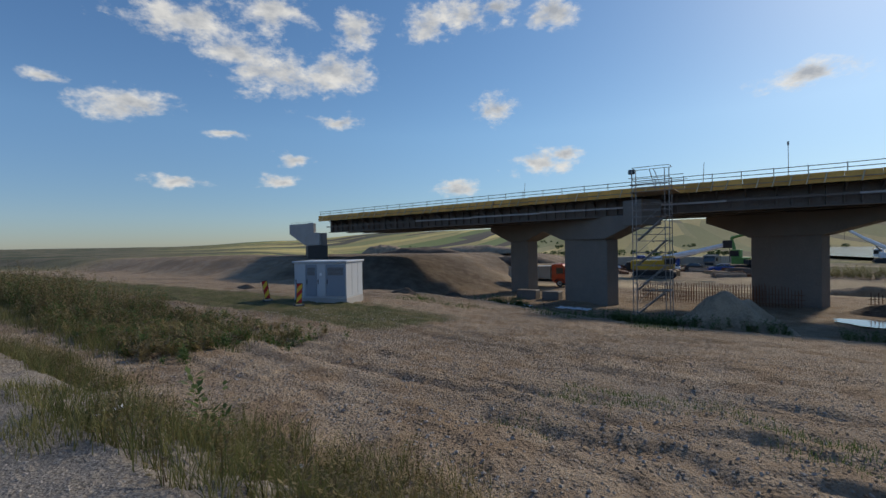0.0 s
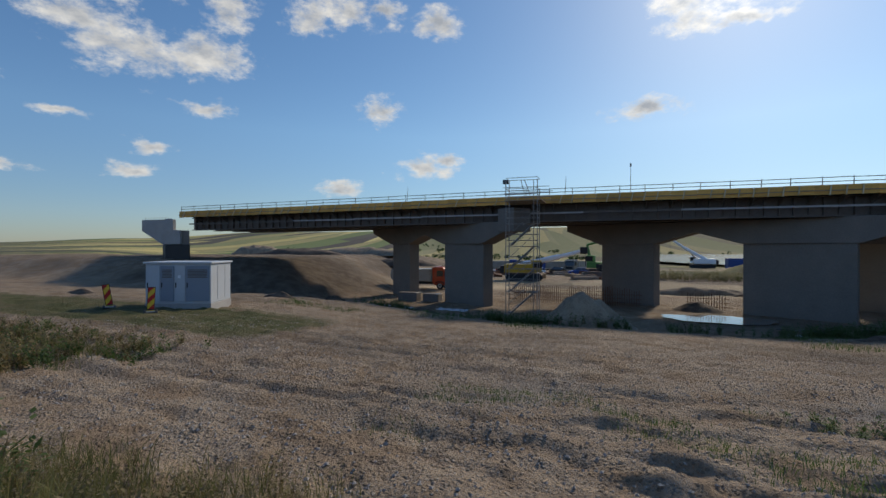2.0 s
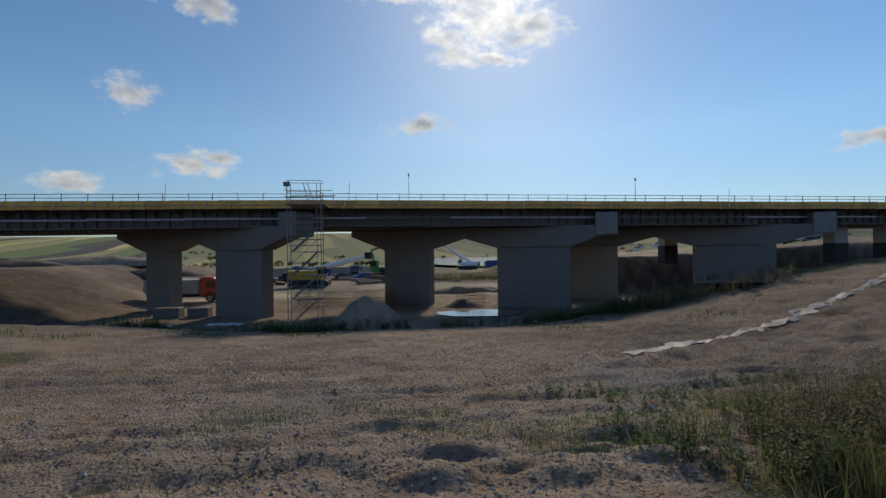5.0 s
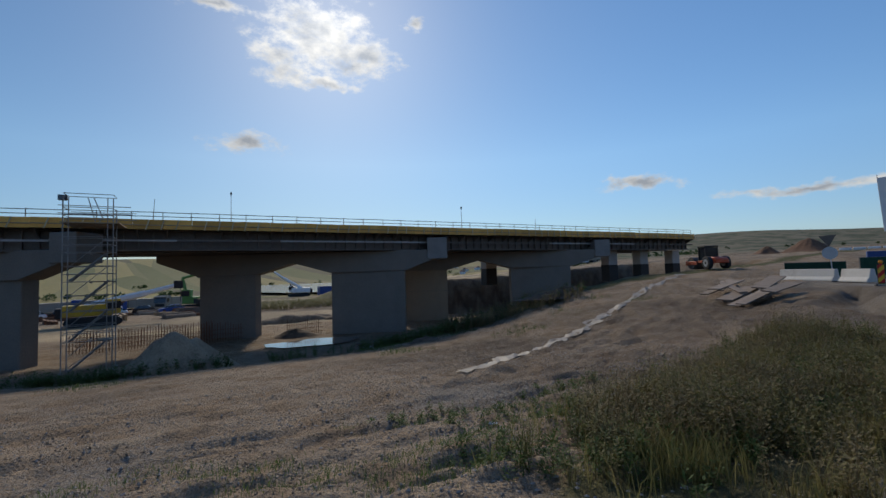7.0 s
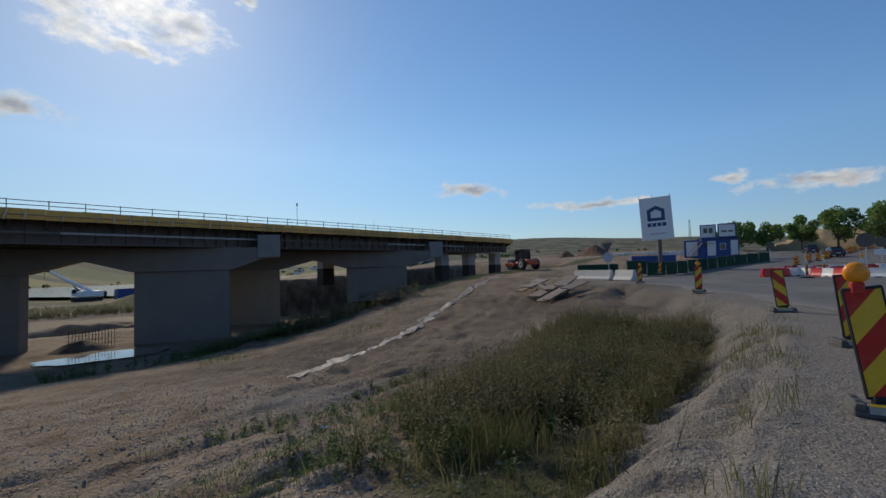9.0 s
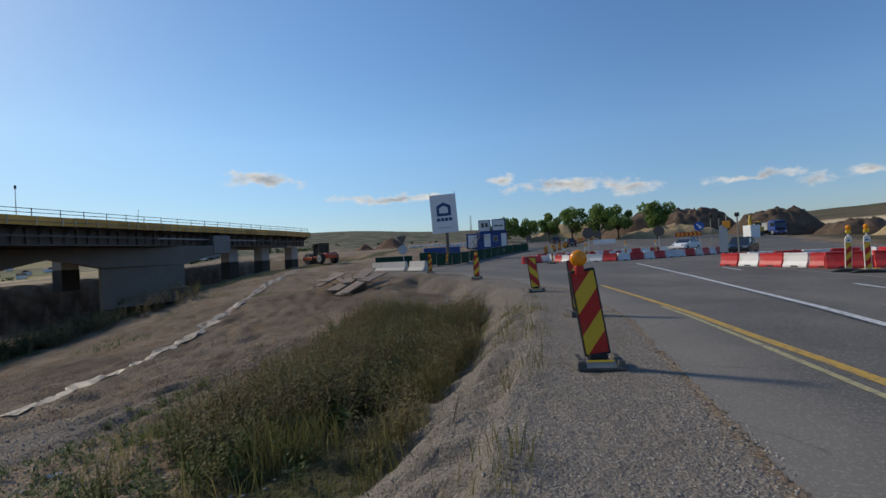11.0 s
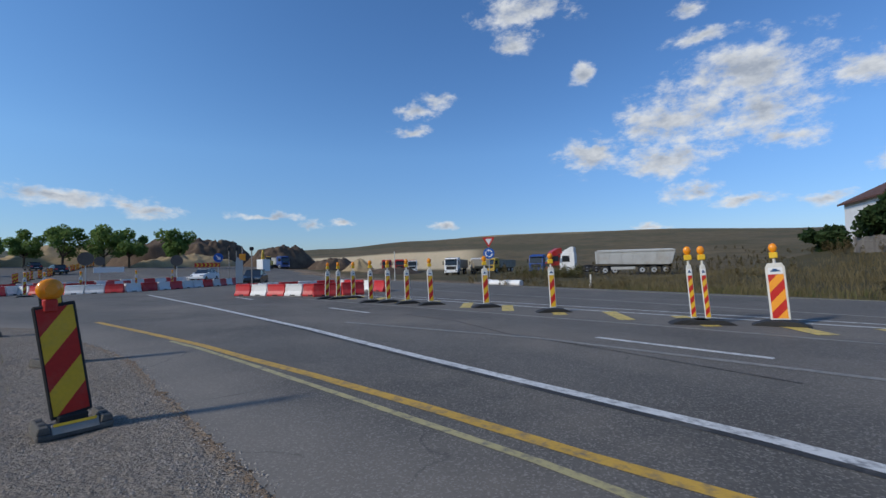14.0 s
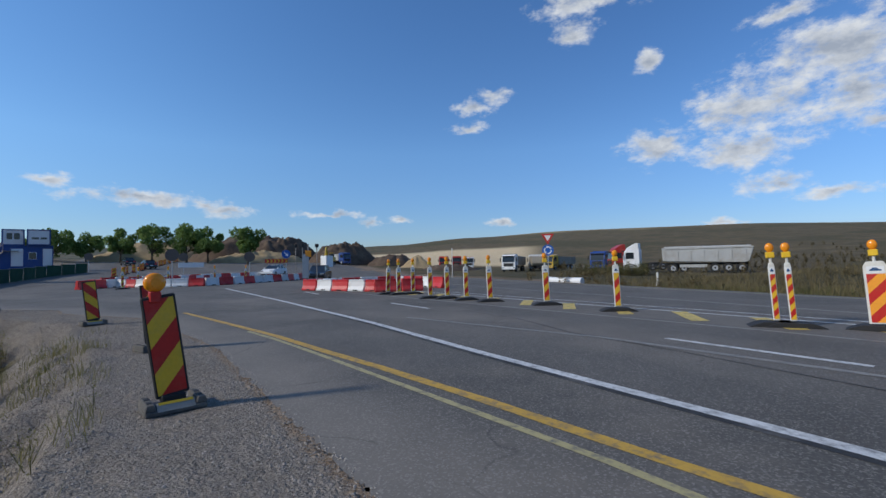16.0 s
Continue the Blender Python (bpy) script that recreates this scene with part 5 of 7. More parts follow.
def delineator(at, label, face=SIGN_YELLOW, lean=0.0, wide=0.19, back=False):
    """A white plastic post board with slanted bars, a picture panel, and an amber lamp."""
    root = thing("guide_post", at, label, "traffic post", "posts along the painted island")
    m = pose(0, 0, 0.12, 0, lean, 0)
    bm = prismed([(-0.5, 0), (0.5, 0), (0.38, 0.055), (0.25, 0.10), (-0.25, 0.10), (-0.38, 0.055)], -0.2, 0.2, None, 0.008)
    part("rubber_foot", bm, DARK, root)
    w = wide / 2
    bm = prismed([(-w, 0), (w, 0), (w, 1.06), (w * 0.72, 1.15), (-w * 0.72, 1.15), (-w, 1.06)], -0.032, 0.032, None, 0.008)
    part("post_body", bm, POST_WHITE, root, at=m)
    part("picture_panel", boxed((-w * 0.72, -0.0355, 0.93), (w * 0.72, -0.0325, 1.06)), SIGN_WHITE, root, at=m)
    part("pictogram", prismed([(-w * 0.5, 0.975), (w * 0.5, 0.975), (w * 0.5, 1.0), (w * 0.25, 1.01), (w * 0.12, 1.035), (-w * 0.2, 1.035), (-w * 0.35, 1.005), (-w * 0.5, 1.0)], -0.0375, -0.036), NAVY, root, at=m)
    part("red_face", boxed((-w * 0.78, -0.0355, 0.03), (w * 0.78, -0.0325, 0.92)), SIGN_RED, root, at=m)
    part("yellow_bar", slants(bmesh.new(), -w * 0.78, w * 0.78, 0.03, 0.92, 0.2 if wide > 0.15 else 0.12, 0, -0.037), face, root, at=m)
    part("lamp_neck", tubed((0, 0, 1.14), (0, 0, 1.26), 0.025, None, 8), POST_WHITE, root, at=m)
    r = 0.085
    bm = bmesh.new()
    bmesh.ops.create_uvsphere(bm, u_segments=14, v_segments=9, radius=r, matrix=Matrix.Translation((0, 0, 1.46)) @ Matrix.Diagonal((0.9, 0.6, 1.1, 1)))
    part("lamp_lens", bm, LAMP_AMBER, root, "amber warning lamp", at=m, smooth=True)
    part("battery_case", boxed((-0.07, -0.05, 1.25), (0.07, 0.05, 1.37), 0.012), LAMP_YELLOW, root, at=m)
    return root


NEAR_POSTS = [(19.3, -9.15, 2, 0.19), (18.6, -9.35, 0, 0.19), (18.4, -10.0, 0, 0.19), (15.6, -9.15, -1, 0.19), (14.9, -9.5, -1, 0.19), (13.8, -9.6, -1, 0.19), (12.6, -9.75, -2, 0.2),
              (10.3, -10.15, -2, 0.2), (7.75, -10.15, -2, 0.17), (4.0, -9.85, -3, 0.11), (3.75, -9.95, -3.5, 0.11), (2.6, -10.5, -3, 0.33)]
for s, v, lean, wide in NEAR_POSTS:
    odd = wide > 0.25
    delineator(put(s, v, 0.0, facing(s, v) + (0 if odd else 12)), "white guide post with orange and red bars facing the road" if odd else "white guide post with yellow and red bars and amber lamp", SIGN_ORANGE if odd else SIGN_YELLOW, lean, wide)

# ---------------------------------------------------------------- water-filled barriers
def barrier_mesh(length):
    line = [(-0.24, 0), (0.24, 0), (0.24, 0.12), (0.15, 0.32), (0.12, 0.62), (0.14, 0.74), (-0.14, 0.74), (-0.12, 0.62), (-0.15, 0.32), (-0.24, 0.12)]
    bm = prismed(line, -length / 2 + 0.03, length / 2 - 0.03, None, 0.02)
    for y in (-length / 2 + 0.015, length / 2 - 0.015):
        box(bm, (-0.1, y - 0.03, 0.1), (0.1, y + 0.03, 0.55))
    return bm


BAR_RED = mesh_of("barrier_body", barrier_mesh(1.5), BLOCK_RED)
BAR_WHITE = mesh_of("barrier_body", barrier_mesh(1.5), BLOCK_WHITE)


def barrier(s, v, turn, red, size=1.0):
    at = put(s, v, rise(s, v), turn) @ Matrix.Diagonal((size, 0.78, size * 0.9, 1))
    root = thing("water_barrier", at, "red plastic water-filled road barrier block" if red else "white plastic water-filled road barrier block", "road barrier", "barrier blocks round the island")
    part("barrier_body", BAR_RED if red else BAR_WHITE, None, root)
    part("filler_cap", tubed((0, 0.4, 0.735), (0, 0.4, 0.77), 0.06, None, 8), DARK, root)
    part("fork_slot", boxed((-0.245, -0.22, 0.03), (-0.2405, 0.22, 0.10)), DARK, root)
    part("fork_slot", boxed((0.2405, -0.22, 0.03), (0.245, 0.22, 0.10)), DARK, root)


def barrier_row(path, pattern, gap=1.56, size=1.0):
    k, done, carry = 0, [], 0.0
    for (s0, v0), (s1, v1) in zip(path, path[1:]):
        length = math.hypot(s1 - s0, v1 - v0)
        turn = math.degrees(math.atan2(v1 - v0, s1 - s0)) - 90
        d = carry
        while d < length:
            f = d / length
            barrier(mix(s0, s1, f), mix(v0, v1, f), turn + random.uniform(-4, 4), pattern[k % len(pattern)] == "r", size)
            k += 1
            d += gap
        carry = d - length


barrier_row([(21.9, -9.75), (26.6, -7.6)], "rwrwrwrr", 1.2, 0.95)
barrier_row([(21.2, -10.0), (20.6, -11.6)], "rr", 1.4)
barrier_row([(27.2, -8.2), (26.8, -14.0), (21.4, -13.8)], "rwrwrwr", 1.2, 0.95)
barrier_row([(50.5, 3.8), (46.0, 1.4), (42.4, -1.0), (41.4, -3.6), (42.5, -6.4), (46.0, -11.4), (50.6, -15.5)], "rrwwwrwrwwrwrwrwwrwrwrr", 1.2)
barrier_row([(56.5, 3.0), (58.5, -3.5), (60.5, -9.0), (62.5, -15.5)], "rwrwwrwrww", 1.2, 1.1)
barrier_row([(45.0, 4.0), (50, -1), (56, -6)], "rrwrwrr", 1.2, 1.05)

# ---------------------------------------------------------------- concrete barriers, fence, billboard, offices
def jersey(s, v, turn, length):
    line = [(-0.4, 0), (0.4, 0), (0.4, 0.1), (0.22, 0.32), (0.12, 0.85), (-0.12, 0.85), (-0.22, 0.32), (-0.4, 0.1)]
    root = tagged(part("jersey_barrier", prismed(line, -length / 2, length / 2, None, 0.025), CONCRETE_WHITE), "pale grey concrete jersey barrier beside the junction", "concrete barrier", "concrete barriers")
    root.matrix_basis = put(s, v, 0.06 + rise(s, v), turn)


CONCRETE_WHITE = material("barrier_concrete", (0.56, 0.54, 0.50), 0.85, vary=0.1, scale=1.2, fine=14, bump=0.006, dirt=(0.36, 0.32, 0.27), dirt_amount=0.5)
jersey(39.9, 16.6, -25, 4.6)
jersey(37.4, 12.9, -35, 2.3)


def give_way_back(s, v, z):
    root = thing("road_sign", put(s, v, z, facing(s, v)), "bare metal reverse of a triangle and disc sign, leaning", "road sign")
    lean = pose(0, 0, 0, 0, -3, 0)
    part("post", tubed((0, 0, 0), (0, 0, 3.2), 0.035, None, 8), GREY_BACK, root, at=lean)
    part("triangle", prismed([(-0.5, 3.35), (0.5, 3.35), (0, 2.5)], -0.05, -0.035), STEEL_GREY, root, at=lean)
    bm = bmesh.new()
    bmesh.ops.create_cone(bm, cap_ends=True, segments=28, radius1=0.45, radius2=0.45, depth=0.02, matrix=Matrix.Translation((0, -0.045, 2.05)) @ Matrix.Rotation(radians(90), 4, "X"))
    part("disc", bm, GREY_BACK, root, at=lean)


give_way_back(40.6, 15.3, 0.0)


def net_fence(points, h=1.5):
    for (s0, v0), (s1, v1) in zip(points, points[1:]):
        length = math.hypot(s1 - s0, v1 - v0)
        n = max(1, round(length / 3.2))
        turn = math.degrees(math.atan2(v1 - v0, s1 - s0))
        for k in range(n):
            s, v = mix(s0, s1, (k + 0.5) / n), mix(v0, v1, (k + 0.5) / n)
            p = plan(s, v)
            root = thing("fence_panel", put(s, v, max(ground_z(p.x, p.y), 0.0) - 0.05, turn), "site fence panel covered with dark green netting", "fence panel", "green netted site fence")
            w = length / n / 2 - 0.04
            bm = bmesh.new()
            cells = 8
            row = [[bm.verts.new((mix(-w, w, i / cells), 0.05 * noise.noise(Vector((s + i * 0.7, v, j))), 0.1 + (h - 0.1) * j / 2)) for i in range(cells + 1)] for j in range(3)]
            for j in range(2):
                for i in range(cells):
                    bm.faces.new((row[j][i], row[j][i + 1], row[j + 1][i + 1], row[j + 1][i]))
            bmesh.ops.solidify(bm, geom=bm.faces[:], thickness=0.015)
            part("netting", bm, NET_GREEN, root)
            for x in (-w, w):
                part("post", tubed((x, 0.06, 0), (x, 0.06, h + 0.06), 0.025, None, 6), GALV, root)
            part("top_rail", tubed((-w, 0.06, h), (w, 0.06, h), 0.02, None, 6), GALV, root)


net_fence([(45.5, 20.5), (46.5, 16.5)], 1.35)
net_fence([(47.5, 16.0), (52.5, 13.5), (62, 12.2), (74, 9.8), (84, 6.5)], 1.55)


def billboard():
    root = thing("billboard", put(66.0, 17.4, 1.0, -76.5), "tall white billboard with a navy house emblem, tilted on one pole", "billboard")
    m = pose(0, 0, 0, 0, -2.5, 0)
    part("pole", tubed((0, 0.1, -0.6), (0, 0.1, 9.0), 0.28, None, 14), STEEL_GREY, root)
    part("panel", boxed((-2.0, -0.2, 3.6), (2.0, 0.06, 9.5), 0.03), SIGN_WHITE, root, at=m)
    # emblem: a pentagon ring
    outer = [(-1.1, 6.2), (1.1, 6.2), (1.1, 7.75), (0, 8.3), (-1.1, 7.75)]
    inner = [(-0.66, 6.62), (0.66, 6.62), (0.66, 7.42), (0, 7.78), (-0.66, 7.42)]
    bm = bmesh.new()
    rings = [[bm.verts.new((x, -0.215, z)) for x, z in ring] for ring in (outer, inner)]
    for i in range(5):
        bm.faces.new((rings[0][i], rings[0][(i + 1) % 5], rings[1][(i + 1) % 5], rings[1][i]))
    part("emblem", bm, NAVY, root, "navy pentagon emblem", at=m)
    for i, x in enumerate((-0.92, -0.3, 0.32, 0.93)):
        part("name_bar", boxed((x - 0.25, -0.216, 5.42), (x + 0.25, -0.203, 5.92)), NAVY, root, at=m)
    part("small_bar", boxed((-1.0, -0.216, 4.35), (1.0, -0.203, 4.48)), GREY_BACK, root, at=m)
    for x in (-1.95, -0.3, 1.9):
        part("rod", tubed((x, -0.05, 9.5), (x, -0.05, 9.85), 0.03, None, 5), GALV, root, at=m)


billboard()


def container(at, w, d, h, mat, label, panels=()):
    root = thing("site_container", at, label, "container", "site office containers")
    part("body", boxed((-w / 2 + 0.04, -d / 2 + 0.04, 0.12), (w / 2 - 0.04, d / 2 - 0.04, h - 0.12)), mat, root)
    for x in (-w / 2, w / 2 - 0.16):
        for y in (-d / 2, d / 2 - 0.16):
            part("corner_post", boxed((x, y, 0.0), (x + 0.16, y + 0.16, h), 0.01), CONT_BLUE, root)
    for z in (0.0, h - 0.16):
        for y in (-d / 2 - 0.005, d / 2 - 0.155):
            part("frame_beam", boxed((-w / 2, y, z), (w / 2, y + 0.16, z + 0.16), 0.01), CONT_BLUE, root)
        for x in (-w / 2 - 0.005, w / 2 - 0.155):
            part("frame_beam", boxed((x, -d / 2, z), (x + 0.16, d / 2, z + 0.16), 0.01), CONT_BLUE, root)
    for name, x0, x1, z0, z1, m in panels:
        p = part(name, boxed((x0, -d / 2 - 0.0, z0), (x1, -d / 2 + 0.05, z1), 0.01), m, root)
        if name == "window":
            part("pane", boxed((x0 + 0.06, -d / 2 - 0.008, z0 + 0.06), (x1 - 0.06, -d / 2 - 0.001, z1 - 0.06)), GLASS, p)
    return root


CT = -81.5
zc = 1.9
container(put(92.0, 14.4, zc, CT), 6.2, 2.4, 3.6, CONT_BLUE, "dark blue site container with white doors, at ground level",
          [("door", -1.6, -0.3, 0.5, 3.1, CONT_WHITE), ("door", 1.9, 3.0, 0.5, 3.1, CONT_WHITE), ("window", 0.3, 1.2, 1.5, 2.6, CONT_WHITE)])
container(put(92.6, 18.6, zc, CT), 2.5, 2.4, 3.4, CONT_BLUE, "dark blue site container with a pale door", [("door", -0.9, 0.9, 0.5, 3.1, CONT_WHITE)])
container(put(92.0, 15.8, zc + 3.62, CT), 2.5, 2.4, 2.4, CONT_WHITE, "white office container stacked on a blue one", [("window", -0.7, -0.1, 0.9, 1.8, GLASS), ("window", 0.1, 0.7, 0.9, 1.8, GLASS)])
container(put(91.7, 12.9, zc + 3.62, CT), 2.7, 2.4, 2.4, CONT_WHITE, "white office container with narrow windows on top", [("window", -0.8, 0.0, 0.9, 1.2, GLASS), ("window", 0.2, 0.9, 0.9, 1.2, GLASS)])


def outside_stair():
    root = thing("access_stair", put(90.2, 17.1, zc, CT), "galvanised steel stair beside the office containers", "stair")
    for y in (-0.4, 0.4):
        part("stringer", tubed((-1.6, y, 0), (0.6, y, 2.8), 0.06, None, 5), GALV, root)
        part("hand_rail", tubed((-1.6, y, 1.0), (0.6, y, 3.8), 0.03, None, 5), GALV, root)
        for k in range(4):
            part("rail_post", tubed((-1.6 + k * 0.7, y, k * 0.9), (-1.6 + k * 0.7, y, k * 0.9 + 1), 0.03, None, 5), GALV, root)
    for k in range(10):
        f = k / 9
        part("tread", boxed((mix(-1.6, 0.6, f) - 0.12, -0.38, 2.8 * f - 0.02), (mix(-1.6, 0.6, f) + 0.12, 0.38, 2.8 * f + 0.02)), GALV, root)
    part("landing", boxed((0.5, -0.5, 2.7), (2.2, 0.5, 2.76)), GALV, root)


outside_stair()


def lattice_mast(s, v, z, h, label):
    root = thing("lattice_mast", put(s, v, z), label, "mast")
    for x, y in ((-0.25, -0.25), (0.25, -0.25), (0.25, 0.25), (-0.25, 0.25)):
        part("leg", tubed((x, y, 0), (x * 0.3, y * 0.3, h), 0.04, 0.03, 5), GALV, root)
    for k in range(int(h / 1.2)):
        f, g = k * 1.2 / h, (k + 1) * 1.2 / h
        part("brace", tubed((-0.25 * (1 - 0.7 * f), -0.25 * (1 - 0.7 * f), k * 1.2), (0.25 * (1 - 0.7 * g), -0.25 * (1 - 0.7 * g), (k + 1) * 1.2), 0.02, None, 4), GALV, root)


lattice_mast(96, 19.5, zc, 7.6, "grey lattice aerial mast behind the containers")
lattice_mast(180, -6, 5, 11, "far grey lattice power mast behind the trees")
tagged(part("skip_container", boxed((-3.0, -1.2, 0), (3.0, 1.2, 1.5), 0.05), CONT_BLUE), "open blue skip under the billboard", "skip").matrix_basis = put(72, 20, 1.0, -70)
tarp = bmesh.new()
for i in range(9):
    box(tarp, (-8 + i * 1.8, -0.7, 0), (-6.4 + i * 1.8, 0.7, 1.1), 0.1)
tagged(part("bagged_stone", tarp, CONT_WHITE), "row of pale bulk bags behind the billboard", "bulk bag", kind="stuff").matrix_basis = put(100, 27, 2.6, -75)

# ---------------------------------------------------------------- timber stack and roller
def planks():
    spots = [(27.2, 14.3, -52, 3.6, 0.5), (26.6, 13.7, -60, 3.2, 0.35), (28.4, 14.0, -50, 3.4, 0.6), (29.0, 16.2, 40, 3.2, 0.3), (29.6, 16.8, -30, 3.6, 0.5), (28.2, 15.4, -48, 3.0, 0.7),
             (30.4, 15.4, -40, 3.2, 0.45), (31.0, 17.2, 20, 3.0, 0.35), (27.6, 12.9, -64, 3.0, 0.5), (30.0, 14.6, -54, 3.0, 0.6), (31.6, 18.2, -25, 2.6, 0.4), (28.8, 17.0, -70, 2.4, 0.4)]
    for k, (s, v, turn, length, w) in enumerate(spots):
        p = plan(s, v)
        bm = boxed((-length / 2, -w * 0.7, 0), (length / 2, w * 0.7, 0.07), 0.008)
        ob = tagged(part("timber_sheet", bm, PLANK), "weathered formwork timber sheet lying in a loose stack", "timber", "loose formwork timber")
        ob.matrix_basis = put(s, v, ground_z(p.x, p.y) + 0.32 + 0.11 * (k % 5), 27 + turn * 0.45 + random.uniform(-8, 8)) @ pose(0, 0, 0, random.uniform(-6, 6), random.uniform(-13, -6), 0)


planks()


def wheel(root, x, y, z, r, w, rim=GREY_BACK):
    bm = bmesh.new()
    bmesh.ops.create_cone(bm, cap_ends=True, segments=22, radius1=r, radius2=r, depth=w, matrix=Matrix.Translation((x, y, z)) @ Matrix.Rotation(radians(90), 4, "X"))
    bmesh.ops.bevel(bm, geom=[e for e in bm.edges if len(e.link_faces) == 2 and any(len(f.verts) > 4 for f in e.link_faces)], offset=r * 0.12, segments=2, affect="EDGES", profile=0.5)
    tyre = part("tyre", bm, DARK, root, smooth=False)
    bm = bmesh.new()
    bmesh.ops.create_cone(bm, cap_ends=True, segments=18, radius1=r * 0.58, radius2=r * 0.58, depth=w + 0.02, matrix=Matrix.Translation((x, y, z)) @ Matrix.Rotation(radians(90), 4, "X"))
    part("rim", bm, rim, tyre)
    bm = bmesh.new()
    bmesh.ops.create_cone(bm, cap_ends=True, segments=10, radius1=r * 0.2, radius2=r * 0.2, depth=w + 0.06, matrix=Matrix.Translation((x, y, z)) @ Matrix.Rotation(radians(90), 4, "X"))
    part("hub", bm, DARK, tyre)


def road_roller():
    root = thing("road_roller", on_ground(54, 32.0, 0.02, 62), "orange-red soil roller with an open cab on the plateau", "road roller")
    bm = bmesh.new()
    bmesh.ops.create_cone(bm, cap_ends=True, segments=26, radius1=0.75, radius2=0.75, depth=2.1, matrix=Matrix.Translation((1.9, 0, 0.75)) @ Matrix.Rotation(radians(90), 4, "X"))
    part("drum", bm, STEEL_GREY, root)
    for y in (-1.12, 1.02):
        part("drum_frame", boxed((0.6, y, 0.55), (2.8, y + 0.1, 1.0), 0.03), ORANGE_RED, root)
    part("front_beam", boxed((2.7, -1.12, 0.5), (2.9, 1.12, 1.05), 0.03), ORANGE_RED, root)
    part("engine_hood", prismed([(-2.6, 0.7), (-0.6, 0.7), (-0.6, 1.5), (-2.3, 1.35), (-2.6, 1.1)], -0.8, 0.8, None, 0.06), ORANGE_RED, root)
    for y in (-1.05, 1.05):
        wheel(root, -1.5, y, 0.75, 0.75, 0.5)
    part("cab_floor", boxed((-0.7, -0.8, 0.8), (0.8, 0.8, 1.05), 0.03), ORANGE_RED, root)
    cabin = part("cab_roof", boxed((-0.75, -0.85, 2.65), (0.75, 0.85, 2.8), 0.04), DARK, root)
    for x in (-0.65, 0.65):
        for y in (-0.75, 0.75):
            part("cab_post", boxed((x - 0.05, y - 0.05, 1.05), (x + 0.05, y + 0.05, 2.65)), DARK, cabin)
    part("cab_glass", boxed((-0.62, -0.72, 1.1), (0.62, 0.72, 2.6)), GLASS, cabin)


road_roller()

# ---------------------------------------------------------------- vehicles
def car(at, label, mat, length=4.25, width=1.78, height=1.48, estate=False):
    root = thing("car", at, label, "car")
    L, H, W = length / 2, height, width / 2
    side = [(-L, 0.35), (-L * 0.98, 0.72), (-L * 0.93, 0.92), (-L * 0.45, 0.98), (L * 0.35, 0.96), (L * 0.55, 0.92), (L * 0.93, 0.74), (L, 0.55), (L * 0.98, 0.28), (-L * 0.97, 0.25)]
    side = [(-x, z) for x, z in side]
    bm = prismed(side, -W, W, None, 0.05)
    part("body", bm, mat, root)
    roof = [(-L * 0.52, 0.93), (-L * 0.12, H - 0.05), (L * 0.1, H), (L * 0.55, H - 0.04), (L * (0.92 if estate else 0.86), 0.94)]
    green = bmesh.new()
    prism(green, roof, -W * 0.84, W * 0.84)
    for vv in green.verts:
        if vv.co.z > 1.1:
            vv.co.y *= 0.86
    part("glass_house", green, GLASS, root)
    part("roof", boxed((-L * 0.12, -W * 0.72, H - 0.035), (L * 0.58, W * 0.72, H + 0.012), 0.02), mat, root)
    for x in (L * 0.22, L * 0.6):
        for y in (-1, 1):
            part("pillar", tubed((x - 0.04, y * W * 0.845, 0.93), (x, y * W * 0.735, H - 0.03), 0.035, None, 5), mat, root)
    for x in (-L * 0.62, L * 0.62):
        for y in (-W + 0.1, W - 0.1):
            wheel(root, x, y, 0.315, 0.315, 0.22, CHROME)
    for y in (-W * 0.72, W * 0.72):
        part("headlight", boxed((-L * 0.99, y - 0.2, 0.6), (-L * 0.93, y + 0.2, 0.74), 0.02), CHROME, root)
        part("tail_light", boxed((L * 0.95, y - 0.17, 0.68), (L * 1.0, y + 0.17, 0.88), 0.02), SIGN_RED, root)
    for y in (-1, 1):
        part("mirror", boxed((-L * 0.42, y * (W + 0.02) - 0.08, 0.95), (-L * 0.34, y * (W + 0.02) + 0.08, 1.07), 0.02), mat, root)
    for y in (-1, 1):
        for x in (0.0, L * 0.38):
            part("door_handle", boxed((x, y * W - 0.012, 0.84), (x + 0.16, y * W + 0.012, 0.87)), mat, root)
    part("number_plate", boxed((L * 0.985, -0.26, 0.5), (L * 1.006, 0.26, 0.6)), SIGN_WHITE, root)
    return root


car(put(43.7, -14.3, 0.0, -30), "black hatchback car driving round the island", BLACK_PAINT)
car(put(62, -14.5, 0.25, -40), "white estate car beyond the barriers", WHITE_PAINT, estate=True)
car(put(92, -1.0, 1.6, -165), "dark grey car coming down the far road", BLACK_PAINT)
car(put(112, 2.0, 2.4, -165), "dark car on the far road", BLACK_PAINT, height=1.6, estate=True)


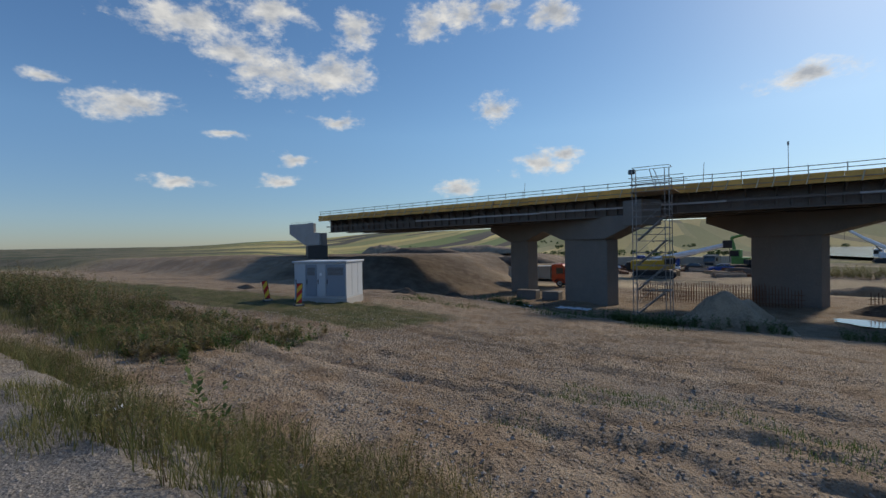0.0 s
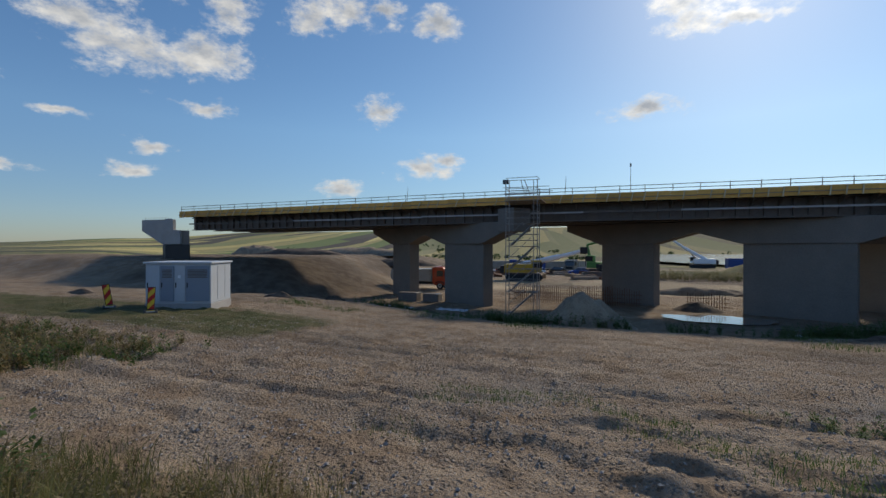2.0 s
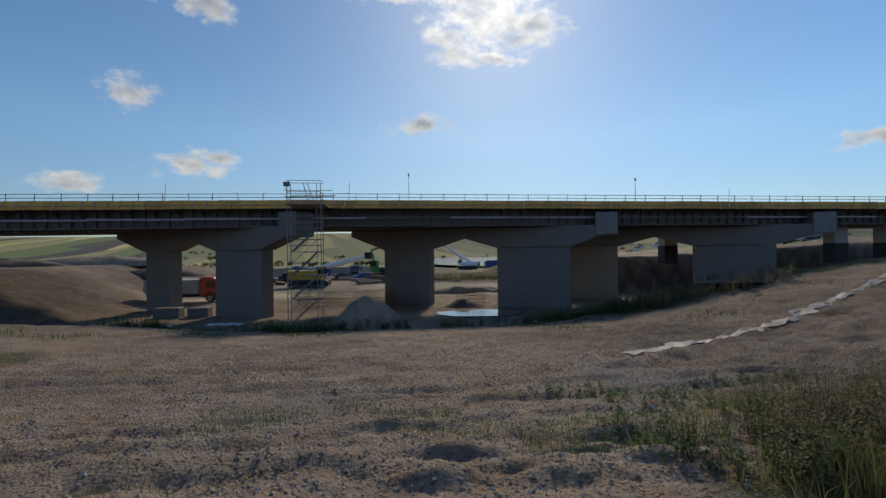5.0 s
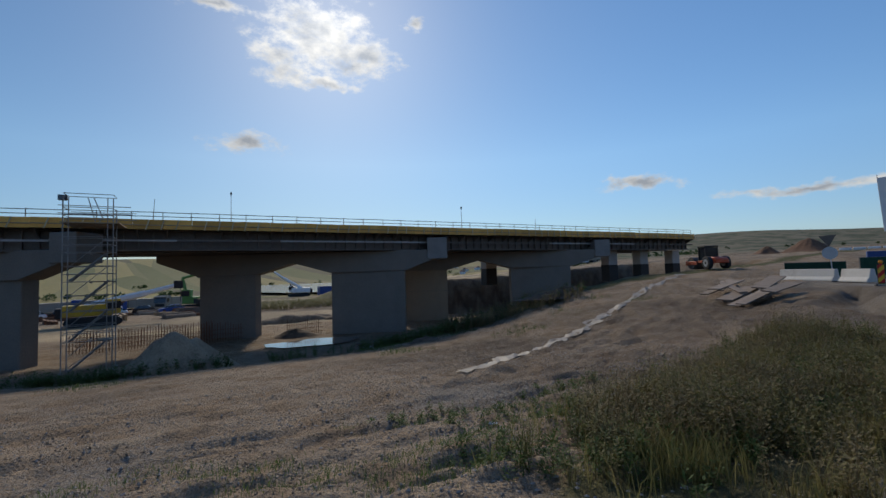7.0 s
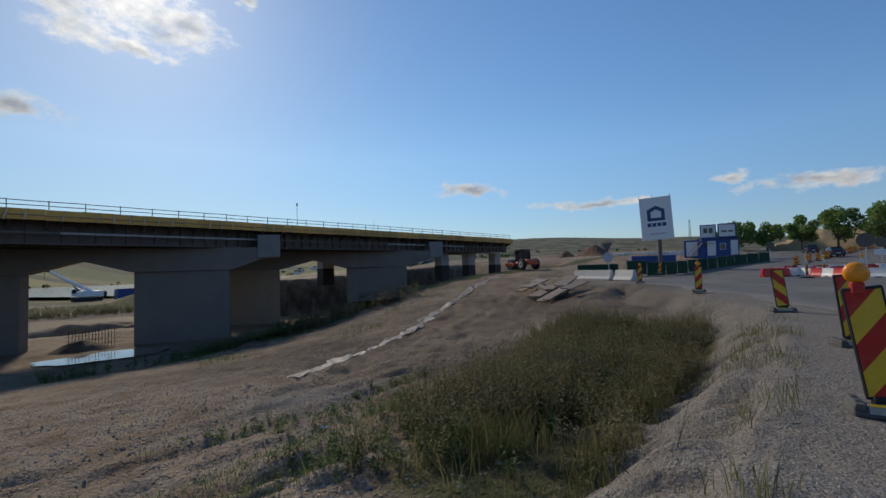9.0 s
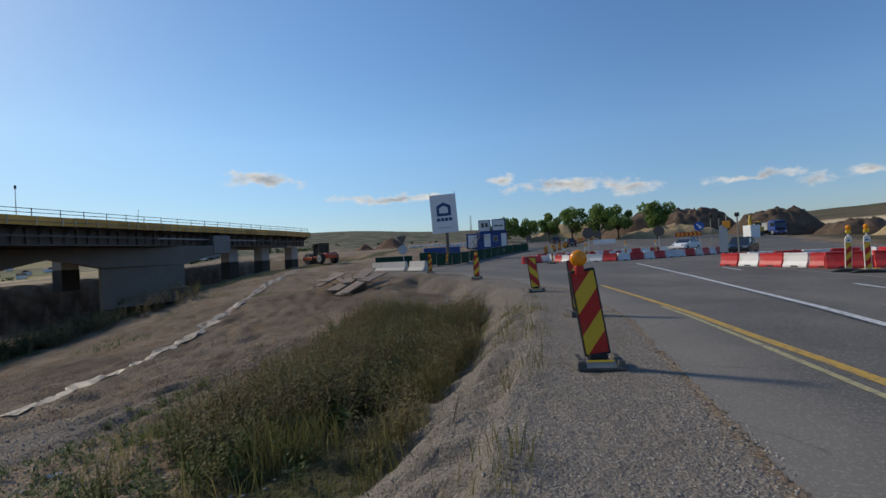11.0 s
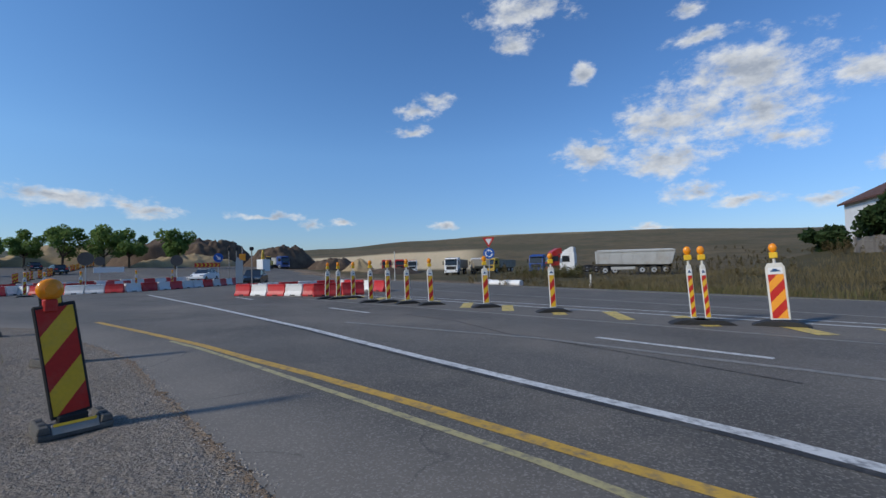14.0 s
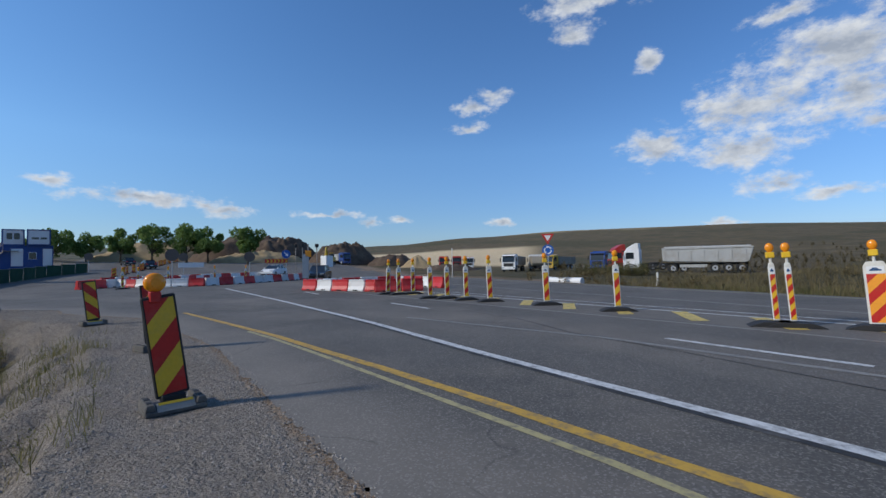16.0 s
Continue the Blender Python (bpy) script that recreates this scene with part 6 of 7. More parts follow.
def lorry(at, label, cab_mat, body_mat=None, cab_only=False, scale=1.0):
    """A tipper lorry: front at -x."""
    root = thing("lorry", at @ Matrix.Scale(scale, 4), label, "lorry", "parked lorries")
    cab = part("cab", prismed([(-4.0, 0.55), (-4.05, 1.6), (-3.85, 2.75), (-3.6, 3.0), (-2.1, 3.0), (-2.1, 0.9), (-2.4, 0.55)], -1.22, 1.22, None, 0.06), cab_mat, root)
    part("windscreen", prismed([(-4.09, 1.68), (-3.90, 2.62), (-3.87, 2.62), (-4.06, 1.68)], -1.05, 1.05), GLASS, cab)
    part("sun_visor", boxed((-4.2, -1.1, 2.66), (-3.85, 1.1, 2.78), 0.02), DARK, cab)
    part("grille", boxed((-4.1, -0.85, 0.95), (-4.03, 0.85, 1.5), 0.02), DARK, cab)
    part("bumper", boxed((-4.15, -1.22, 0.4), (-3.9, 1.22, 0.8), 0.04), cab_mat, cab)
    for y in (-0.98, 0.98):
        part("headlight", boxed((-4.17, y - 0.18, 0.62), (-4.12, y + 0.18, 0.78), 0.01), CHROME, cab)
    for y in (-1, 1):
        part("side_window", boxed((-3.7, y * 1.225 - 0.006, 1.75), (-2.75, y * 1.225 + 0.006, 2.55)), GLASS, cab)
        part("mirror", boxed((-4.05, y * 1.42 - 0.09, 1.75), (-3.95, y * 1.42 + 0.09, 2.4), 0.02), DARK, cab)
        part("step", boxed((-3.9, y * 1.18 - 0.06, 0.45), (-3.2, y * 1.18 + 0.06, 0.52)), DARK, cab)
    part("chassis", boxed((-3.6, -0.45, 0.6), (4.0, 0.45, 0.9)), DARK, root)
    for x in (-3.2, 1.4, 2.75):
        for y in (-1.05, 1.05):
            wheel(root, x, y, 0.5, 0.5, 0.34)
    for x in (-3.2,):
        for y in (-1, 1):
            part("mudguard", prismed([(-3.85, 0.62), (-3.85, 0.9), (-3.5, 1.12), (-2.9, 1.12), (-2.55, 0.9), (-2.55, 0.62), (-2.7, 0.8), (-3.0, 1.02), (-3.4, 1.02), (-3.7, 0.8)], y * 1.22 - 0.04, y * 1.22 + 0.04), DARK, root)
    if body_mat:
        skip = part("tipper_body", prismed([(-1.9, 1.05), (-1.9, 2.75), (4.1, 2.6), (4.25, 1.5), (3.9, 1.05)], -1.25, 1.25, None, 0.04), body_mat, root)
        part("headboard", prismed([(-2.05, 1.1), (-1.9, 2.75), (-2.6, 3.15), (-2.6, 3.05), (-2.05, 2.65)], -1.2, 1.2), body_mat, skip)
        for y in (-1, 1):
            part("top_rail", boxed((-1.9, y * 1.27 - 0.05, 2.55), (4.1, y * 1.27 + 0.05, 2.7), 0.01, Matrix.Rotation(radians(1.2), 4, "Y")), body_mat, skip)
            for k in range(6):
                part("rib", boxed((-1.7 + k * 1.1, y * 1.26 - 0.03, 1.1), (-1.58 + k * 1.1, y * 1.26 + 0.03, 2.6)), body_mat, skip)
    else:
        part("fifth_wheel", boxed((1.4, -0.5, 0.9), (2.6, 0.5, 1.1), 0.03), DARK, root)
        part("air_fairing", prismed([(-3.7, 3.0), (-2.2, 3.0), (-2.2, 3.7), (-2.6, 3.7), (-3.5, 3.2)], -1.15, 1.15, None, 0.05), cab_mat, cab)
    return root


def parked(s, v, head, *rest, **k):
    """head: the way the front looks, in degrees clockwise from +y in the world."""
    p = plan(s, v)
    return lorry(pose(p.x, p.y, ground_z(p.x, p.y), 0, 0, -head - 90), *rest, **k)


# toward the road from the south lies azimuth 350 to 10
parked(97.3, -66.8, -20, "red tipper lorry parked before the sand quarry", TRUCK_RED, ORANGE_RED)
parked(95.5, -69.6, -20, "red tipper lorry parked beside another", TRUCK_RED, ORANGE_RED)
parked(93.6, -72.2, -20, "white-cabbed tipper lorry with an orange body", WHITE_PAINT, ORANGE_RED)
parked(59.5, -56.0, 2, "white four-axle tipper lorry facing the road", WHITE_PAINT, TIPPER_TAN)
parked(57.4, -59.8, 166, "tan tipper lorry seen from behind", WHITE_PAINT, TIPPER_TAN)
parked(63.5, -73.0, 28, "yellow-cabbed lorry with a dark tipper body", MACHINE_YELLOW, TIPPER_TAN)
parked(46.3, -64.5, 18, "blue tipper lorry parked on the verge", TRUCK_BLUE, TRUCK_BLUE)
parked(36.2, -57.9, 74, "red tractor lorry parked behind a white one", TRUCK_RED)
parked(112, -43, -70, "pale blue lorry by the earth mound", TRUCK_BLUE, TIPPER_GREY)
parked(30.5, -52.9, 99, "white tractor lorry pulling a grey tipper trailer", WHITE_PAINT)


def tipper_trailer():
    # behind the white tractor, side on to the road
    a, b = plan(30.2, -52.9), plan(21.7, -56.7)
    p = (a + b) / 2
    turn = math.degrees(math.atan2(b.y - a.y, b.x - a.x))
    root = thing("tipper_trailer", pose(p.x, p.y, ground_z(p.x, p.y), 0, 0, turn), "long grey dusty half-pipe tipper trailer", "trailer")
    skip = part("tipper_body", prismed([(-4.4, 1.35), (-4.5, 2.95), (4.75, 2.8), (4.3, 1.25), (3.9, 1.1)], -1.25, 1.25, None, 0.06), TIPPER_GREY, root)
    for y in (-1, 1):
        part("top_rail", boxed((-4.5, y * 1.28 - 0.05, 2.78), (4.7, y * 1.28 + 0.05, 2.93), 0.01), TIPPER_GREY, skip)
        for k in range(7):
            part("rib", boxed((-4.2 + k * 1.35, y * 1.27 - 0.03, 1.4), (-4.08 + k * 1.35, y * 1.27 + 0.03, 2.78)), TIPPER_GREY, skip)
    part("rolled_cover", tubed((-4.4, 1.2, 3.05), (4.6, 1.2, 2.98), 0.13, None, 8), TIPPER_GREY, skip)
    part("chassis", boxed((-4.2, -0.5, 0.85), (4.2, 0.5, 1.12)), DARK, root)
    for x in (-3.3, 1.0, 2.3, 3.6):
        for y in (-1.05, 1.05):
            wheel(root, x, y, 0.52, 0.52, 0.36)
    part("side_guard", boxed((-2.6, -1.2, 0.6), (0.2, -1.12, 0.95)), TIPPER_GREY, root)


tipper_trailer()


def excavator(s, v, turn, mat, label, scale=1.0, boom=(2.2, 4.2, 4.6, 1.0)):
    root = thing("excavator", on_ground(s, v, 0.05, turn) @ Matrix.Scale(scale, 4), label, "excavator")
    for y in (-1.0, 1.0):
        bm = prismed([(-1.7, 0.25), (-1.4, 0), (1.4, 0), (1.7, 0.25), (1.7, 0.55), (1.4, 0.8), (-1.4, 0.8), (-1.7, 0.55)], y - 0.25, y + 0.25, None, 0.04)
        part("track", bm, DARK, root)
    part("upper_body", boxed((-1.9, -1.2, 0.95), (1.1, 1.2, 1.9), 0.08), mat, root)
    part("counterweight", boxed((-2.3, -1.15, 1.0), (-1.9, 1.15, 1.85), 0.08), DARK, root)
    cabin = part("cab", boxed((0.0, 0.25, 1.9), (1.2, 1.15, 2.95), 0.06), mat, root)
    part("cab_glass", boxed((0.15, 0.24, 2.05), (1.22, 1.16, 2.8)), GLASS, cabin)
    x1, z1, x2, z2 = boom
    part("boom", tubed((0.9, -0.3, 1.4), (x1, -0.3, z1), 0.28, 0.2, 6), mat, root)
    part("stick", tubed((x1, -0.3, z1), (x2, -0.3, z2), 0.2, 0.15, 6), mat, root)
    part("bucket", prismed([(x2 - 0.3, z2 + 0.2), (x2 + 0.4, z2 + 0.1), (x2 + 0.3, z2 - 0.6), (x2 - 0.4, z2 - 0.7), (x2 - 0.7, z2 - 0.2)], -0.85, 0.25, None, 0.03), STEEL_GREY, root)


excavator(102, -37, 150, MACHINE_YELLOW, "yellow excavator digging at the earth mound")


def mobile_crane(at, label, mat, reach, lift):
    """A crawler crane with its telescopic boom along +x."""
    root = thing("crawler_crane", at, label, "crane")
    for y in (-1.6, 1.6):
        part("track", prismed([(-3.2, 0.4), (-2.7, 0), (2.7, 0), (3.2, 0.4), (3.2, 0.8), (2.7, 1.2), (-2.7, 1.2), (-3.2, 0.8)], y - 0.4, y + 0.4, None, 0.05), DARK, root)
    part("upper_body", boxed((-3.4, -1.5, 1.4), (2.2, 1.5, 2.9), 0.1), mat, root)
    part("counterweight", boxed((-4.1, -1.4, 1.3), (-3.4, 1.4, 2.6), 0.1), DARK, root)
    cabin = part("cab", boxed((1.2, -1.9, 1.6), (3.0, -0.6, 3.6), 0.08), mat, root)
    part("cab_glass", boxed((1.5, -1.93, 2.3), (3.03, -0.57, 3.3)), GLASS, cabin)
    mid = (reach * 0.6, 0.4, 2.6 + (lift - 2.6) * 0.6)
    part("boom", tubed((-1.0, 0.4, 2.6), mid, 0.5, 0.46, 6), WHITE_PAINT, root)
    part("boom_extension", tubed(mid, (reach, 0.4, lift), 0.36, 0.32, 6), WHITE_PAINT, root)
    part("boom_head", boxed((reach - 0.4, 0.0, lift - 0.5), (reach + 0.8, 0.8, lift + 0.7), 0.08), DARK, root)
    part("lift_ram", tubed((0.8, 0.4, 2.0), (reach * 0.35, 0.4, 2.4 + (lift - 2.6) * 0.3), 0.16, None, 6), STEEL_GREY, root)
    part("hook_line", tubed((reach + 0.5, 0.4, lift - 0.4), (reach + 0.5, 0.4, lift - 2.6), 0.04, None, 4), DARK, root)


mobile_crane(on_ground(29, 150, 0.1, 176), "white crawler crane with a sloping boom before the lake", WHITE_PAINT, 8.0, 8.6)
mobile_crane(on_ground(-12.5, 79, 0.1, 8), "yellow and white crane with a low boom in the valley yard", MACHINE_YELLOW, 10.0, 5.2)
excavator(-0.5, 103, 160, MACHINE_GREEN, "green excavator in the yard beyond the viaduct", 1.4, (1.6, 4.6, -0.8, 5.2))
excavator(2.5, 101, 20, MACHINE_YELLOW, "yellow excavator in the yard beyond the viaduct", 1.2, (1.8, 3.6, 3.6, 1.2))
lorry(on_ground(-23.6, 58, 0.0, 180), "orange-cabbed lorry parked beyond the viaduct", ORANGE_RED, TIPPER_GREY)
for k, (s, v, t) in enumerate(((-10, 106, 20), (-16, 108, 160), (-5, 109, 70), (-22, 104, 190), (120, 112, 20), (130, 120, 0))):
    lorry(on_ground(s, v, 0.0, t), "dusty lorry in the far valley yard", (TRUCK_BLUE, WHITE_PAINT, TIPPER_TAN)[k % 3], TIPPER_TAN)
for k, (s, v, t) in enumerate(((-24, 98, 15), (-20.5, 99, 8), (-17, 97.5, 20), (-13, 99.5, 5), (-8, 100, 170), (-4, 97, 12))):
    car(on_ground(s, v, 0.0, t), "parked car at the edge of the valley yard", (WHITE_PAINT, BLACK_PAINT, TRUCK_BLUE)[k % 3], estate=k % 2 == 0)
container(on_ground(36, 134, 0.05, 4), 9.0, 2.5, 2.8, CONT_BLUE, "long blue container beside the white crane")
for k in range(34):
    s, v = random.uniform(-30, 8), random.uniform(84, 104)
    w, d, h = random.uniform(2, 5), random.uniform(1, 2.2), random.uniform(0.4, 1.3)
    root = thing("material_stack", on_ground(s, v, 0.05, random.uniform(0, 180)), "stack of building material in the valley yard", "material stack", "stacks in the valley yard")
    for j in range(4):
        part("pallet_load", boxed((-w / 2, -d / 2 + j * d / 4, 0), (w / 2, -d / 2 + (j + 0.8) * d / 4, h * random.uniform(0.6, 1)), 0.03), (TIMBER, STEEL_GREY, RUST, PLANK, RUST)[k % 5], root)
for k, (s, v, w, dp, top) in enumerate(((-64, 88, 14, 6, 1.5), (-44, 76, 12, 4, 1.2), (-52, 68, 10, 3, 1.0), (-70, 78, 9, 4, 2.2), (-34, 70, 8, 2.5, 0.9), (12, 62, 7, 1.6, 0.8), (20, 61, 6, 1.4, 0.9))):
    heap("earth_mound", s, v, w, dp, top, (SOIL_DARK, SOIL)[k % 2], "long low spoil bank beyond the viaduct", 60 + k, lumps=0.35, flat=True)


def rebar_mat(s, v, length, depth, h):
    root = thing("rebar_cage", on_ground(s, v, 0.1), "rusty reinforcement cage for a foundation", "rebar", "rebar cages under the viaduct")
    for k in range(int(length / 0.22)):
        part("bar", tubed((k * 0.22, 0, 0), (k * 0.22, 0, h + random.uniform(-0.1, 0.25)), 0.025, None, 4), RUST, root)
    for z in (0.3, 0.7, 1.1):
        part("tie_bar", tubed((-0.2, 0.03, z), (length, 0.03, z), 0.02, None, 4), RUST, root)


rebar_mat(-9.0, 47.5, 13.0, 2, 1.6)
rebar_mat(-9.0, 50.5, 13.0, 2, 1.6)
rebar_mat(8.0, 47.5, 3.5, 2, 1.4)
tagged(part("steel_crate", boxed((-1.1, -0.6, 0), (1.1, 0.6, 1.0), 0.03), STEEL_GREY), "grey steel formwork crate at a pier foot", "crate").matrix_basis = on_ground(-19.5, 44.5, 0.02)
tagged(part("steel_crate", boxed((-0.9, -0.6, 0), (0.9, 0.6, 0.9), 0.03), STEEL_GREY), "grey steel formwork crate at a pier foot", "crate").matrix_basis = on_ground(-17.0, 45.0, 0.02)
for s, v, w in ((-18.5, 38.2, 2.2), (-12.6, 38.4, 1.5), (-22, 37.5, 1.6), (12.5, 34.5, 1.0)):
    bm = bmesh.new()
    bmesh.ops.create_grid(bm, x_segments=14, y_segments=6, size=1.0)
    for q in bm.verts:
        q.co.z = 0.14 + 0.12 * noise.noise(q.co * 3 + Vector((s, v, 0)))
        q.co.x *= w
        q.co.y *= 0.5
    bmesh.ops.solidify(bm, geom=bm.faces[:], thickness=0.02)
    tagged(part("plastic_sheet", bm, LITTER, smooth=True), "crumpled pale plastic sheeting on the ground", "sheeting").matrix_basis = on_ground(s, v, 0.05, random.uniform(-20, 20))

# ---------------------------------------------------------------- road signs by the island
def disc(root, z, r, mat, y=-0.05, name="disc"):
    bm = bmesh.new()
    bmesh.ops.create_cone(bm, cap_ends=True, segments=30, radius1=r, radius2=r, depth=0.012, matrix=Matrix.Translation((0, y, z)) @ Matrix.Rotation(radians(90), 4, "X"))
    return part(name, bm, mat, root)


def roundabout_sign():
    s, v = 27.2, -29.1
    root = thing("road_sign", put(s, v, -0.4, facing(s, v)), "give-way triangle over a blue roundabout disc on a post", "road sign")
    part("post", tubed((0, 0, -0.3), (0, 0, 4.1), 0.04, None, 8), GREY_BACK, root)
    t = part("triangle", prismed([(-0.55, 4.2), (0.55, 4.2), (0, 3.25)], -0.05, -0.035), SIGN_RED, root)
    part("triangle_field", prismed([(-0.3, 4.06), (0.3, 4.06), (0, 3.53)], -0.058, -0.052), SIGN_WHITE, t)
    d = disc(root, 2.75, 0.5, SIGN_BLUE)
    for k in range(3):
        bm = bmesh.new()
        pts = []
        a0 = radians(k * 120 + 20)
        for i in range(9):
            a = a0 + radians(75) * i / 8
            pts.append((math.cos(a), math.sin(a)))
        vs = [[bm.verts.new((x * r, -0.062, 2.75 + z * r)) for x, z in pts] for r in (0.24, 0.34)]
        for i in range(8):
            bm.faces.new((vs[0][i], vs[0][i + 1], vs[1][i + 1], vs[1][i]))
        a = a0 + radians(75)
        b = a + radians(28)
        bm.faces.new([bm.verts.new((x, -0.062, 2.75 + z)) for x, z in ((math.cos(a) * 0.17, math.sin(a) * 0.17), (math.cos(b) * 0.29, math.sin(b) * 0.29), (math.cos(a) * 0.41, math.sin(a) * 0.41))])
        part("arrow", bm, SIGN_WHITE, d)


roundabout_sign()


def arrow_sign(s, v, z):
    root = thing("road_sign", put(s, v, z, facing(s, v)), "blue arrow disc above a red and yellow chevron board", "road sign")
    part("post", tubed((0, 0, 0), (0, 0, 3.2), 0.04, None, 8), GREY_BACK, root)
    d = disc(root, 2.95, 0.62, SIGN_BLUE)
    part("arrow", prismed([(-0.32, 3.18), (-0.22, 3.3), (0.12, 2.95), (0.24, 3.08), (0.32, 2.62), (-0.12, 2.7), (0.0, 2.84)], -0.07, -0.06), SIGN_WHITE, d)
    b = part("chevron_board", boxed((-2.9, -0.05, 1.65), (0.2, -0.02, 2.25), 0.01), SIGN_RED, root)
    for k in range(6):
        x = -2.75 + k * 0.5
        part("chevron", prismed([(x, 1.7), (x + 0.22, 1.95), (x, 2.2), (x + 0.2, 2.2), (x + 0.42, 1.95), (x + 0.2, 1.7)], -0.06, -0.052), SIGN_YELLOW, b)
    part("post", tubed((-2.4, 0, 0), (-2.4, 0, 2.25), 0.04, None, 8), GREY_BACK, root)


arrow_sign(67.5, -17.6, 0.35)


def signal_post(s, v, label, amber=False):
    root = thing("signal_post", put(s, v, rise(s, v), facing(s, v)), label, "traffic signal")
    part("post", tubed((0, 0, 0), (0, 0, 3.3 if s < 45 else 4.2), 0.045, None, 8), GALV, root)
    if amber:
        part("amber_plate", boxed((-0.25, -0.08, 2.2), (0.25, -0.05, 2.75), 0.02), SIGN_ORANGE, root)
        part("grey_plate", prismed([(-0.5, 0.4), (0.0, 0.4), (0.05, 2.2), (-0.35, 2.5), (-0.5, 2.2)], -0.08, -0.06), GREY_BACK, root)
    else:
        part("signal_head", boxed((-0.16, -0.25, (3.0 if s < 45 else 3.85)), (0.16, 0.0, (3.3 if s < 45 else 4.3)), 0.05), DARK, root)


signal_post(57.9, -16.2, "grey signal post with a dark head")
signal_post(57.4, -16.9, "grey signal post with a dark head")
signal_post(38.0, -11.4, "grey post with amber and grey plates by the barriers", True)
signal_post(37.6, -12.0, "bare grey sign post by the barriers")


def round_back(s, v, z, h=2.5, plate=False):
    root = thing("road_sign", put(s, v, z, facing(s, v)), "grey sign back on a post by the island", "road sign")
    part("post", tubed((0, 0, 0), (0, 0, h + 0.3), 0.04, None, 8), GREY_BACK, root)
    disc(root, h, 0.55, STEEL_GREY)
    if plate:
        part("white_board", boxed((-0.6, -0.06, h - 1.4), (2.4, -0.03, h - 0.75), 0.01), SIGN_WHITE, root)


round_back(68, -4.5, 0.4, 2.6, True)
round_back(47, -2, 0.0, 2.7)
round_back(52, -9.5, 0.0, 2.6)
round_back(86, 6.5, 1.2, 2.4)


def plain_post(s, v, z, h, label, r=0.05):
    root = thing("marker_post", put(s, v, z), label, "marker post")
    part("post", tubed((0, 0, 0), (0, 0, h), r, None, 8), POST_WHITE, root)
    part("foot", tubed((0, 0, 0), (0, 0, 0.35), r * 2.2, r * 1.6, 8), CONCRETE_PALE, root)


plain_post(36.2, -25.2, 0, 2.9, "thin white post on a round foot beyond the road", 0.04)
p = plan(15.0, -25.0)
plain_post(15.0, -25.0, ground_z(p.x, p.y), 0.95, "white reflector post in the verge", 0.06)
for k in range(26):
    s, v = 70 + k * 2.6 + random.uniform(-0.6, 0.6), 3.0 - k * 0.45 + random.uniform(-0.5, 0.5)
    root = thing("guide_post", put(s, v, rise(s, v), facing(s, v) + random.uniform(-20, 20)), "far orange and red guide post along the diversion", "traffic post", "far guide posts")
    part("post_body", boxed((-0.13, -0.03, 0.1), (0.13, 0.03, 1.15), 0.01), SIGN_RED, root)
    part("yellow_bar", slants(bmesh.new(), -0.12, 0.12, 0.15, 1.1, 0.22, 0, -0.034), SIGN_YELLOW, root)
    part("rubber_foot", boxed((-0.3, -0.2, 0), (0.3, 0.2, 0.1), 0.02), DARK, root)
for s, v in ((43, -1.5), (46, 0.5), (47.5, -5.5), (51.5, -9), (41.9, 1.5)):
    delineator(put(s, v, 0.0, facing(s, v)), "guide post standing inside the barrier ring", SIGN_YELLOW, 0, 0.2)
pipe = thing("drain_pipe", on_ground(20.4, -23.1, -0.05, 4), "long white concrete pipe lying on the verge", "pipe")
part("barrel", tubed((-1.35, 0, 0.2), (1.35, 0, 0.2), 0.24, None, 18), WHITE_PAINT, pipe)
part("collar", tubed((1.25, 0, 0.2), (1.4, 0, 0.2), 0.29, None, 18), WHITE_PAINT, pipe)
tagged(part("site_box", boxed((-0.9, -0.9, 0), (0.9, 0.9, 2.4), 0.04), WHITE_PAINT), "small white cabin by the earth mound", "cabin").matrix_basis = on_ground(89.7, -31.9, 0.0, 20)

# ---------------------------------------------------------------- house behind the hedge
def house():
    a = plan(0.6, -64.5)
    root = thing("house", pose(a.x, a.y, ground_z(a.x, a.y) - 0.2, 0, 0, 170), "white rendered house with a red-brown tiled gable roof", "house")
    w, d, h = 5.0, 4.5, 3.9
    part("wall", prismed([(-w, -0.6), (w, -0.6), (w, h), (0, h + 2.4), (-w, h)], -d, d), WHITE_PAINT, root)
    for k in (-1, 1):
        roof = prismed([(k * 0.0, h + 2.75), (k * (w + 0.45), h + 0.02), (k * (w + 0.45), h - 0.18), (k * 0.0, h + 2.5)], -d - 0.6, d + 0.6)
        part("roof", roof, ROOF_TILE, root, at=Matrix.Translation((0, 0, 0.0 if k > 0 else 0.004)))
    win = part("window", boxed((-0.8, -d - 0.03, 2.0), (0.5, -d + 0.05, 3.2), 0.02), WHITE_PAINT, root)
    part("pane", boxed((-0.72, -d - 0.045, 2.08), (0.42, -d - 0.031, 3.12)), GLASS, win)
    win = part("window", boxed((w - 0.05, -1.0, 2.0), (w + 0.03, 0.4, 3.2), 0.02), WHITE_PAINT, root)
    part("pane", boxed((w + 0.031, -0.9, 2.1), (w + 0.045, 0.3, 3.1)), GLASS, win)
    part("gutter", tubed((w + 0.82, -d - 0.6, h - 0.35), (w + 0.82, d + 0.6, h - 0.35), 0.07, None, 6), GALV, root)
    part("flue", tubed((w + 0.9, -d + 0.4, 0.5), (w + 0.9, -d + 0.4, h + 2.2), 0.12, None, 8), GALV, root)


house()


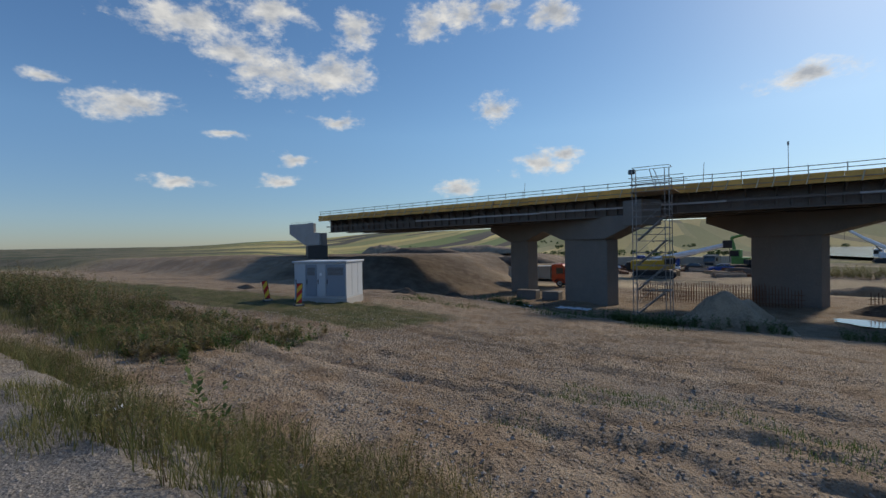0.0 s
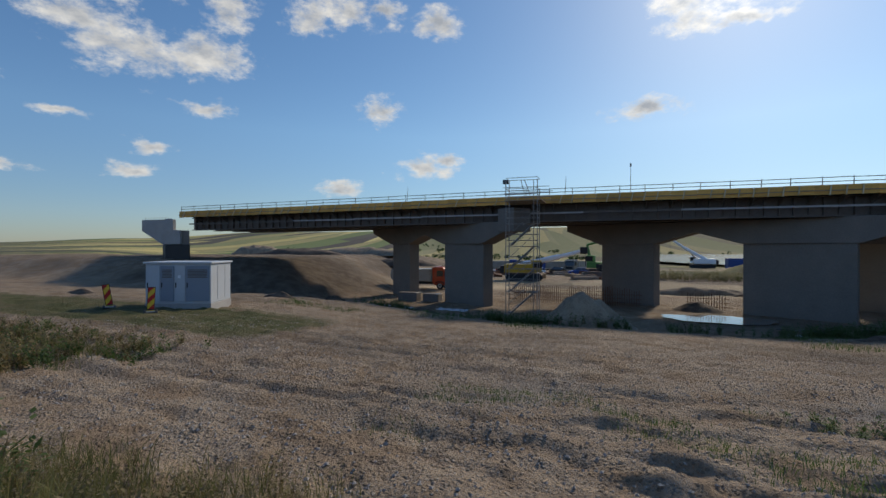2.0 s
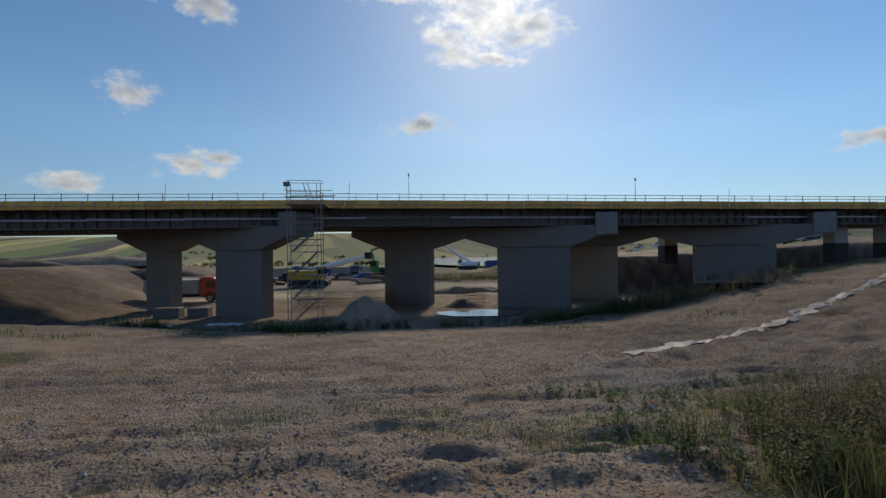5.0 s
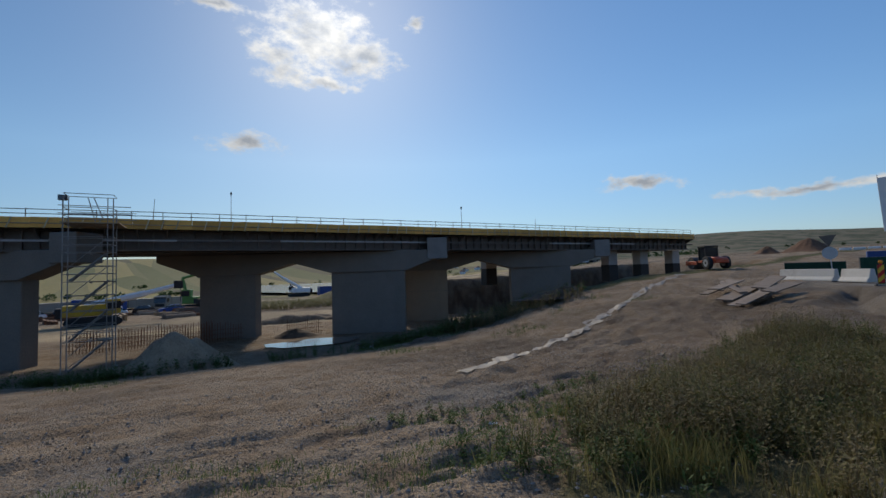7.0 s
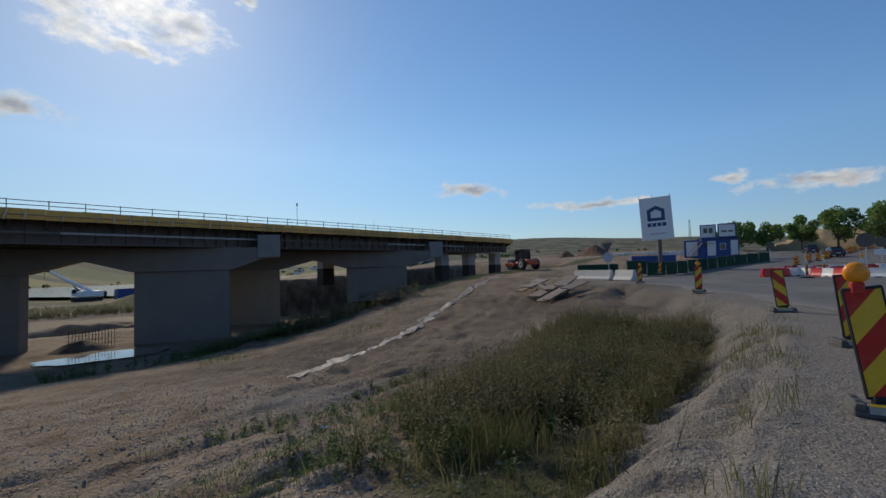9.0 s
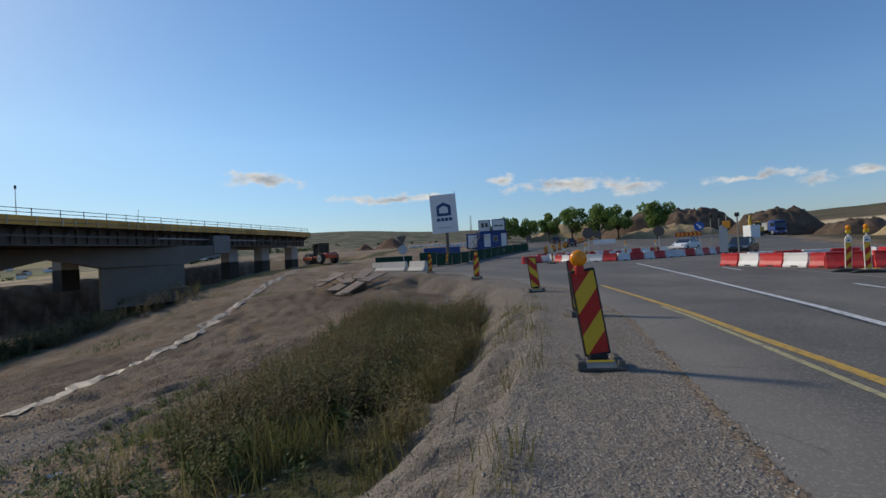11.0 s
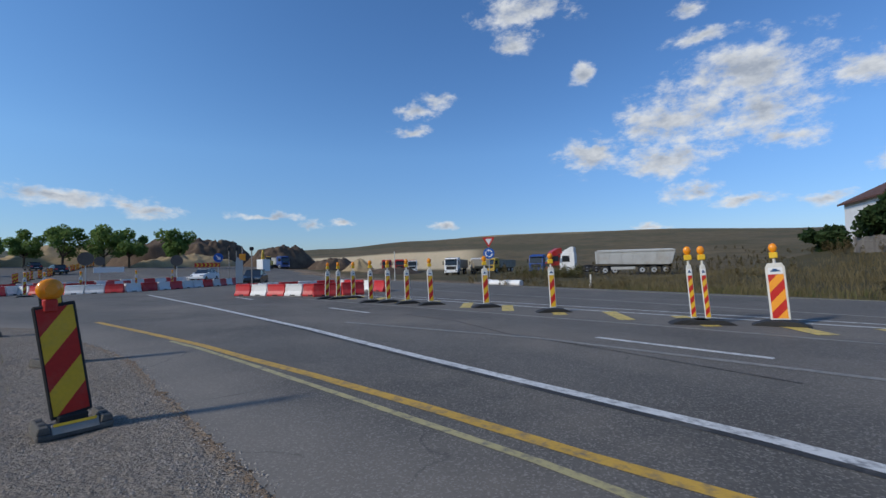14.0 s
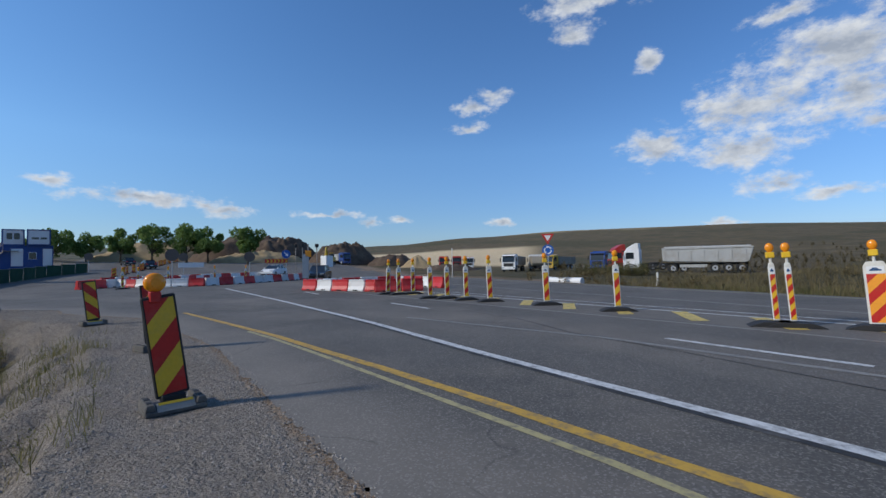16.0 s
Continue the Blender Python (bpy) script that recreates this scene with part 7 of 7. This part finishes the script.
def picket_fence():
    a, b = plan(4.8, -49.0), plan(-2.0, -36.0)
    n = 46
    root = thing("wooden_fence", pose(0, 0, 0), "grey weathered wooden picket fence along the garden", "fence")
    turn = math.degrees(math.atan2(b.y - a.y, b.x - a.x))
    slat = mesh_of("picket", boxed((-0.16, -0.02, 0), (0.16, 0.02, 1.3), 0.01), FENCE_WOOD)
    for k in range(n):
        p = a.lerp(b, k / (n - 1))
        part("picket", slat, None, root, at=pose(p.x, p.y, ground_z(p.x, p.y) - 0.05 + random.uniform(-0.05, 0.05), 0, random.uniform(-2, 2), turn))
    for h in (0.4, 1.0):
        part("rail", tubed((a.x, a.y, ground_z(a.x, a.y) + h), (b.x, b.y, ground_z(b.x, b.y) + h), 0.04, None, 5), FENCE_WOOD, root)


picket_fence()

# ---------------------------------------------------------------- trees
def leaf_cloud(centres, count, size, seed):
    """Leaf quads scattered through the shells of several clumps."""
    rng = np.random.RandomState(seed)
    pick = rng.randint(0, len(centres), count)
    c = np.array([[*p, r] for p, r in centres])[pick]
    d = rng.normal(size=(count, 3))
    d /= np.linalg.norm(d, axis=1)[:, None]
    rad = c[:, 3:4] * rng.uniform(0.25, 1.05, (count, 1)) ** 0.6
    p = c[:, :3] + d * rad
    a = rng.normal(size=(count, 3))
    a /= np.linalg.norm(a, axis=1)[:, None]
    b = np.cross(a, rng.normal(size=(count, 3)))
    b /= np.linalg.norm(b, axis=1)[:, None]
    s = size * rng.uniform(0.6, 1.4, (count, 1))
    verts = np.stack([p - a * s, p - b * s * 0.5, p + a * s, p + b * s * 0.5], 1).reshape(-1, 3)
    faces = np.arange(count * 4).reshape(-1, 4)
    me = bpy.data.meshes.new("crown")
    me.from_pydata(verts.tolist(), [], faces.tolist())
    return me


def tree(at, h, spread, trunk_h, label, mat, seed, leaves=2600, size=0.22):
    rng = random.Random(seed)
    root = thing("tree", at, label, "tree")
    bm = bmesh.new()
    tube(bm, (0, 0, -0.4), (0.08, 0, trunk_h), h * 0.03, h * 0.022, 9)
    centres = []
    for k in range(11):
        a = k * 2.4 + rng.uniform(-0.4, 0.4)
        f = rng.uniform(0.35, 1.0)
        z = mix(trunk_h + 0.1 * h, h * 0.9, rng.random())
        reach = spread * f * math.sqrt(max(0.05, 1 - ((z - mix(trunk_h, h, 0.5)) / (h * 0.55)) ** 2))
        e = Vector((math.cos(a) * reach, math.sin(a) * reach, z))
        tube(bm, (0.06, 0, trunk_h * rng.uniform(0.8, 1.0)), e * 0.9, h * 0.014, h * 0.004, 5)
        centres.append((e, spread * rng.uniform(0.3, 0.5)))
    centres.append((Vector((0, 0, h * 0.88)), spread * 0.42))
    centres.append((Vector((0, 0, h * 0.66)), spread * 0.6))
    part("trunk", bm, BARK, root)
    me = leaf_cloud(centres, leaves, size, seed)
    me.materials.append(mat)
    part("crown", me, None, root)
    return root


for k, (s, v, h, w, tr) in enumerate(((134, 16.5, 6.8, 3.6, 1.6), (137, 10.5, 6.4, 3.2, 1.5), (129, 3.6, 7.6, 3.0, 2.0), (125, -2.5, 8.4, 3.8, 2.2), (121, -9.2, 8.6, 3.8, 2.4), (118.5, -13.4, 8.2, 3.0, 2.4), (108.0, -20.2, 8.0, 3.0, 2.0), (140, 20, 6.5, 3.0, 1.6))):
    tree(put(s, v, rise(s, v) + 0.25), h, w, tr, "green roadside tree with a rounded uneven crown", LEAF, 40 + k, 3600, 0.30)
for s, v, h, w, tr, n in ((2.0, -47.2, 4.3, 2.3, 0.6, 4500), (0.3, -45.4, 5.6, 2.8, 0.8, 6500), (-2.6, -44.0, 5.4, 3.0, 0.8, 6000), (6.9, -54.0, 2.0, 1.7, 0.2, 2200), (-7, -42, 6.0, 3.6, 1.0, 4500)):
    tree(on_ground(s, v, 0.1), h, w, tr, "dark dense garden tree beside the house", LEAF_DARK, int(60 + s * 3), n, 0.22)
# far trees and hedges in the valley and on the slopes
def far_woods():
    rng = random.Random(5)
    centres = []
    for k in range(420):
        az = rng.uniform(-6, 122)
        r = rng.uniform(210, 900)
        if 33 < az < 68 and 270 < r < 740:
            continue
        h = heading(az, 0) * r
        if noise.noise(Vector((h.x * 0.006, h.y * 0.006, 2))) < (0.02 if az < 75 else -0.12):
            continue
        for j in range(rng.randint(1, 4)):
            x, y = h.x + rng.uniform(-9, 9), h.y + rng.uniform(-4, 4)
            q = rng.uniform(1.2, 3.2)
            centres.append((Vector((x, y, height(x, y) + q * 0.7)), q))
    me = leaf_cloud(centres, 26000, 0.8, 9)
    me.materials.append(LEAF_DARK)
    tagged(part("far_woods", me, None), "scattered dark trees and hedges on the far slopes", "far trees", kind="stuff")


far_woods()


def village():
    rng = random.Random(11)
    for k in range(14):
        az, r = rng.uniform(64, 76), rng.uniform(800, 1000)
        h = heading(az, 0) * r
        root = thing("far_house", pose(h.x, h.y, height(h.x, h.y) - 0.5, 0, 0, rng.uniform(0, 180)), "small far village house with a red-brown roof", "house", "far village houses")
        w = rng.uniform(4, 7)
        part("wall", boxed((-w, -4, 0), (w, 4, 4.5)), WHITE_PAINT, root)
        part("roof", prismed([(-4.6, 4.4), (4.6, 4.4), (0, 7.4)], -w - 0.4, w + 0.4, Matrix.Rotation(radians(90), 4, "Z")), ROOF_TILE, root)


village()

# ---------------------------------------------------------------- grass and weeds
def blades(name, spots, mat, label, seed, hmin, hmax, width, bend=0.35, per=1, spread=0.12, z_of=None):
    """Tapered bent blades growing from the ground at plan points."""
    rng = np.random.RandomState(seed)
    verts, faces = [], []
    for s, v, k in spots:
        for _ in range(per):
            ss, vv = s + rng.normal() * spread, v + rng.normal() * spread
            p = plan(ss, vv)
            z = ground_z(p.x, p.y) - 0.02
            h = rng.uniform(hmin, hmax) * k
            a, f = rng.uniform(0, 6.283), rng.uniform(0, 6.283)
            dx, dy = math.cos(a) * width / 2, math.sin(a) * width / 2
            b = bend * h * rng.uniform(0.2, 1.0)
            lx, ly = math.cos(f) * b, math.sin(f) * b
            n = len(verts)
            verts += [(p.x - dx, p.y - dy, z), (p.x + dx, p.y + dy, z), (p.x - dx * 0.8 + lx * 0.3, p.y - dy * 0.8 + ly * 0.3, z + h * 0.55), (p.x + dx * 0.8 + lx * 0.3, p.y + dy * 0.8 + ly * 0.3, z + h * 0.55), (p.x + lx, p.y + ly, z + h)]
            faces += [(n, n + 1, n + 3, n + 2), (n + 2, n + 3, n + 4)]
    me = bpy.data.meshes.new(name)
    me.from_pydata(verts, [], faces)
    me.materials.append(mat)
    return tagged(part(name, me, None), label, "grass", kind="stuff")


def weeds(name, spots, mat, label, seed, hmin, hmax, leaf, stems=3):
    """Branching stalks with small leaves up their length."""
    rng = np.random.RandomState(seed)
    verts, faces = [], []
    for s, v, k in spots:
        p = plan(s, v)
        z = ground_z(p.x, p.y) - 0.03
        for _ in range(stems):
            h = rng.uniform(hmin, hmax) * k
            f = rng.uniform(0, 6.283)
            lean = rng.uniform(0.05, 0.4) * h
            tip = Vector((p.x + math.cos(f) * lean, p.y + math.sin(f) * lean, z + h))
            base = Vector((p.x + rng.normal() * 0.05, p.y + rng.normal() * 0.05, z))
            n = len(verts)
            w = 0.006
            verts += [base + Vector((w, 0, 0)), base + Vector((-w, w, 0)), base + Vector((0, -w, 0)), tip]
            faces += [(n, n + 1, n + 3), (n + 1, n + 2, n + 3), (n + 2, n, n + 3)]
            count = int(10 + h * 16)
            for j in range(count):
                g = rng.uniform(0.15, 1.0)
                c = base.lerp(tip, g)
                a, e = rng.uniform(0, 6.283), rng.uniform(-0.2, 0.9)
                d = Vector((math.cos(a) * math.cos(e), math.sin(a) * math.cos(e), math.sin(e)))
                side = d.cross(Vector((0, 0, 1))).normalized() * leaf * 0.22
                q = leaf * rng.uniform(0.6, 1.5) * (1.25 - 0.6 * g)
                off = d * (0.03 + 0.10 * h * (1 - g) * rng.random_sample())
                n = len(verts)
                verts += [c + off, c + off + d * q * 0.5 + side, c + off + d * q, c + off + d * q * 0.5 - side]
                faces.append((n, n + 1, n + 2, n + 3))
    me = bpy.data.meshes.new(name)
    me.from_pydata([tuple(q) for q in verts], [], faces)
    me.materials.append(mat)
    return tagged(part(name, me, None), label, "weeds", kind="stuff")


def scatter(n, s0, s1, v0, v1, seed, thin=None, k0=0.7, k1=1.2):
    rng = random.Random(seed)
    out = []
    while len(out) < n:
        s, v = rng.uniform(s0, s1), rng.uniform(v0, v1)
        if thin is None or thin(s, v) > rng.random():
            out.append((s, v, rng.uniform(k0, k1)))
    return out


def patchy(scale, seed, lo=-0.1, hi=0.25):
    return lambda s, v: smooth(lo, hi, noise.noise(Vector((s * scale, v * scale, seed))))


def bank_belt(s, v):
    """Where the weeds fill the hollow below the bank."""
    e = near_edge(s) + 0.48
    d = v - e
    return smooth(2.3, 3.0, d) * smooth(7.2, 5.2, d - 0.12 * (s - 6)) * smooth(3.2, 5.4, s) * smooth(19, 15, s) * (0.35 + 0.65 * smooth(-0.25, 0.2, noise.noise(Vector((s * 0.5, v * 0.5, 3)))))


blades("olive_grass", scatter(1900, 2.2, 18, 2.2, 9, 1, lambda s, v: bank_belt(s, v) * patchy(0.7, 21, -0.15, 0.2)(s, v)), GRASS_OLIVE, "tall olive grass in the hollow below the bank", 1, 0.2, 0.6, 0.010, 0.6, per=6, spread=0.1)
weeds("dry_weeds", scatter(1300, 3.5, 18, 2.6, 9, 2, lambda s, v: bank_belt(s, v) * patchy(0.4, 22, -0.3, 0.15)(s, v)), GRASS_DRY, "brown dry branching weeds in the hollow", 2, 0.3, 0.85, 0.05, 4)
weeds("olive_weeds", scatter(900, 3.0, 18, 2.6, 9, 31, lambda s, v: bank_belt(s, v) * patchy(0.5, 27, -0.25, 0.2)(s, v)), GRASS_OLIVE, "olive bushy weeds in the hollow", 32, 0.25, 0.75, 0.06, 4)
weeds("green_weeds", scatter(800, 2.2, 18, 3.5, 9.5, 3, lambda s, v: bank_belt(s, v) * smooth(3.6, 5.0, v - near_edge(s))), GRASS_GREEN, "fresh green leafy weeds at the edge of the hollow", 3, 0.15, 0.42, 0.07, 4)
weeds("green_weeds", scatter(260, 2.0, 12, 4.5, 9.0, 13, patchy(0.6, 5)), GRASS_GREEN, "low green weeds on damp earth", 4, 0.06, 0.2, 0.06, 3)
blades("shoulder_grass", scatter(120, 1.6, 14, 1.0, 2.6, 4, patchy(0.8, 2, 0.05, 0.3)), GRASS_OLIVE, "thin grass tufts on the gravel shoulder", 5, 0.08, 0.3, 0.008, 0.6, per=9, spread=0.09)
weeds("shoulder_weeds", scatter(60, 2.4, 9, 1.0, 2.7, 5), GRASS_OLIVE, "single spindly weeds on the bank", 6, 0.2, 0.5, 0.035, 1)
# tufts on the west shoulder
def west_tufts(s, v):
    return max(smooth(1.5, 0.3, abs(v - 2.35 - 0.05 * (s + 4))) * smooth(-6.3, -5.2, s) * smooth(-1.2, -2.4, s), 0.95 * smooth(0.9, 0.2, abs(v - 2.6)) * smooth(-8.2, -9.2, s) * smooth(-16, -13, s))


blades("tall_grass", scatter(1300, -16, -1, 1.2, 4.0, 6, west_tufts), GRASS_OLIVE, "tall green and yellow grass tufts on the bank edge", 7, 0.12, 0.45, 0.008, 0.7, per=10, spread=0.10)
weeds("dry_weeds", scatter(260, -16, -1.4, 1.2, 4.0, 7, west_tufts), GRASS_DRY, "brown dry weeds among the grass tufts", 8, 0.25, 0.6, 0.045, 3)
weeds("tall_weed", [(-4.75, 2.45, 1.0), (-4.72, 2.5, 0.9)], GRASS_GREEN, "single tall green weed standing above the grass", 9, 0.95, 1.1, 0.13, 2)
blades("verge_grass", scatter(500, -7, -1, 0.9, 2.0, 8, patchy(0.9, 7, 0.0, 0.25)), GRASS_OLIVE, "short grass on the gravel shoulder", 10, 0.06, 0.2, 0.008, 0.6, per=8, spread=0.1)
blades("sparse_grass", scatter(700, -3, 14, 4.2, 9, 9, patchy(0.55, 8, 0.12, 0.35)), GRASS_GREEN, "sparse young grass on the rutted earth", 11, 0.05, 0.16, 0.009, 0.7, per=7, spread=0.14)
# bushes and rough grass to the west
def west_belt(s, v):
    return smooth(4.4, 5.6, v + 0.12 * (s + 22)) * smooth(10.5, 7.5, v - 0.05 * (s + 12)) * smooth(-8.5, -12, s) * (0.3 + 0.7 * smooth(-0.25, 0.15, noise.noise(Vector((s * 0.35, v * 0.35, 4)))))


def taller_west(spots):
    return [(s, v, k * mix(0.4, 1.6, smooth(-14, -30, s))) for s, v, k in spots]


weeds("west_bushes", taller_west(scatter(1000, -46, -11, 4.2, 11.5, 10, west_belt)), GRASS_DRY, "brown and green rough bushes along the track", 12, 0.4, 1.2, 0.10, 3)
weeds("west_bushes", taller_west(scatter(800, -46, -10, 4.2, 11.5, 40, west_belt)), GRASS_GREEN, "green leafy bushes along the track", 41, 0.3, 0.95, 0.10, 3)
blades("west_grass", scatter(2600, -46, -8, 4.0, 9.5, 11, lambda s, v: west_belt(s + 1.5, v + 0.8)), GRASS_OLIVE, "rough green grass along the track", 13, 0.15, 0.45, 0.015, 0.6, per=6, spread=0.2)
# weeds at the pier feet
weeds("pier_weeds", scatter(900, -20, 32, 30.5, 35.5, 12, lambda s, v: smooth(-0.25, 0.1, noise.noise(Vector((s * 0.22, v * 0.3, 6)))) * smooth(34.5, 31.5, v - 0.02 * abs(s))), GRASS_GREEN, "green weeds along the edge of the cutting", 14, 0.25, 0.9, 0.13, 3)
weeds("yard_weeds", scatter(420, 4, 34, 86, 98, 71), GRASS_OLIVE, "olive bushes along the far edge of the yard", 72, 0.5, 1.6, 0.22, 4)
weeds("pier_weeds", scatter(260, 17, 30, 29, 35, 13), GRASS_DRY, "brown shrubby weeds by the cutting", 15, 0.5, 1.3, 0.14, 3)
blades("haul_grass", scatter(900, -22, 30, 22, 32, 14, patchy(0.25, 9, 0.1, 0.35)), GRASS_GREEN, "thin grass on the haul ground", 16, 0.1, 0.3, 0.02, 0.6, per=4, spread=0.3)
# the verge and hillside beyond the road
def south_belt(s, v):
    d = road_far_edge(s) - v
    return smooth(0.8, 2.5, d) * smooth(30, 12, d) * smooth(26, 12, s) * (0.35 + 0.65 * smooth(-0.2, 0.2, noise.noise(Vector((s * 0.2, v * 0.3, 5)))))


blades("verge_straw", scatter(7500, -45, 26, -48, -17, 15, south_belt), STRAW, "long dry straw-coloured grass on the far verge", 17, 0.18, 0.55, 0.025, 0.6, per=5, spread=0.3)
blades("verge_green", scatter(2600, -45, 26, -26, -17, 16, south_belt), GRASS_OLIVE, "olive grass along the far road edge", 18, 0.15, 0.4, 0.025, 0.5, per=5, spread=0.3)
weeds("verge_weeds", scatter(500, -40, 34, -60, -22, 17, patchy(0.12, 3, 0.0, 0.3)), GRASS_DRY, "dark dry weeds on the far verge", 19, 0.5, 1.2, 0.16, 4)
weeds("lorry_weeds", scatter(160, 28, 36, -49, -42, 18), GRASS_OLIVE, "olive bushes before the parked tractor lorry", 20, 0.5, 1.5, 0.16, 4)
weeds("hill_scrub", scatter(620, -90, 70, -230, -60, 19, patchy(0.04, 3, -0.1, 0.3)), GRASS_DRY, "scattered scrub on the dry hillside", 21, 0.6, 1.9, 0.3, 5)

# ---------------------------------------------------------------- stones and litter
def stones(name, spots, size0, size1, seed, label, mat=None):
    rng = np.random.RandomState(seed)
    base = np.array([(1, 0, 0), (-1, 0, 0), (0, 1, 0), (0, -1, 0), (0, 0, 1), (0, 0, -1)], float)
    tri = [(0, 2, 4), (2, 1, 4), (1, 3, 4), (3, 0, 4), (2, 0, 5), (1, 2, 5), (3, 1, 5), (0, 3, 5)]
    verts, faces = [], []
    for s, v, k in spots:
        p = plan(s, v)
        z = ground_z(p.x, p.y)
        r = rng.uniform(size0, size1) * k
        q = base * rng.uniform(0.55, 1.2, (6, 1)) * r
        a = rng.uniform(0, 6.283)
        ca, sa = math.cos(a), math.sin(a)
        n = len(verts)
        verts += [(p.x + x * ca - y * sa, p.y + x * sa + y * ca, z + w * 0.7 + r * 0.15) for x, y, w in q]
        faces += [tuple(n + i for i in t) for t in tri]
    me = bpy.data.meshes.new(name)
    me.from_pydata(verts, [], faces)
    me.materials.append(mat or STONE)
    return tagged(part(name, me, None), label, "stones", kind="stuff")


stones("gravel", scatter(9000, -7, 13, -0.55, 3.2, 21, lambda s, v: smooth(-0.6, 0.2, v) * (1.1 - 0.05 * abs(s))), 0.004, 0.017, 1, "loose grey gravel on the shoulder and bank")
stones("gravel", scatter(14000, -18, 15, 3.8, 19, 22, lambda s, v: (1.0 - 0.045 * v) * (0.25 + 0.75 * smooth(-0.2, 0.2, noise.noise(Vector((s * 0.35, v * 0.9, 14)))))), 0.010, 0.036, 2, "loose stones on the haul ground")
stones("clods", scatter(4500, -14, 20, 3.8, 13, 23, patchy(0.6, 4, -0.05, 0.25)), 0.008, 0.034, 3, "brown clods of dug earth", SOIL_CLOD)
stones("edge_gravel", scatter(4200, -4, 15, -1.0, -0.1, 25, lambda s, v: smooth(-1.0, -0.35, v)), 0.006, 0.016, 5, "gravel crumbs along the asphalt edge")
for k, (s, v, w) in enumerate(((7.6, 5.4, 0.12), (9.6, 4.6, 0.10), (-5.3, 1.7, 0.15), (-3.6, 2.3, 0.14), (6.0, 6.2, 0.10), (-4.1, 3.0, 0.06), (10.5, 4.3, 0.09), (4.6, 7.3, 0.08))):
    bm = bmesh.new()
    bmesh.ops.create_grid(bm, x_segments=5, y_segments=3, size=1.0)
    for q in bm.verts:
        q.co = Vector((q.co.x * w, q.co.y * w * 0.45, 0.04 + 0.05 * noise.noise(q.co * 2 + Vector((k, 0, 0)))))
    bmesh.ops.solidify(bm, geom=bm.faces[:], thickness=0.004)
    tagged(part("litter", bm, LITTER), "scrap of white plastic litter on the ground", "litter", "litter on the ground").matrix_basis = on_ground(s, v, 0.0, k * 47)
